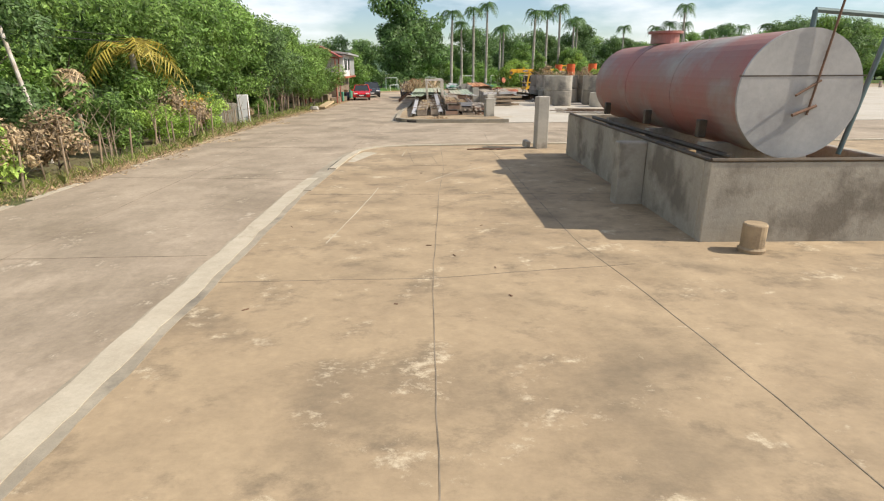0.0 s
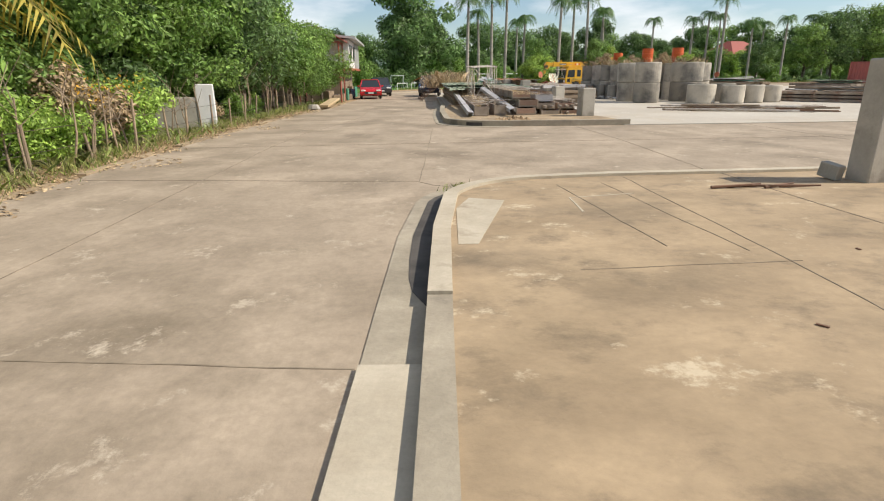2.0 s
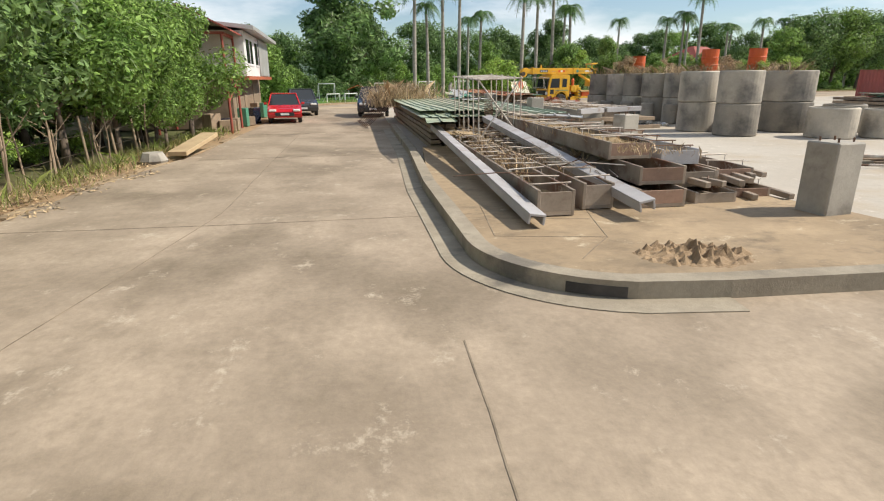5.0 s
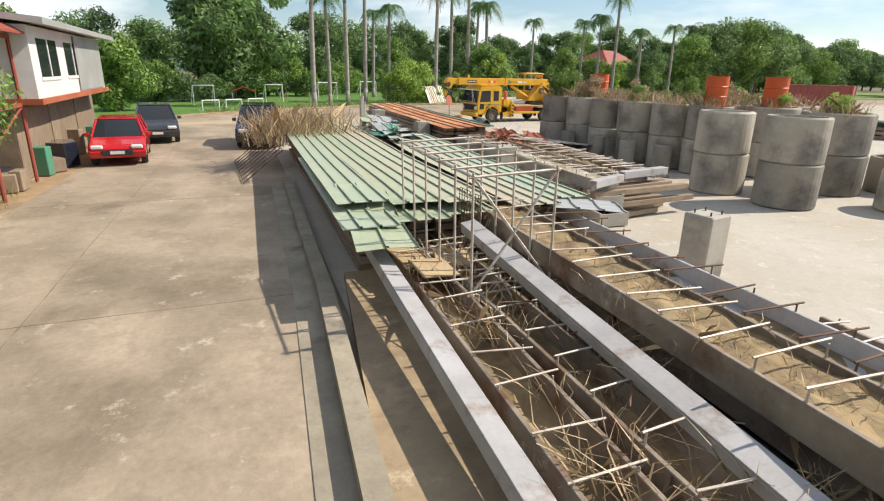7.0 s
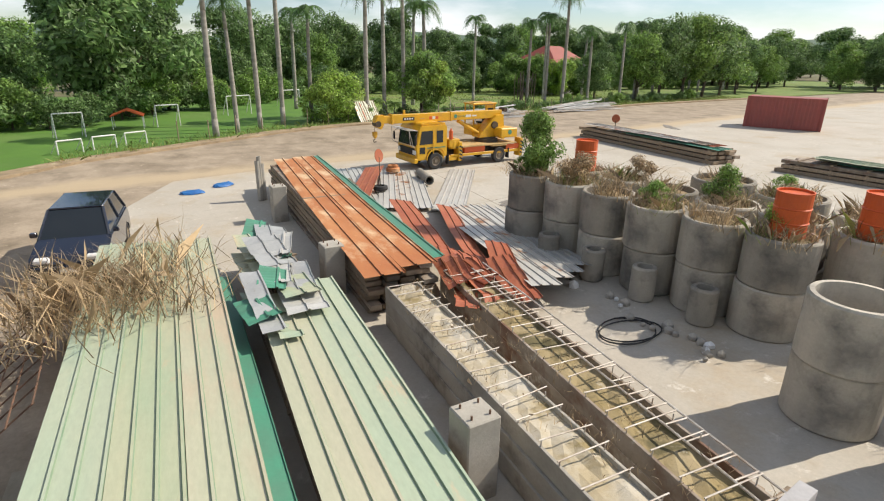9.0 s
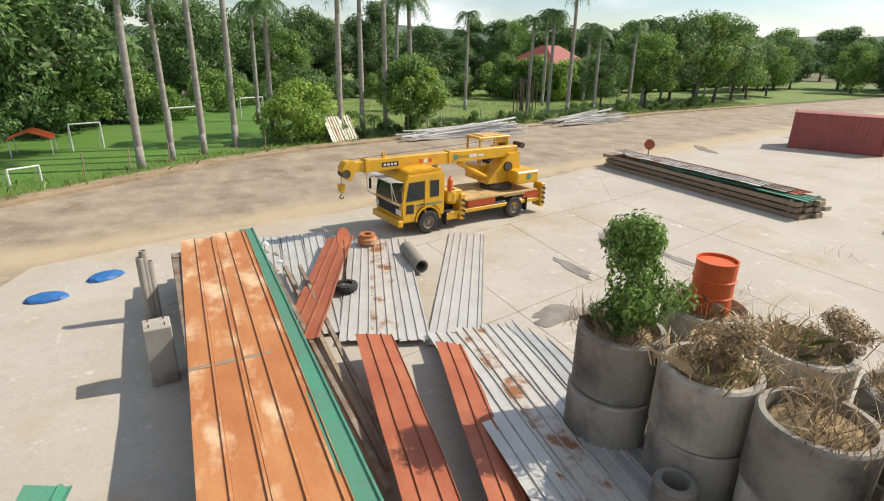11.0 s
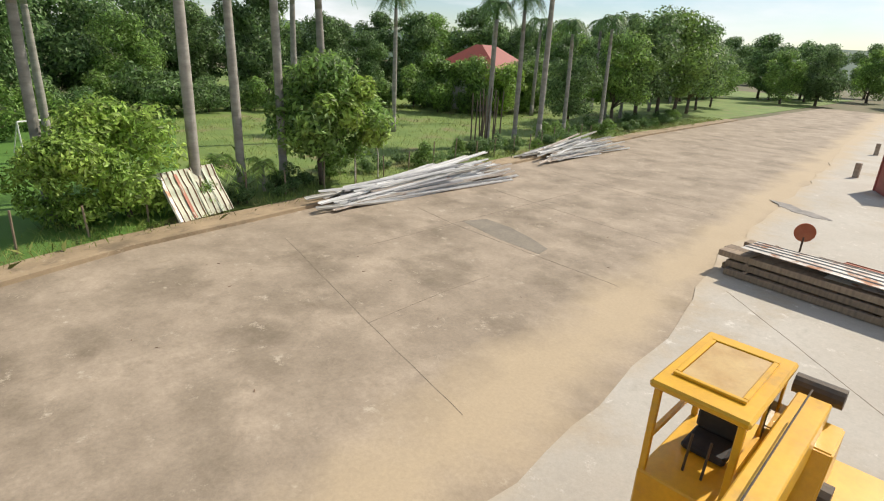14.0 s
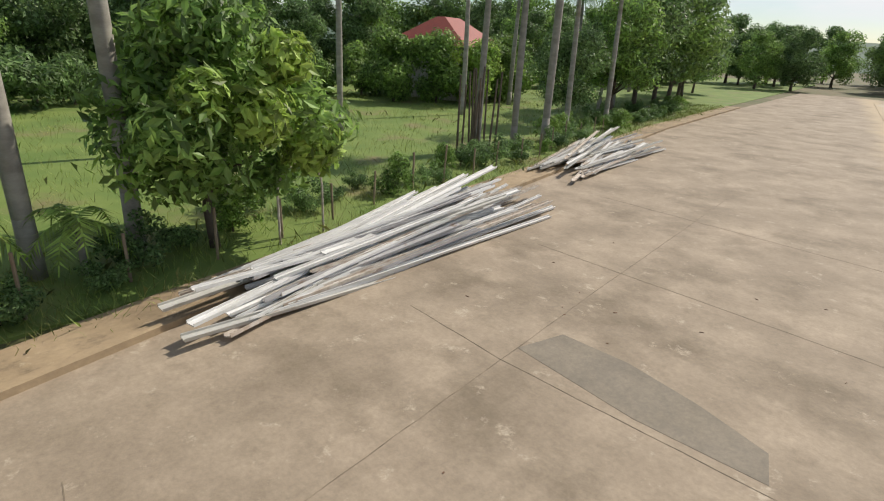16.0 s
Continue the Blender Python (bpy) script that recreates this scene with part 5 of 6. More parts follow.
    part("wheel_arch", extrude_profile(ring_o + ring_i[::-1], min(s * (HW - 0.05), s * (HW + 0.04)), max(s * (HW - 0.05), s * (HW + 0.04))), "yellow", cab)
    part("mirror", box((1.2, s * 1.16 - 0.06, 1.35), (1.26, s * 1.16 + 0.06, 1.75), 0.01), "black", cab)
    part("mirror_arm", tube((1.05, s * 1.02, 1.9), (1.24, s * 1.16, 1.78), 0.014), "darkmetal", cab)
part("windscreen", extrude_profile([(1.095, 1.22), (0.975, 1.96), (0.99, 1.965), (1.11, 1.225)], -0.92, 0.92), "glass", cab)
part("grille", box((1.09, -0.8, 0.75), (1.125, 0.8, 1.1), 0.01), "black", cab)
part("bumper", box((1.02, -1.02, 0.36), (1.24, 1.02, 0.62), 0.04), "yellow", crane)
for s in (1, -1):
    part("headlight", box((1.1, s * 0.78 - 0.14, 0.8), (1.14, s * 0.82 + 0.14, 1.0), 0.01), "white", cab)
for i in range(5):
    part("roof_rib", box((-0.5 + i * 0.3, -0.9, 2.23), (-0.47 + i * 0.3, 0.9, 2.246)), "yellow", cab)
bm = bm_new()
add_tube(bm, (1.0, 0.95, 1.98), (1.5, 0.95, 2.05), 0.015)
add_tube(bm, (1.0, -0.95, 1.98), (1.5, -0.95, 2.05), 0.015)
add_tube(bm, (1.5, -0.95, 2.05), (1.5, 0.95, 2.05), 0.015)
add_tube(bm, (1.5, 0.95, 2.05), (1.25, 0.95, 1.2), 0.012)
part("visor_frame", bm, "bar", cab)
part("visor", box((1.05, -0.93, 2.0), (1.5, 0.93, 2.012), m=None), "zinc2", cab, "grey sun visor panel over the windscreen")
part("deck", box((-5.3, -1.06, 0.98), (-1.35, 1.06, 1.05), 0.01), "deck", crane, "worn brown deck plate")
for s in (1, -1):
    yl = s * 1.02
    part("side_rail", box((-5.5, min(yl, yl - s * 0.06), 0.52), (-0.95, max(yl, yl - s * 0.06), 0.66), 0.01), "yellow", crane)
    part("red_box", box((-3.2, min(yl * 0.93, yl * 0.5), 0.66), (-1.85, max(yl * 0.93, yl * 0.5), 0.97), 0.02), "orange", crane)
    part("outrigger", box((-1.62, min(yl, yl * 0.55), 0.3), (-1.4, max(yl * 1.06, yl * 0.55), 1.3), 0.02), "yellow", crane)
    part("outrigger", box((-5.72, min(yl, yl * 0.55), 0.25), (-5.52, max(yl * 1.06, yl * 0.55), 1.25), 0.02), "yellow", crane)
    for xx in (-1.62, -5.72):
        for i in range(4):
            yb = s * 1.09
            bm = bm_new()
            add_box(bm, (0, -0.004, 0), (0.22, 0.004, 0.08), pose(xx - 0.0, yb, 0.36 + i * 0.2, 0, -25, 0))
            part("hazard_band", bm, "black", crane)
    part("step_box", box((-1.32, min(yl, yl * 0.7), 0.35), (-0.8, max(yl, yl * 0.7), 0.6), 0.02), "yellow", crane)
    part("mudguard", box((-4.65, min(yl, yl * 0.55), 0.9), (-3.55, max(yl * 1.03, yl * 0.55), 0.97), 0.02), "deck", crane)
part("hydraulic_tank", lathe([(0.2, 0), (0.22, 0.05), (0.22, 0.4), (0.14, 0.5)], 20), "yellow", crane, m=pose(-1.15, 0.8, 0.95))
part("extinguisher", lathe([(0.09, 0), (0.1, 0.03), (0.1, 0.42), (0.04, 0.5), (0.04, 0.55)], 14), "orange", crane, m=pose(-0.98, 0.95, 1.45))
part("tool_box", box((-1.5, 0.35, 1.05), (-0.85, 1.0, 1.45), 0.02), "yellow", crane)
part("boom_rest", box((-1.1, -0.2, 0.8), (-0.9, 0.2, 2.22), 0.02), "yellow", crane)
part("roof_cover", extrude_profile([(0.8, 2.2), (0.7, 2.3), (0.3, 2.36), (-0.3, 2.36), (-0.55, 2.3), (-0.62, 2.24)], -0.86, 0.86, 0.03), "yellow", cab, "padded yellow roof cover")
for s in (1, -1):
    part("emblem", lathe([(0.13, -0.002), (0.13, 0.002)], 18), "deepgreen", crane, m=pose(-4.8, 1.024 if s > 0 else -0.954, 1.6, 90, 0, 0))
bm = bm_new()
for s in (-0.95, 0.95):
    add_tube(bm, (1.12, s, 1.15), (1.42, s, 1.3), 0.014)
    add_tube(bm, (1.42, s, 1.3), (1.5, s, 2.05), 0.014)
add_tube(bm, (1.42, -0.95, 1.3), (1.42, 0.95, 1.3), 0.014)
part("guard_frame", bm, "bar", cab, "thin steel guard frame before the windscreen")
for x0, x1 in ((-2.6, -1.4), (-3.3, -2.63)):
    for y0, y1 in ((-1.04, -0.3), (0.3, 1.04)):
        part("deck_plate", box((x0, y0, 1.052), (x1, y1, 1.066), 0.004), "deck", crane)
for s in (1, -1):
    part("mud_flap", box((-0.78, s * 0.95 - 0.14, 0.2), (-0.75, s * 0.95 + 0.14, 0.7)), "black", crane)
    part("mud_flap", box((-4.75, s * 0.95 - 0.14, 0.2), (-4.72, s * 0.95 + 0.14, 0.75)), "black", crane)
    part("rear_panel", box((-5.5, min(s * 0.98, s * 1.0), 0.68), (-4.6, max(s * 0.98, s * 1.0), 0.95), 0.005), "orange", crane)
    part("hose_run", tube((-4.3, s * 0.12, 2.0), (-3.3, s * 0.22, 1.45), 0.03, n=6), "darkmetal", crane)
part("turntable", lathe([(0.66, 1.05), (0.66, 1.2), (0.56, 1.22), (0.56, 1.3)], 32), "darkmetal", crane, m=pose(-3.95, 0, 0))
part("slew_frame", extrude_profile([(-3.2, 1.3), (-3.3, 1.5), (-4.3, 2.45), (-4.85, 2.5), (-4.95, 1.3)], -0.35, 0.35, 0.02), "yellow", crane)
part("counterweight", box((-5.35, -0.95, 1.32), (-4.2, 1.02, 1.82), 0.05), "yellow", crane)
part("winch_drum", tube((-4.2, -0.3, 1.95), (-4.2, 0.45, 1.95), 0.2, n=16), "darkmetal", crane)
part("lift_cylinder", tube((-3.4, 0.0, 1.5), (-2.0, 0.0, 2.25), 0.1, n=12), "yellow", crane)
boom = new("boom", mesh_of(box((-4.85, -0.17, 2.3), (2.05, 0.17, 2.72), 0.015), "boom", "yellow"))
boom.parent = crane
part("boom_section", box((2.05, -0.14, 2.33), (2.45, 0.14, 2.68), 0.015), "yellow", boom)
part("boom_collar", box((1.95, -0.2, 2.27), (2.06, 0.2, 2.76), 0.01), "yellow", boom)
part("boom_collar", box((-1.5, -0.2, 2.27), (-1.42, 0.2, 2.76), 0.01), "yellow", boom)
part("boom_head", extrude_profile([(2.45, 2.75), (2.8, 2.72), (2.95, 2.5), (2.85, 2.15), (2.6, 2.05), (2.45, 2.3)], -0.2, 0.2, 0.03), "yellow", boom)
part("sheave", tube((2.78, -0.22, 2.32), (2.78, 0.22, 2.32), 0.15, n=18), "darkmetal", boom)
part("roller_post", box((1.2, -0.05, 2.72), (1.32, 0.05, 2.92), 0.01), "yellow", boom)
part("cable", tube((2.6, 0, 2.76), (-4.4, 0, 3.02), 0.01, n=5), "darkmetal", boom)
part("hoist_cable", tube((2.9, 0, 2.3), (2.9, 0, 1.85), 0.012, n=5), "darkmetal", boom)
part("hook_block", extrude_profile([(2.78, 1.95), (3.02, 1.95), (3.0, 1.72), (2.9, 1.6), (2.8, 1.72)], -0.09, 0.09, 0.02), "yellow", boom, "striped yellow hook block")
bm = bm_new()
for i in range(7):
    a0, a1 = radians(100 - 40 * i), radians(60 - 40 * i)
    add_tube(bm, (2.9 + 0.07 * math.cos(a0), 0, 1.5 + 0.07 * math.sin(a0)), (2.9 + 0.07 * math.cos(a1), 0, 1.5 + 0.07 * math.sin(a1)), 0.022, n=6)
part("hook", bm, "darkmetal", boom)
for s in (1, -1):
    yb = s * 0.172
    def plate(nm, x0, x1, z0, z1, mat):
        part(nm, box((x0, min(yb, yb + s * 0.004), z0), (x1, max(yb, yb + s * 0.004), z1)), mat, boom)
    plate("name_plate", 0.75, 1.42, 2.42, 2.58, "black")
    for i in range(4):
        part("plate_mark", box((0.83 + i * 0.14, min(yb + s * 0.005, yb + s * 0.007), 2.46), (0.92 + i * 0.14, max(yb + s * 0.005, yb + s * 0.007), 2.54)), "white", boom)
    plate("small_lettering_bar", 0.15, 0.45, 2.47, 2.51, "deck")
    for i in range(3):
        plate("logo_block", -0.28 - i * 0.2, -0.12 - i * 0.2, 2.42, 2.57, "orange" if i != 1 else "white")
    part("helmet_logo", lathe([(0.11, -0.002), (0.11, 0.002)], 18), "deepgreen", boom, m=pose(-1.75, yb + s * 0.003, 2.5, 90, 0, 0))
    plate("white_label", -2.75, -2.4, 2.43, 2.56, "white")
    plate("white_label", -3.1, -2.82, 2.45, 2.53, "white")
font = bpy.data.curves.new("safety_text", "FONT")
font.body, font.size, font.extrude = "SAFETY FIRST", 0.085, 0.002
tmp = bpy.data.objects.new("tmp", font)
scene.collection.objects.link(tmp)
bpy.context.view_layer.update()
tm = bpy.data.meshes.new_from_object(tmp)
bpy.data.objects.remove(tmp)
tm.materials.clear()
tm.materials.append(M["deepgreen"])
lt = new("lettering", tm)
lt.parent = boom
lt.matrix_basis = pose(-1.9, 0.178, 2.47, 90, 0, 180)
# operator's cabin on the far side
opc = new("operator_cabin", mesh_of(box((-4.72, -1.16, 1.35), (-3.2, -0.26, 1.95), 0.02), "operator_cabin", "yellow"))
opc.parent = crane
for x in (-4.68, -3.25):
    for y in (-1.12, -0.3):
        part("pillar", box((x - 0.035, y - 0.035, 1.95), (x + 0.035, y + 0.035, 3.0), 0.008), "yellow", opc)
roof = part("roof", box((-4.78, -1.2, 3.0), (-3.16, -0.22, 3.09), 0.025), "yellow", opc)
part("roof_hatch", box((-4.5, -1.02, 3.092), (-3.5, -0.42, 3.11), 0.006), "deck", roof)
for lo, hi in (((-4.56, -1.08, 3.092), (-4.505, -0.36, 3.125)), ((-3.495, -1.08, 3.092), (-3.44, -0.36, 3.125)), ((-4.5, -1.08, 3.092), (-3.5, -1.025, 3.125)), ((-4.5, -0.415, 3.092), (-3.5, -0.36, 3.125))):
    part("hatch_rim", box(lo, hi, 0.006), "yellow", roof)
part("rear_panel", box((-4.66, -0.315, 1.952), (-4.1, -0.29, 2.99)), "yellow", opc)
part("window", box((-4.56, -0.285, 2.2), (-4.18, -0.28, 2.8)), "glass", opc)
part("sill_rail", box((-4.08, -0.325, 2.36), (-3.29, -0.275, 2.42)), "yellow", opc)
part("sill_rail", box((-4.64, -1.145, 2.36), (-3.29, -1.095, 2.42)), "yellow", opc)
part("seat", box((-4.4, -0.98, 1.95), (-3.9, -0.5, 2.05), 0.03), "black", opc)
part("seat_back", box((-4.42, -0.98, 2.052), (-4.3, -0.5, 2.6), 0.03), "black", opc)
part("control_lever", tube((-3.55, -0.6, 1.95), (-3.62, -0.6, 2.4), 0.015, n=6), "darkmetal", opc)
part("control_lever", tube((-3.55, -0.8, 1.95), (-3.62, -0.8, 2.4), 0.015, n=6), "darkmetal", opc)
part("tail_winch", tube((-5.05, -0.25, 2.72), (-5.05, 0.25, 2.72), 0.12, n=14), "darkmetal", crane)


# ---- parked cars ----
def car(name, m, mat, label, l=3.9, w=1.66, h=1.48, suv=False):
    ob = thing(name, m, label, "car", "parked cars")
    s = l / 3.9
    hz = h / 1.48
    low = extrude_profile([(1.9 * s, 0.28), (1.95 * s, 0.55 * hz), (1.8 * s, 0.72 * hz), (0.95 * s, 0.92 * hz), (-1.75 * s, 0.95 * hz), (-1.93 * s, 0.7 * hz), (-1.9 * s, 0.28), (-1.62 * s, 0.24), (-1.55 * s, 0.45), (-1.25 * s, 0.6), (-0.95 * s, 0.45), (-0.88 * s, 0.22), (0.88 * s, 0.22), (0.95 * s, 0.45), (1.25 * s, 0.6), (1.55 * s, 0.45), (1.62 * s, 0.26)], -w / 2, w / 2, 0.05)
    part("body", low, mat, ob, smooth=False)
    bm = bm_new()
    lo = [(0.98 * s, 0.9 * hz), (-1.78 * s, 0.93 * hz)]
    hi = [(0.3 * s, 1.44 * hz), (-1.4 * s, 1.46 * hz)]
    v = []
    for (x, z), k in ((lo[0], 0.47), (lo[1], 0.46), (hi[1], 0.37), (hi[0], 0.37)):
        v.append([bm.verts.new((x, sg * w * k, z)) for sg in (-1, 1)])
    for a, b in zip(v, v[1:] + v[:1]):
        bm.faces.new((a[0], a[1], b[1], b[0]))
    bm.faces.new([q[0] for q in v])
    bm.faces.new([q[1] for q in v][::-1])
    bmesh.ops.recalc_face_normals(bm, faces=bm.faces)
    part("glass_cabin", bm, "glass", ob)
    part("roof", box((-1.42 * s, -w * 0.375, 1.44 * hz), (0.3 * s, w * 0.375, 1.49 * hz), 0.02), mat, ob)
    for sg in (-1, 1):
        for xa, za, xb, zb in ((0.98, 0.9, 0.3, 1.45), (-0.55, 0.92, -0.55, 1.45), (-1.78, 0.93, -1.4, 1.46)):
            part("pillar", tube((xa * s, sg * w * 0.468, za * hz), (xb * s, sg * w * 0.375, zb * hz), 0.035, n=6), mat, ob)
        part("mirror", box((0.7 * s, sg * (w / 2 + 0.09) - 0.08, 0.92 * hz), (0.82 * s, sg * (w / 2 + 0.09) + 0.08, 1.04 * hz), 0.02), mat, ob)
        part("headlight", box((1.72 * s, sg * 0.56 - 0.17, 0.6 * hz), (1.93 * s, sg * 0.56 + 0.17, 0.72 * hz), 0.03), "white", ob)
        part("tail_light", box((-1.94 * s, sg * 0.66 - 0.12, 0.72 * hz), (-1.8 * s, sg * 0.66 + 0.12, 0.9 * hz), 0.02), "orange", ob)
        for x in (1.25, -1.25):
            wheel(ob, x * s, sg * (w / 2 - 0.1), 0.31, 0.19)
    part("grille", box((1.9 * s, -0.45, 0.36), (1.965 * s, 0.45, 0.52), 0.01), "black", ob)
    part("plate_bar", box((1.966 * s, -0.2, 0.4), (1.975 * s, 0.2, 0.5)), "white", ob)
    return ob

car("hatchback_car", pose(-5.45, 50.9, 0, 0, 0, -84), "carred", "bright red small hatchback parked at the roadside", 3.8, 1.62, 1.38)
car("sedan_car", pose(-5.05, 56.6, 0, 0, 0, -82), "cargrey", "dark grey small car parked behind the red one", 4.0, 1.66, 1.5)
car("suv_car", pose(-0.75, 54.2, 0.03, 0, 0, -94), "cardark", "dark blue sport utility car parked beside the stacks", 4.2, 1.7, 1.6)

# ---- house by the road ----
house = thing("house", pose(-6.65, 46.4, 0.0, 0, 0, 2), "two-storey pale house with a red-roofed porch", "house")
# timber brown here paints in the shade of the open, cluttered ground floor
part("lower_wall", box((-6, 0.5, 0), (-0.5, 11, 2.05)), "wood", house, "ground-floor wall coloured dark brown to stand for shade")
part("upper_wall", box((-6, 0.5, 2.2), (0.2, 10.2, 4.05)), "white", house, "white upper storey wall")
part("floor_band", box((-6, 0.4, 2.05), (0.3, 10.4, 2.2)), "redsheet", house)
part("roof", extrude_profile([(0.7, 4.06), (0.7, 4.22), (-6.4, 4.9), (-6.4, 4.74)], 0.1, 10.8), "zinc2", house, "pale sheet roof")
for k, y in enumerate((1.2, 4.2, 7.2)):
    wv = new("window", mesh_of(box((0.201, y, 2.75), (0.215, y + 2.0, 3.75)), "pane", "glass"))
    wv.parent = house
    part("window_frame", box((0.203, y - 0.08, 2.65), (0.23, y + 2.08, 2.74)), "white", wv)
    part("window_frame", box((0.203, y + 0.96, 2.742), (0.23, y + 1.04, 3.75)), "white", wv)
for k, y in enumerate((1.5, 4.0, 7.5)):
    part("door", box((-0.498, y, 0.02), (-0.47, y + 0.9, 1.9)), "wood", house)
part("screen", box((0.23, 5.5, 2.25), (0.25, 9.9, 4.0)), "zinc2", house)
porch = thing("porch", pose(-6.9, 44.1, 0.0, 0, 0, 2), "red steel porch frame with a red sheet gable roof", "porch")
for x, y in ((0.1, 0.2), (0.1, 2.8), (-2.6, 0.2), (-2.6, 2.8)):
    part("post", tube((x, y, 0), (x, y, 3.8), 0.05, n=8), "roofred", porch)
for z in (2.0, 3.7):
    part("beam", box((-2.7, 0.15, z), (0.2, 0.25, z + 0.1)), "roofred", porch)
    part("beam", box((0.05, 0.26, z), (0.15, 2.75, z + 0.1)), "roofred", porch)
part("roof", extrude_profile([(0.5, 3.8), (0.5, 3.86), (-1.25, 4.75), (-3.0, 3.86), (-3.0, 3.8), (-1.25, 4.68)], -0.2, 3.0), "roofred", porch)
part("brace", tube((0.1, 0.2, 1.2), (0.1, 2.8, 2.0), 0.03, n=6), "roofred", porch)
rr = random.Random(77)
for k in range(26):
    w, d, h = rr.uniform(0.25, 0.7), rr.uniform(0.25, 0.7), rr.uniform(0.3, 0.9)
    solid("crate", box((-w / 2, -d / 2, 0), (w / 2, d / 2, h), 0.02), ("wood", "concrete", "deepgreen", "cardark", "white")[k % 5], "odd box of household clutter by the wall", "box", "clutter by the house", m=pose(rr.uniform(-8.2, -6.9), rr.uniform(44.5, 55), 0.0, 0, 0, rr.uniform(0, 90)))
solid("board", box((0, 0, 0), (0.5, 2.6, 0.12), 0.01), "plank", "pale wooden board propped at the roadside", "board", m=pose(-7.0, 36.7, 0.1, 6, 0, -6))
solid("rock", lathe([(0.3, 0), (0.36, 0.1), (0.25, 0.3)], 8), "concrete", "grey rock at the roadside", "rock", m=pose(-7.2, 36.2, -0.03))

# ---- west side: fence, hedge and trees ----
KIND = {}
KIND["bush"] = [broad_tree_kind(1.7, 2.3, 100 + i, 2600, 0.075, ("leafbright", "leaf", "leafdark", "leafdry")[i], 0.2, 0.05, 20) for i in range(4)]
KIND["broad"] = [broad_tree_kind(7.5, 6.4, 200 + i, 9500, 0.14, ("leaf", "leafdark", "leaf")[i], 0.3, 0.17, 46) for i in range(3)]
KIND["tall"] = [broad_tree_kind(12.0, 9.0, 300 + i, 9500, 0.24, ("leafdark", "leafdark", "leaf")[i], 0.18, 0.32, 46) for i in range(3)]
KIND["small"] = [broad_tree_kind(3.6, 3.9, 400 + i, 7500, 0.11, ("leafbright", "leaf")[i], 0.15, 0.1, 34) for i in range(2)]
KIND["mango"] = [broad_tree_kind(5.6, 5.6, 500, 11000, 0.15, "leaf", 0.32, 0.14, 44)]
KIND["palm"] = [palm_kind(8.6 + 0.6 * i, 600 + i, 16, 2.5, 0.18, "leafpalm", 1.05) for i in range(4)]
KIND["coco"] = [palm_kind(3.6, 650, 12, 3.0, 0.16, "leafyellow", 1.0, False), palm_kind(3.3, 651, 11, 1.9, 0.17, "leafdry", 2.6, False)]
KIND["youngpalm"] = [palm_kind(1.6, 660, 9, 1.9, 0.09, "leafbright", 1.0, False)]

rr = random.Random(50)
for k in range(42):
    y = 1.4 + k * 0.9 + rr.uniform(-0.2, 0.2)
    s = rr.uniform(0.65, 1.1) if y < 24 else rr.uniform(0.3, 0.6)
    if rr.random() < 0.15 or 24.2 < y < 28.2:
        continue
    bush = rr.choice((0, 0, 0, 1, 3))
    plant("hedge_bush", KIND["bush"][bush], pose(-9.65 + rr.uniform(-0.6, 0.3), y, -0.05, 0, 0, rr.uniform(0, 360)) @ Matrix.Scale(s, 4), ("bright green roadside hedge bush", "leafy green roadside hedge bush", "", "dry brown roadside hedge bush")[bush], "bush", "roadside hedge")
for k in range(20):
    plant("hedge_bush", KIND["bush"][rr.choice((1, 2))], pose(-11.9 + rr.uniform(-0.8, 0.8), 4 + k * 1.9, -0.05, 0, 0, rr.uniform(0, 360)) @ Matrix.Scale(rr.uniform(1.1, 1.6), 4), "dense green shrub behind the roadside hedge", "bush", "roadside hedge")
for x, y, s, k in ((-14.5, 10, 0.85, 1), (-15, 15, 0.95, 0), (-14.5, 20, 0.9, 2), (-15.5, 25, 1.0, 1), (-12.2, 27.5, 0.82, 0), (-11.8, 31, 0.9, 2), (-11.6, 34.5, 0.9, 0), (-10.9, 37.8, 0.82, 2), (-10.3, 40.8, 0.78, 0), (-9.8, 33.0, 0.72, 1), (-9.3, 36.3, 0.66, 0), (-8.9, 38.6, 0.56, 2), (-8.9, 41.0, 0.6, 0), (-10.6, 29.9, 0.7, 0), (-12.4, 26.2, 0.66, 1), (-7.75, 42.0, 0.58, 0), (-9.6, 42.3, 0.62, 2), (-7.9, 39.6, 0.36, 0), (-8.4, 40.3, 0.42, 0), (-12.6, 23.5, 0.8, 2), (-12.8, 13.0, 0.72, 1), (-15.5, 31, 1.05, 1), (-15, 36, 1.05, 1), (-14.5, 41, 1.0, 2), (-19, 18, 1.2, 1), (-20, 28, 1.25, 1), (-19, 38, 1.2, 0), (-20, 8, 1.2, 1), (-13.5, 4.5, 0.8, 0), (-19, 47, 1.1, 1), (-15, 58, 0.85, 0), (-12, 61.5, 0.75, 2), (-16, 64, 0.9, 0), (-20, 56, 1.1, 1)):
    plant("roadside_tree", KIND["broad"][k], pose(x, y, -0.05, 0, 0, rr.uniform(0, 360)) @ Matrix.Scale(s, 4), "dense leafy broadleaf tree beside the road", "tree", "roadside trees")
plant("coconut_palm", KIND["coco"][0], pose(-11.2, 19.6, -0.05, 0, 0, 40), "coconut palm with yellowing fronds", "palm")
plant("coconut_palm", KIND["coco"][1], pose(-11.6, 15.8, -0.05, 0, 0, 10) @ Matrix.Scale(0.85, 4), "dead palm with brown drooping fronds", "palm")
for k in range(22):
    y = 5 + k * 1.7 + rr.uniform(-0.3, 0.3)
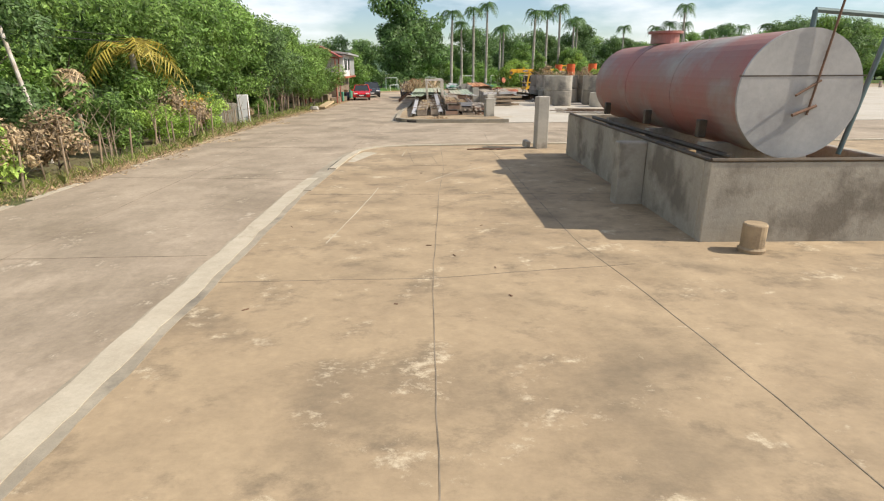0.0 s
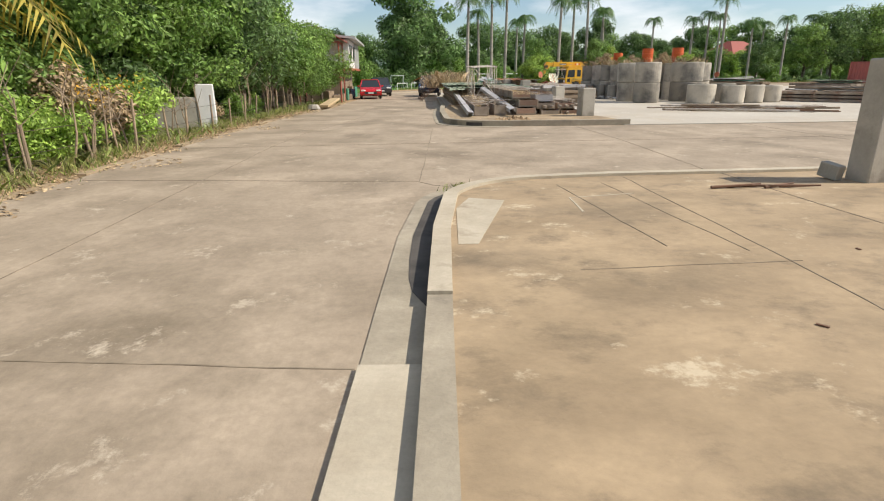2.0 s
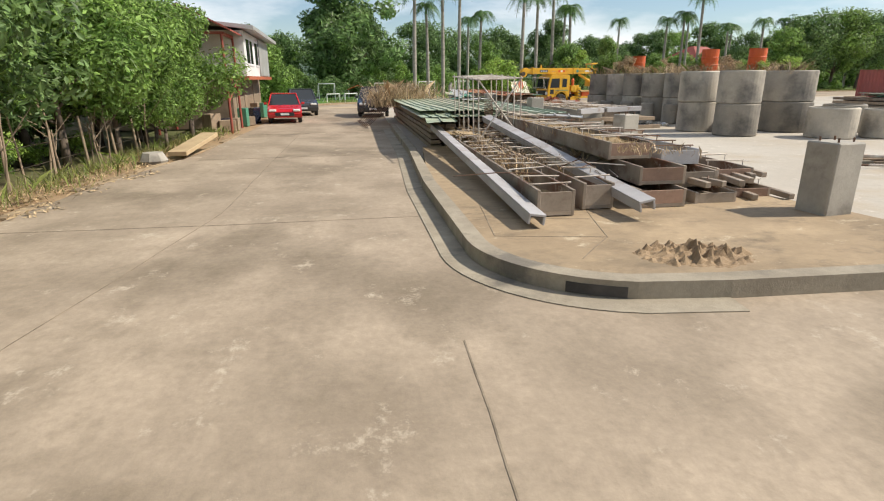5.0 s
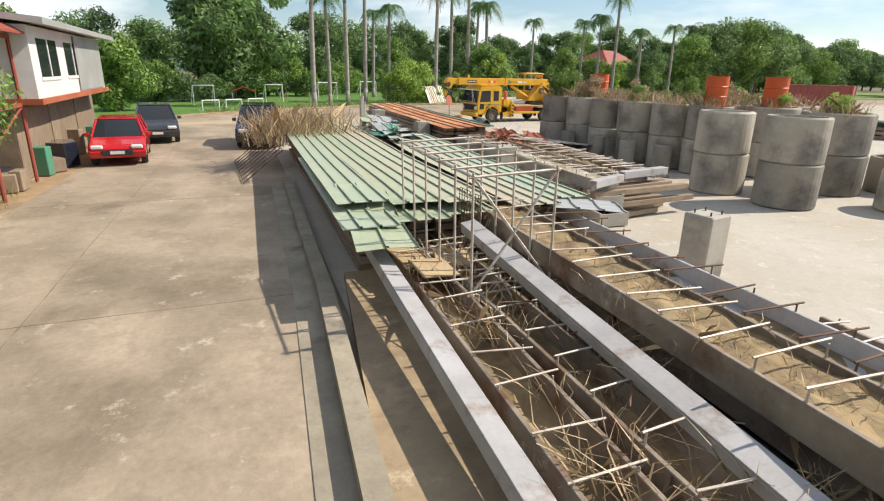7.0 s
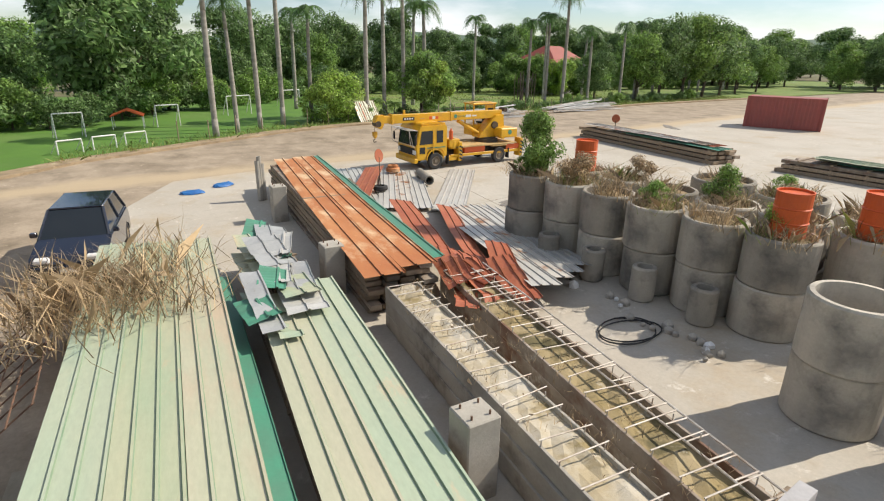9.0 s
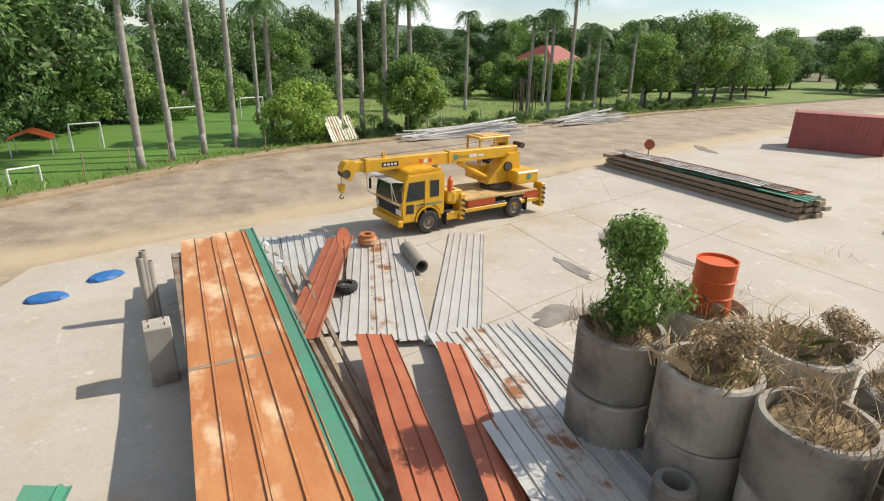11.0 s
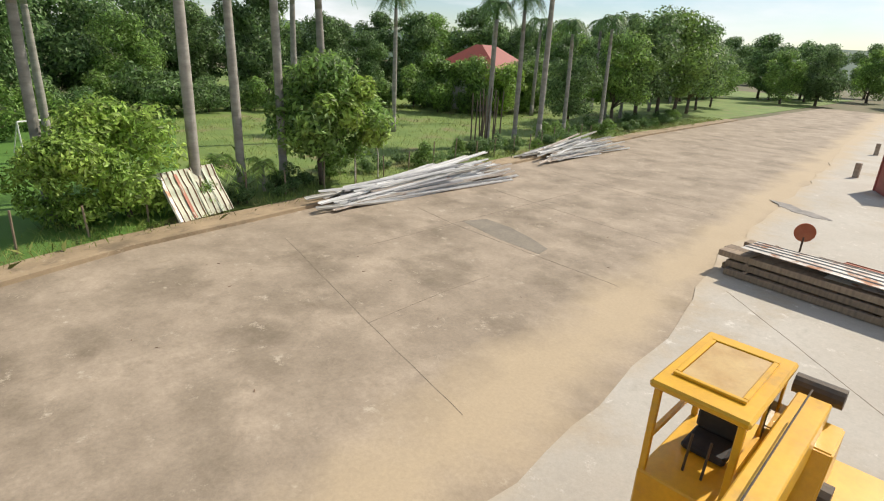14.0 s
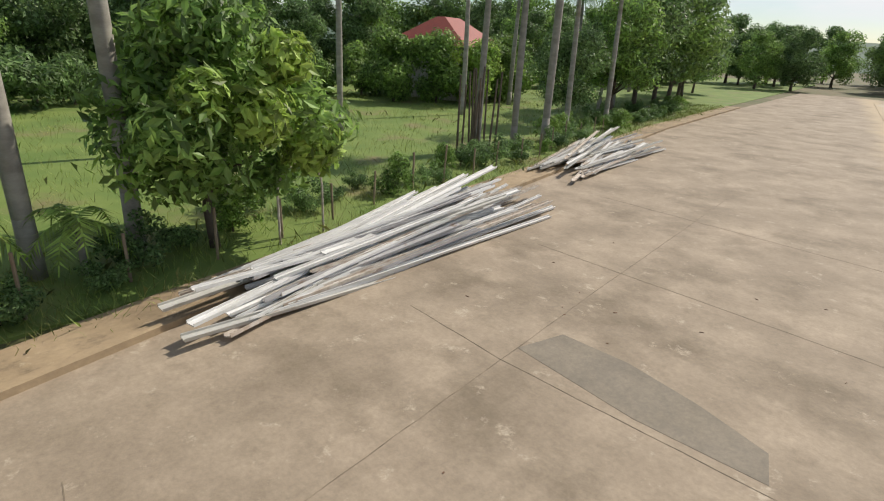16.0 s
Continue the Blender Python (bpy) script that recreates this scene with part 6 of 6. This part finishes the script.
    solid("fence_post", tube((0, 0, -0.1), (rr.uniform(-0.12, 0.12), rr.uniform(-0.12, 0.12), rr.uniform(0.8, 1.25)), 0.035, 0.028, 7), "wood", "crooked grey wooden fence post", "fence post", "roadside fence posts", m=pose(-8.85 + 0.02 * k, y, 0))
for z in (0.4, 0.8):
    solid("fence_wire", tube((-8.85, 5, z), (-8.43, 41, z), 0.006, n=4), "darkmetal", "thin fence wire between the posts", "wire", "fence wires")
solid("utility_pole", tube((-11.0, 13.0, -0.1), (-11.7, 13.0, 4.4), 0.07, 0.06, 10), "bar", "leaning pale utility pole", "pole")
for z in (4.1, 3.85):
    bm = bm_new()
    prev = None
    for i in range(13):
        p = Vector((-11.65, 13.0 - 22 + i * 44 / 12, z - 0.9 * (1 - ((i - 6) / 6) ** 2) * 0.0 + 0.5 * ((i - 6) / 6) ** 2))
        if prev is not None:
            add_tube(bm, prev, p, 0.012, n=4, caps=False)
        prev = p
    solid("overhead_wire", bm, "black", "thin dark overhead wire", "wire", "overhead wires")
wall = thing("old_wall", pose(-9.75, 27.4, 0, 0, 0, 12), "broken pale rendered boundary wall behind the hedge", "wall")
part("panel", box((0, 0, -0.1), (0.62, 0.16, 1.45), 0.03), "white", wall, "whitewashed wall end")
part("panel", box((-2.3, 0.03, -0.1), (-0.003, 0.17, 1.0), 0.03), "concrete", wall)
blades("roadside_grass", [(-8.5 + rr.uniform(-0.5, 0.25) + max(0, y - 28) * 0.07, y, -0.05) for y in [2 + 0.16 * i for i in range(270)]], "grassblade", 14, "ragged dry roadside grass", "grass", (0.12, 0.5), 22, 0.25)
blades("roadside_straw", [(-8.35 + rr.uniform(-0.6, 0.2) + max(0, y - 28) * 0.07, y, -0.05) for y in [2 + 0.25 * i for i in range(170)]], "leafdry", 15, "dry straw along the road's edge", "grass", (0.05, 0.3), 18, 0.3)
for k in range(46):
    y = rr.uniform(7, 40)
    bm = limbs(bm_new(), (0, 0, 0), (rr.uniform(-0.2, 0.2), rr.uniform(-0.2, 0.2), rr.uniform(0.9, 1.8)), 0.025, rr, 4, 0.4)
    solid("sapling_stem", bm, "wood", "bare thin grey stem in the hedge", "stem", "bare hedge stems", m=pose(-9.0 + rr.uniform(-0.6, 0.3) + max(0, y - 28) * 0.06, y, -0.05))

rv = np.random.RandomState(515)
lv = [((-8.25 + 0.05 * max(0, y - 28) + rv.normal(scale=0.45), y, 0.02), (0.5, 0.6, 0.03)) for y in np.arange(1.0, 42.0, 0.45)]
litter = new("leaf_litter", leaf_mesh("leaf_litter", lv, 5200, 0.05, "leafdry", 516, 3.0))
tagged(litter, "brown dry leaf litter on the sandy verge", "leaf litter", "", "stuff")
bloom = new("flowers", leaf_mesh("flowers", [((-9.6, 20.4 + 0.5 * i, 1.25 + 0.2 * math.sin(i * 2.1)), (0.5, 0.5, 0.35)) for i in range(5)], 260, 0.045, "yellow", 517))
tagged(bloom, "small yellow flowers on the roadside hedge", "flowers", "", "stuff")
blades("drain_weed", [(-1.25 + 0.1 * k, 14.85 + 0.06 * k, 0.0) for k in range(5)], "grassblade", 41, "small green weed tuft by the drain", "weeds", (0.04, 0.14), 40, 0.12)

for k, (x, y) in enumerate(tops):
    if k % 2 == 0 or k in (5, 7):
        plant("ring_plant", KIND["bush"][(0, 3, 1)[k % 3]], pose(x + rr.uniform(-0.3, 0.3), y + rr.uniform(-0.3, 0.3), 2.2, 0, 0, rr.uniform(0, 360)) @ Matrix.Scale(rr.uniform(0.25, 0.48), 4), "leafy green plant growing on the culvert rings", "plant", "plants on the rings")
plant("ring_plant", KIND["small"][1], pose(11.9, 50.7, 2.15, 0, 0, 50) @ Matrix.Diagonal((0.42, 0.4, 0.52, 1)), "tall leafy green plant growing on the culvert rings", "plant", "plants on the rings")

# ---- north side ----
PALMS = [(4.4, 78.0), (6.0, 79.8), (7.8, 81.2), (9.9, 83.3), (12.6, 85.0), (17.2, 83.9), (19.6, 86.0), (21.7, 86.5), (24.2, 87.2), (38.5, 90.9), (40.6, 90.3), (42.7, 89.9), (48.5, 92.4), (54.0, 92.8), (61, 97.5), (66, 99), (13.5, 96), (27, 97), (36, 99), (48, 101), (57, 104), (70, 106), (78, 103), (86, 108), (95, 110)]
for k, (x, y) in enumerate(PALMS):
    plant("royal_palm", KIND["palm"][k % 4], pose(x, y, -0.05, 0, 0, rr.uniform(0, 360)) @ Matrix.Scale(rr.uniform(0.9, 1.12), 4), "tall royal palm with a pale smooth trunk", "palm", "row of royal palms")
plant("mango_tree", KIND["mango"][0], pose(23.2, 85.6, -0.05, 0, 0, 120), "rounded mango tree with dense green leaves", "tree")
mango = [ob for ob in scene.objects if ob.name == "mango_tree"][0]
fresh = new("fresh_leaves", leaf_mesh("fresh_leaves", [((1.9, -1.5, 2.6), (0.75, 0.7, 0.65)), ((0.3, -2.3, 3.6), (0.6, 0.6, 0.7)), ((2.4, -0.4, 3.3), (0.55, 0.6, 0.6)), ((0.9, -2.2, 4.6), (0.6, 0.55, 0.5)), ((-0.8, -2.1, 3.9), (0.5, 0.5, 0.5)), ((2.2, 0.8, 4.1), (0.5, 0.5, 0.5))], 2600, 0.15, "leafbright", 77))
fresh.parent = mango
fresh.matrix_basis = pose(0, 0, 0, 0, 0, -120)
tagged(fresh, "bright yellow-green clumps of young leaves")
for x, y, k, sc in ((51.5, 107.5, 1, 1.5), (54.5, 106.0, 0, 1.35), (57.5, 106.5, 1, 1.4), (48.5, 109.5, 1, 1.5), (60.5, 107.0, 1, 1.5)):
    plant("field_tree", KIND["small"][k], pose(x, y, -0.05, 0, 0, 37 * x) @ Matrix.Scale(sc, 4), "rounded green tree at the field's edge", "tree", "trees before the red roof")
rs = random.Random(404)
for k in range(12):
    x, y = 36.2 + rs.uniform(0, 3.2), 90.6 + rs.uniform(-1.2, 1.0)
    solid("slender_trunk", tube((0, 0, -0.1), (rs.uniform(-0.15, 0.15), rs.uniform(-0.15, 0.15), rs.uniform(2.6, 4.4)), 0.055, 0.04, 7), "trunk", "slender dark bare palm stem on the verge", "palm stem", "grove of slender stems", m=pose(x, y, -0.02))
plant("bush_tree", KIND["small"][0], pose(14.9, 84.2, -0.05, 0, 0, 30) @ Matrix.Scale(1.1, 4), "bright green bushy small tree by the kerb", "tree")
plant("bush_tree", KIND["small"][0], pose(13.2, 83.6, -0.05, 0, 0, 130) @ Matrix.Scale(0.85, 4), "bright green bushy small tree by the kerb", "tree")
plant("bush_tree", KIND["small"][1], pose(-9.5, 74.0, -0.05, 0, 0, 200) @ Matrix.Scale(1.35, 4), "rounded bright green tree by the sports field", "tree")
plant("young_palm", KIND["youngpalm"][0], pose(18.2, 84.8, -0.05, 0, 0, 0), "young palm with bright green fronds", "palm")
plant("young_palm", KIND["youngpalm"][0], pose(20.4, 85.6, -0.05, 0, 0, 70) @ Matrix.Scale(0.8, 4), "young palm with bright green fronds", "palm")
for x, y, s, k in ((51, 94.0, 0.8, 1), (59.5, 95.5, 1.1, 0), (64.5, 96.2, 1.4, 1), (70, 97, 1.45, 0), (75.5, 98.2, 1.45, 1), (81, 99.5, 1.3, 0), (88, 102, 1.1, 1), (96, 104, 1.0, 0)):
    plant("verge_tree", KIND["broad"][k], pose(x, y, -0.05, 0, 0, rr.uniform(0, 360)) @ Matrix.Scale(s, 4), "large dark green tree beside the road", "tree", "trees along the far road")
# belt of trees behind the field
for k in range(46):
    x = -52 + k * 3.9 + rr.uniform(-1.5, 1.5)
    y = (84 if x < -8 else 84 + (x + 8) * 1.05 if x < 22 else 118) + rr.uniform(3, 14)
    plant("background_tree", KIND["tall"][rr.choice((0, 1, 1, 2))], pose(x, y, -0.1, 0, 0, rr.uniform(0, 360)) @ Matrix.Scale(rr.uniform(0.58, 0.98) * (0.75 if x < -6 else 1.0), 4), "tall dark green tree in the belt behind the field", "tree", "tree belt")
for k in range(40):
    x = -70 + k * 7.2 + rr.uniform(-2, 2)
    y = (108 if x < 0 else 135) + rr.uniform(0, 24)
    plant("background_tree", KIND["tall"][rr.choice((0, 1, 2))], pose(x, y, -0.1, 0, 0, rr.uniform(0, 360)) @ Matrix.Scale(rr.uniform(0.7, 1.05) * (0.75 if x < -4 else 1.0), 4), "tall tree in the distant belt", "tree", "tree belt")
for k in range(80):
    x, y = 92 + k * 2.0 + rr.uniform(-3, 3), 104 + rr.uniform(0, 55) - k * 1.3
    plant("background_tree", KIND["tall"][rr.choice((0, 1, 2))], pose(x, y, -0.1, 0, 0, rr.uniform(0, 360)) @ Matrix.Scale(rr.uniform(0.7, 1.0), 4), "distant tree beyond the yard", "tree", "tree belt")
for k in range(16):
    x, y = -30 - rr.uniform(0, 10), 20 + k * 4
    plant("background_tree", KIND["tall"][rr.choice((0, 1))], pose(x, y, -0.1, 0, 0, rr.uniform(0, 360)) @ Matrix.Scale(rr.uniform(0.75, 1.0), 4), "tall tree behind the roadside houses", "tree", "tree belt")
plant("feature_tree", KIND["tall"][0], pose(-1.5, 93.0, -0.1, 0, 0, 60) @ Matrix.Scale(1.4, 4), "tall spreading dark tree over the field", "tree")
# understory
for k in range(60):
    x = -35 + k * 2.2
    y = (82 if x < -8 else 82 + (x + 8) * 1.08 if x < 20 else 113) + rr.uniform(0, 4)
    plant("understory_bush", KIND["bush"][rr.choice((1, 2))], pose(x, y, -0.1, 0, 0, rr.uniform(0, 360)) @ Matrix.Scale(rr.uniform(1.4, 2.6), 4), "dark shrub under the tree belt", "bush", "understory shrubs")
for k in range(46):
    x = 14 + k * 1.25 + rr.uniform(-0.4, 0.4)
    y = np.interp(x, [p[0] for p in ROAD_NORTH], [p[1] for p in ROAD_NORTH]) + rr.uniform(2.2, 5.0)
    plant("verge_bush", KIND["bush"][rr.choice((1, 2, 2))], pose(x, y, -0.05, 0, 0, rr.uniform(0, 360)) @ Matrix.Scale(rr.uniform(0.35, 0.85), 4), "low green weed bush on the verge", "bush", "verge bushes")
vx = [p[0] for p in ROAD_NORTH]
vy = [p[1] for p in ROAD_NORTH]
blades("verge_grass", [(x, float(np.interp(x, vx, vy)) + 1.2 + rr.random() ** 2 * 3.5, 0.0) for x in [rr.uniform(-4, 78) for _ in range(900)]], "grassblade", 16, "tall ragged grass on the far verge", "grass", (0.12, 0.5), 16, 0.3)
blades("field_grass", [(x, float(np.interp(x, vx, vy)) + 4 + rr.random() * 24, 0.0) for x in [rr.uniform(16, 72) for _ in range(1500)]], "grassblade", 18, "rough tufts of grass in the field", "grass", (0.15, 0.45), 12, 0.5)
for k in range(26):
    x = 2 + k * 1.9
    y = float(np.interp(x, vx, vy)) + 2.3 + rr.uniform(-0.2, 0.2)
    solid("fence_post", tube((0, 0, -0.1), (rr.uniform(-0.06, 0.06), rr.uniform(-0.06, 0.06), rr.uniform(1.0, 1.5)), 0.035, n=7), "wood", "thin grey fence post on the verge", "fence post", "verge fence posts", m=pose(x, y, 0))


def heap(cx, cy, turn, n, length, seed, width, label):
    """A heap of pale ceiling battens and light steel sections thrown on one another."""
    rnd = random.Random(seed)
    for k in range(n):
        L = length * rnd.uniform(0.45, 1.0)
        u = rnd.uniform(-1, 1)
        z = 0.05 + 0.62 * (1 - abs(u)) * rnd.random() ** 0.6
        w = rnd.uniform(0.07, 0.2)
        bm = bm_new()
        add_box(bm, (0, -w / 2, 0), (L, w / 2, 0.02))
        add_box(bm, (0, -w / 2, 0.021), (L, -w / 2 + 0.015, 0.07))
        add_box(bm, (0, w / 2 - 0.015, 0.021), (L, w / 2, 0.07))
        off = rnd.uniform(-0.5, 0.5) * length * 0.45 - L / 2
        a = radians(turn)
        x = cx + math.cos(a) * off - math.sin(a) * u * width
        y = cy + math.sin(a) * off + math.cos(a) * u * width
        solid("metal_batten", bm, rnd.choice(("white", "white", "zinc", "bar", "greybeam")), label, "batten", "heap of pale battens", m=pose(x, y, z + 0.05, rnd.uniform(-15, 15), rnd.uniform(-3.5, 3.5), turn + rnd.uniform(-9, 9)))

heap(27.0, 83.2, 11, 120, 10.0, 61, 1.05, "long pale metal batten in a heap on the verge")
heap(42.3, 86.5, 13, 85, 9.0, 62, 1.3, "pale metal batten in the second heap on the verge")
lean = thing("leaning_panel", pose(16.1, 82.3, 0.08, 0, 0, 24), "rusty striped corrugated panel leaning by the kerb", "panel")
part("sheet", ribbed_sheet(2.4, 1.9, 0.24, 0.04, 0.006, 0, 0.02, 5), ["greenbeige", "rust_rib"], lean, m=pose(0, 0, 0, 58, 0, 0))
for k in range(4):
    part("strip", box((0.04 + 0.6 * k, 0.02, 0.045), (0.16 + 0.6 * k, 1.7 + 0.05 * k, 0.05)), ("zincrust", "redsheet", "green", "greenblue")[k], lean, m=pose(0, 0, 0, 58, 0, 0))
part("prop", tube((1.2, 1.0, 1.55), (1.2, 1.7, -0.05), 0.03, n=6), "wood", lean)
arch = thing("steel_arch", pose(25.2, 84.9, 0.0, 0, 0, 8), "thin rusty steel arch frame among the weeds", "arch")
bm = bm_new()
for i in range(12):
    a0, a1 = radians(180 * i / 12), radians(180 * (i + 1) / 12)
    add_tube(bm, (0.7 * math.cos(a0), 0, 1.3 + 0.7 * math.sin(a0)), (0.7 * math.cos(a1), 0, 1.3 + 0.7 * math.sin(a1)), 0.03, n=6)
part("hoop", bm, "bar", arch)
for s in (-0.7, 0.7):
    part("leg", tube((s, 0, -0.1), (s, 0, 1.3), 0.03, n=6), "bar", arch)


def goal(x, y, turn, w, h, label):
    ob = thing("goal_frame", pose(x, y, 0.02, 0, 0, turn), label, "goal", "goal frames")
    for s in (-w / 2, w / 2):
        part("post", tube((s, 0, -0.05), (s, 0, h), 0.045, n=8), "white", ob)
        part("stay", tube((s, 0, h), (s, 0.9, 0), 0.03, n=6), "white", ob)
    part("crossbar", tube((-w / 2, 0, h), (w / 2, 0, h), 0.045, n=8), "white", ob)

for x, y, t_, w, h in ((-3.6, 73.8, 30, 1.3, 0.75), (-2.0, 75.0, 30, 1.3, 0.75), (-0.4, 76.2, 30, 1.3, 0.75), (-4.4, 80.5, 20, 1.7, 1.6), (1.5, 85.0, 20, 1.7, 1.6), (7.5, 92, 25, 2.4, 1.7), (13.5, 99, 25, 2.4, 1.7)):
    goal(x, y, t_, w, h, "white painted metal goal frame on the field")
tent = thing("red_canopy", pose(-1.2, 84.6, 0.0), "small red canopy at the edge of the field", "canopy")
part("cover", extrude_profile([(-1.1, 1.0), (0, 1.45), (1.1, 1.0), (1.1, 0.94), (0, 1.38), (-1.1, 0.94)], -0.9, 0.9), "orange", tent)
for sx in (-1, 1):
    for sy in (-0.8, 0.8):
        part("leg", tube((sx, sy, -0.05), (sx, sy, 1.0), 0.03, n=6), "white", tent)
rh = thing("far_house", pose(57, 112, 0.6, 0, 0, 20) @ Matrix.Scale(0.8, 4), "distant house with a red hipped roof among trees", "house")
part("wall", box((-5, -4, -2.2), (5, 4, 5.0)), "housewall", rh)
bm = box((-6, -5, 5.0), (6, 5, 8.0))
for v in bm.verts:
    if v.co.z > 6:
        v.co.x *= 0.35
        v.co.y *= 0.1
part("roof", bm, "roofred", rh)
for k in range(3):
    part("window", box((-3.6 + 2.8 * k, -4.03, 2.6), (-2.2 + 2.8 * k, -4.0, 4.0)), "glass", rh)

# ---- east yard: stacks, container, posts ----
def sheet_stack(x, y, turn, l, w, h, seed, label, mats):
    rnd = random.Random(seed)
    m = pose(x, y, 0.05, 0, 0, turn)
    for i in range(3):
        for k in range(4):
            z = 0.0 + i * h / 3
            solid("timber", box((0, 0, 0), (w / 4.6, l - rnd.uniform(0, 0.6), h / 3 - 0.06), 0.01), "wood" if rnd.random() < 0.6 else "beam", "long dark timber in the yard stack", "timber", "timbers in the yard stacks", m=m @ pose(w * k / 4 + rnd.uniform(0, 0.05), rnd.uniform(0, 0.4), z, 0, 0, rnd.uniform(-0.5, 0.5)))
        for j in range(4):
            solid("bearer", box((0, 0, 0), (w, 0.1, 0.058)), "wood", "short bearer between the timbers", "timber", "timbers in the yard stacks", m=m @ pose(0, 0.6 + (l - 1.4) * j / 3, (i + 1) * h / 3 - 0.059))
    for k in range(5):
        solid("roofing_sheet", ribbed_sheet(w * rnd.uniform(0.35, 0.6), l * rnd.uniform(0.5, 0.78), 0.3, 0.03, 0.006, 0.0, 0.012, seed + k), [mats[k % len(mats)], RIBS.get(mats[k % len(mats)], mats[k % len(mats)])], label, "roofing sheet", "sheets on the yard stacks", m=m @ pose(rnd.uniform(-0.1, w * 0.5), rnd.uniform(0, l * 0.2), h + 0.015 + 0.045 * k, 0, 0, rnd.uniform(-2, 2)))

sheet_stack(28.6, 57.4, -1, 12.0, 2.0, 0.75, 81, "rusty and green roofing sheet on the timber stack", ("zincrust", "deepgreen", "redsheet", "beam"))
sheet_stack(31.5, 49.0, 10, 6.0, 2.0, 0.7, 82, "dark green roofing sheet on the second timber stack", ("deepgreen", "green", "zinc2"))
sheet_stack(24.0, 33.0, 40, 9.0, 2.0, 0.6, 83, "weathered sheet on a low timber stack", ("zinc2", "beam", "wood"))
dm = thing("round_marker", pose(30.9, 68.0, 0.05), "rusty round plate on a short pole", "marker")
part("pole", tube((0, 0, 0), (0, 0, 1.2), 0.03), "darkmetal", dm)
part("plate", lathe([(0.3, -0.015), (0.3, 0.015)], 22), "redsheet", dm, m=pose(0, 0, 1.35, 90, 0, -62))
cont = thing("shipping_container", pose(47.0, 69.5, 0.05, 0, 0, -60.3), "oxide red steel shipping container on the yard", "container")
bm = bm_new()
CL, CW, CH = 5.6, 2.4, 2.5
n = 40
for y0, sgn in ((0, -1), (CW, 1)):
    row = []
    for i in range(n * 2 + 1):
        x = CL * i / (n * 2)
        d = 0.03 if (i // 2) % 2 else 0
        row.append((bm.verts.new((x, y0 + sgn * -d, 0)), bm.verts.new((x, y0 + sgn * -d, CH))))
    for a, b in zip(row, row[1:]):
        bm.faces.new((a[0], b[0], b[1], a[1]))
part("corrugated_wall", bm, "container", cont)
part("roof", box((-0.02, -0.02, CH), (CL + 0.02, CW + 0.02, CH + 0.06)), "container", cont)
part("end_wall", box((-0.03, 0, 0), (0.03, CW, CH)), "container", cont)
part("door", box((CL - 0.03, 0, 0), (CL + 0.03, CW, CH)), "container", cont)
for x in (0, CL):
    for y in (0, CW):
        part("corner_post", box((x - 0.08, y - 0.08, -0.02), (x + 0.08, y + 0.08, CH + 0.07)), "container", cont)
for k in range(2):
    square_post(52.5 + 13 * k, 72.6 + 2.4 * k, 0.03, 0.9, 0.3, 10 * k, "short dark steel post at the yard's edge", "beam", "yard posts")
blades("yard_weeds", [(rr.uniform(18, 34), rr.uniform(40, 56), 0.04) for _ in range(16)], "leafdry", 23, "dry weeds scattered on the yard", "weeds", (0.1, 0.35), 30, 0.35)
hill = bm_new()
prevr = None
for i in range(61):
    a = radians(-20 + i * 2.6)
    c, s = math.cos(a), math.sin(a)
    h = 17 + 7 * noise.noise(Vector((i * 0.13, 3, 0))) + 2.5 * noise.noise(Vector((i * 0.7, 5, 0)))
    row = [hill.verts.new((20 + 330 * c, 60 + 330 * s, -1)), hill.verts.new((20 + 380 * c, 60 + 380 * s, h)), hill.verts.new((20 + 480 * c, 60 + 480 * s, -1))]
    if prevr:
        for j in range(2):
            hill.faces.new((prevr[j], prevr[j + 1], row[j + 1], row[j]))
    prevr = row
tagged(part("backdrop", hill, "hill", smooth=True), "distant wooded hills", "hill", "", "structure")
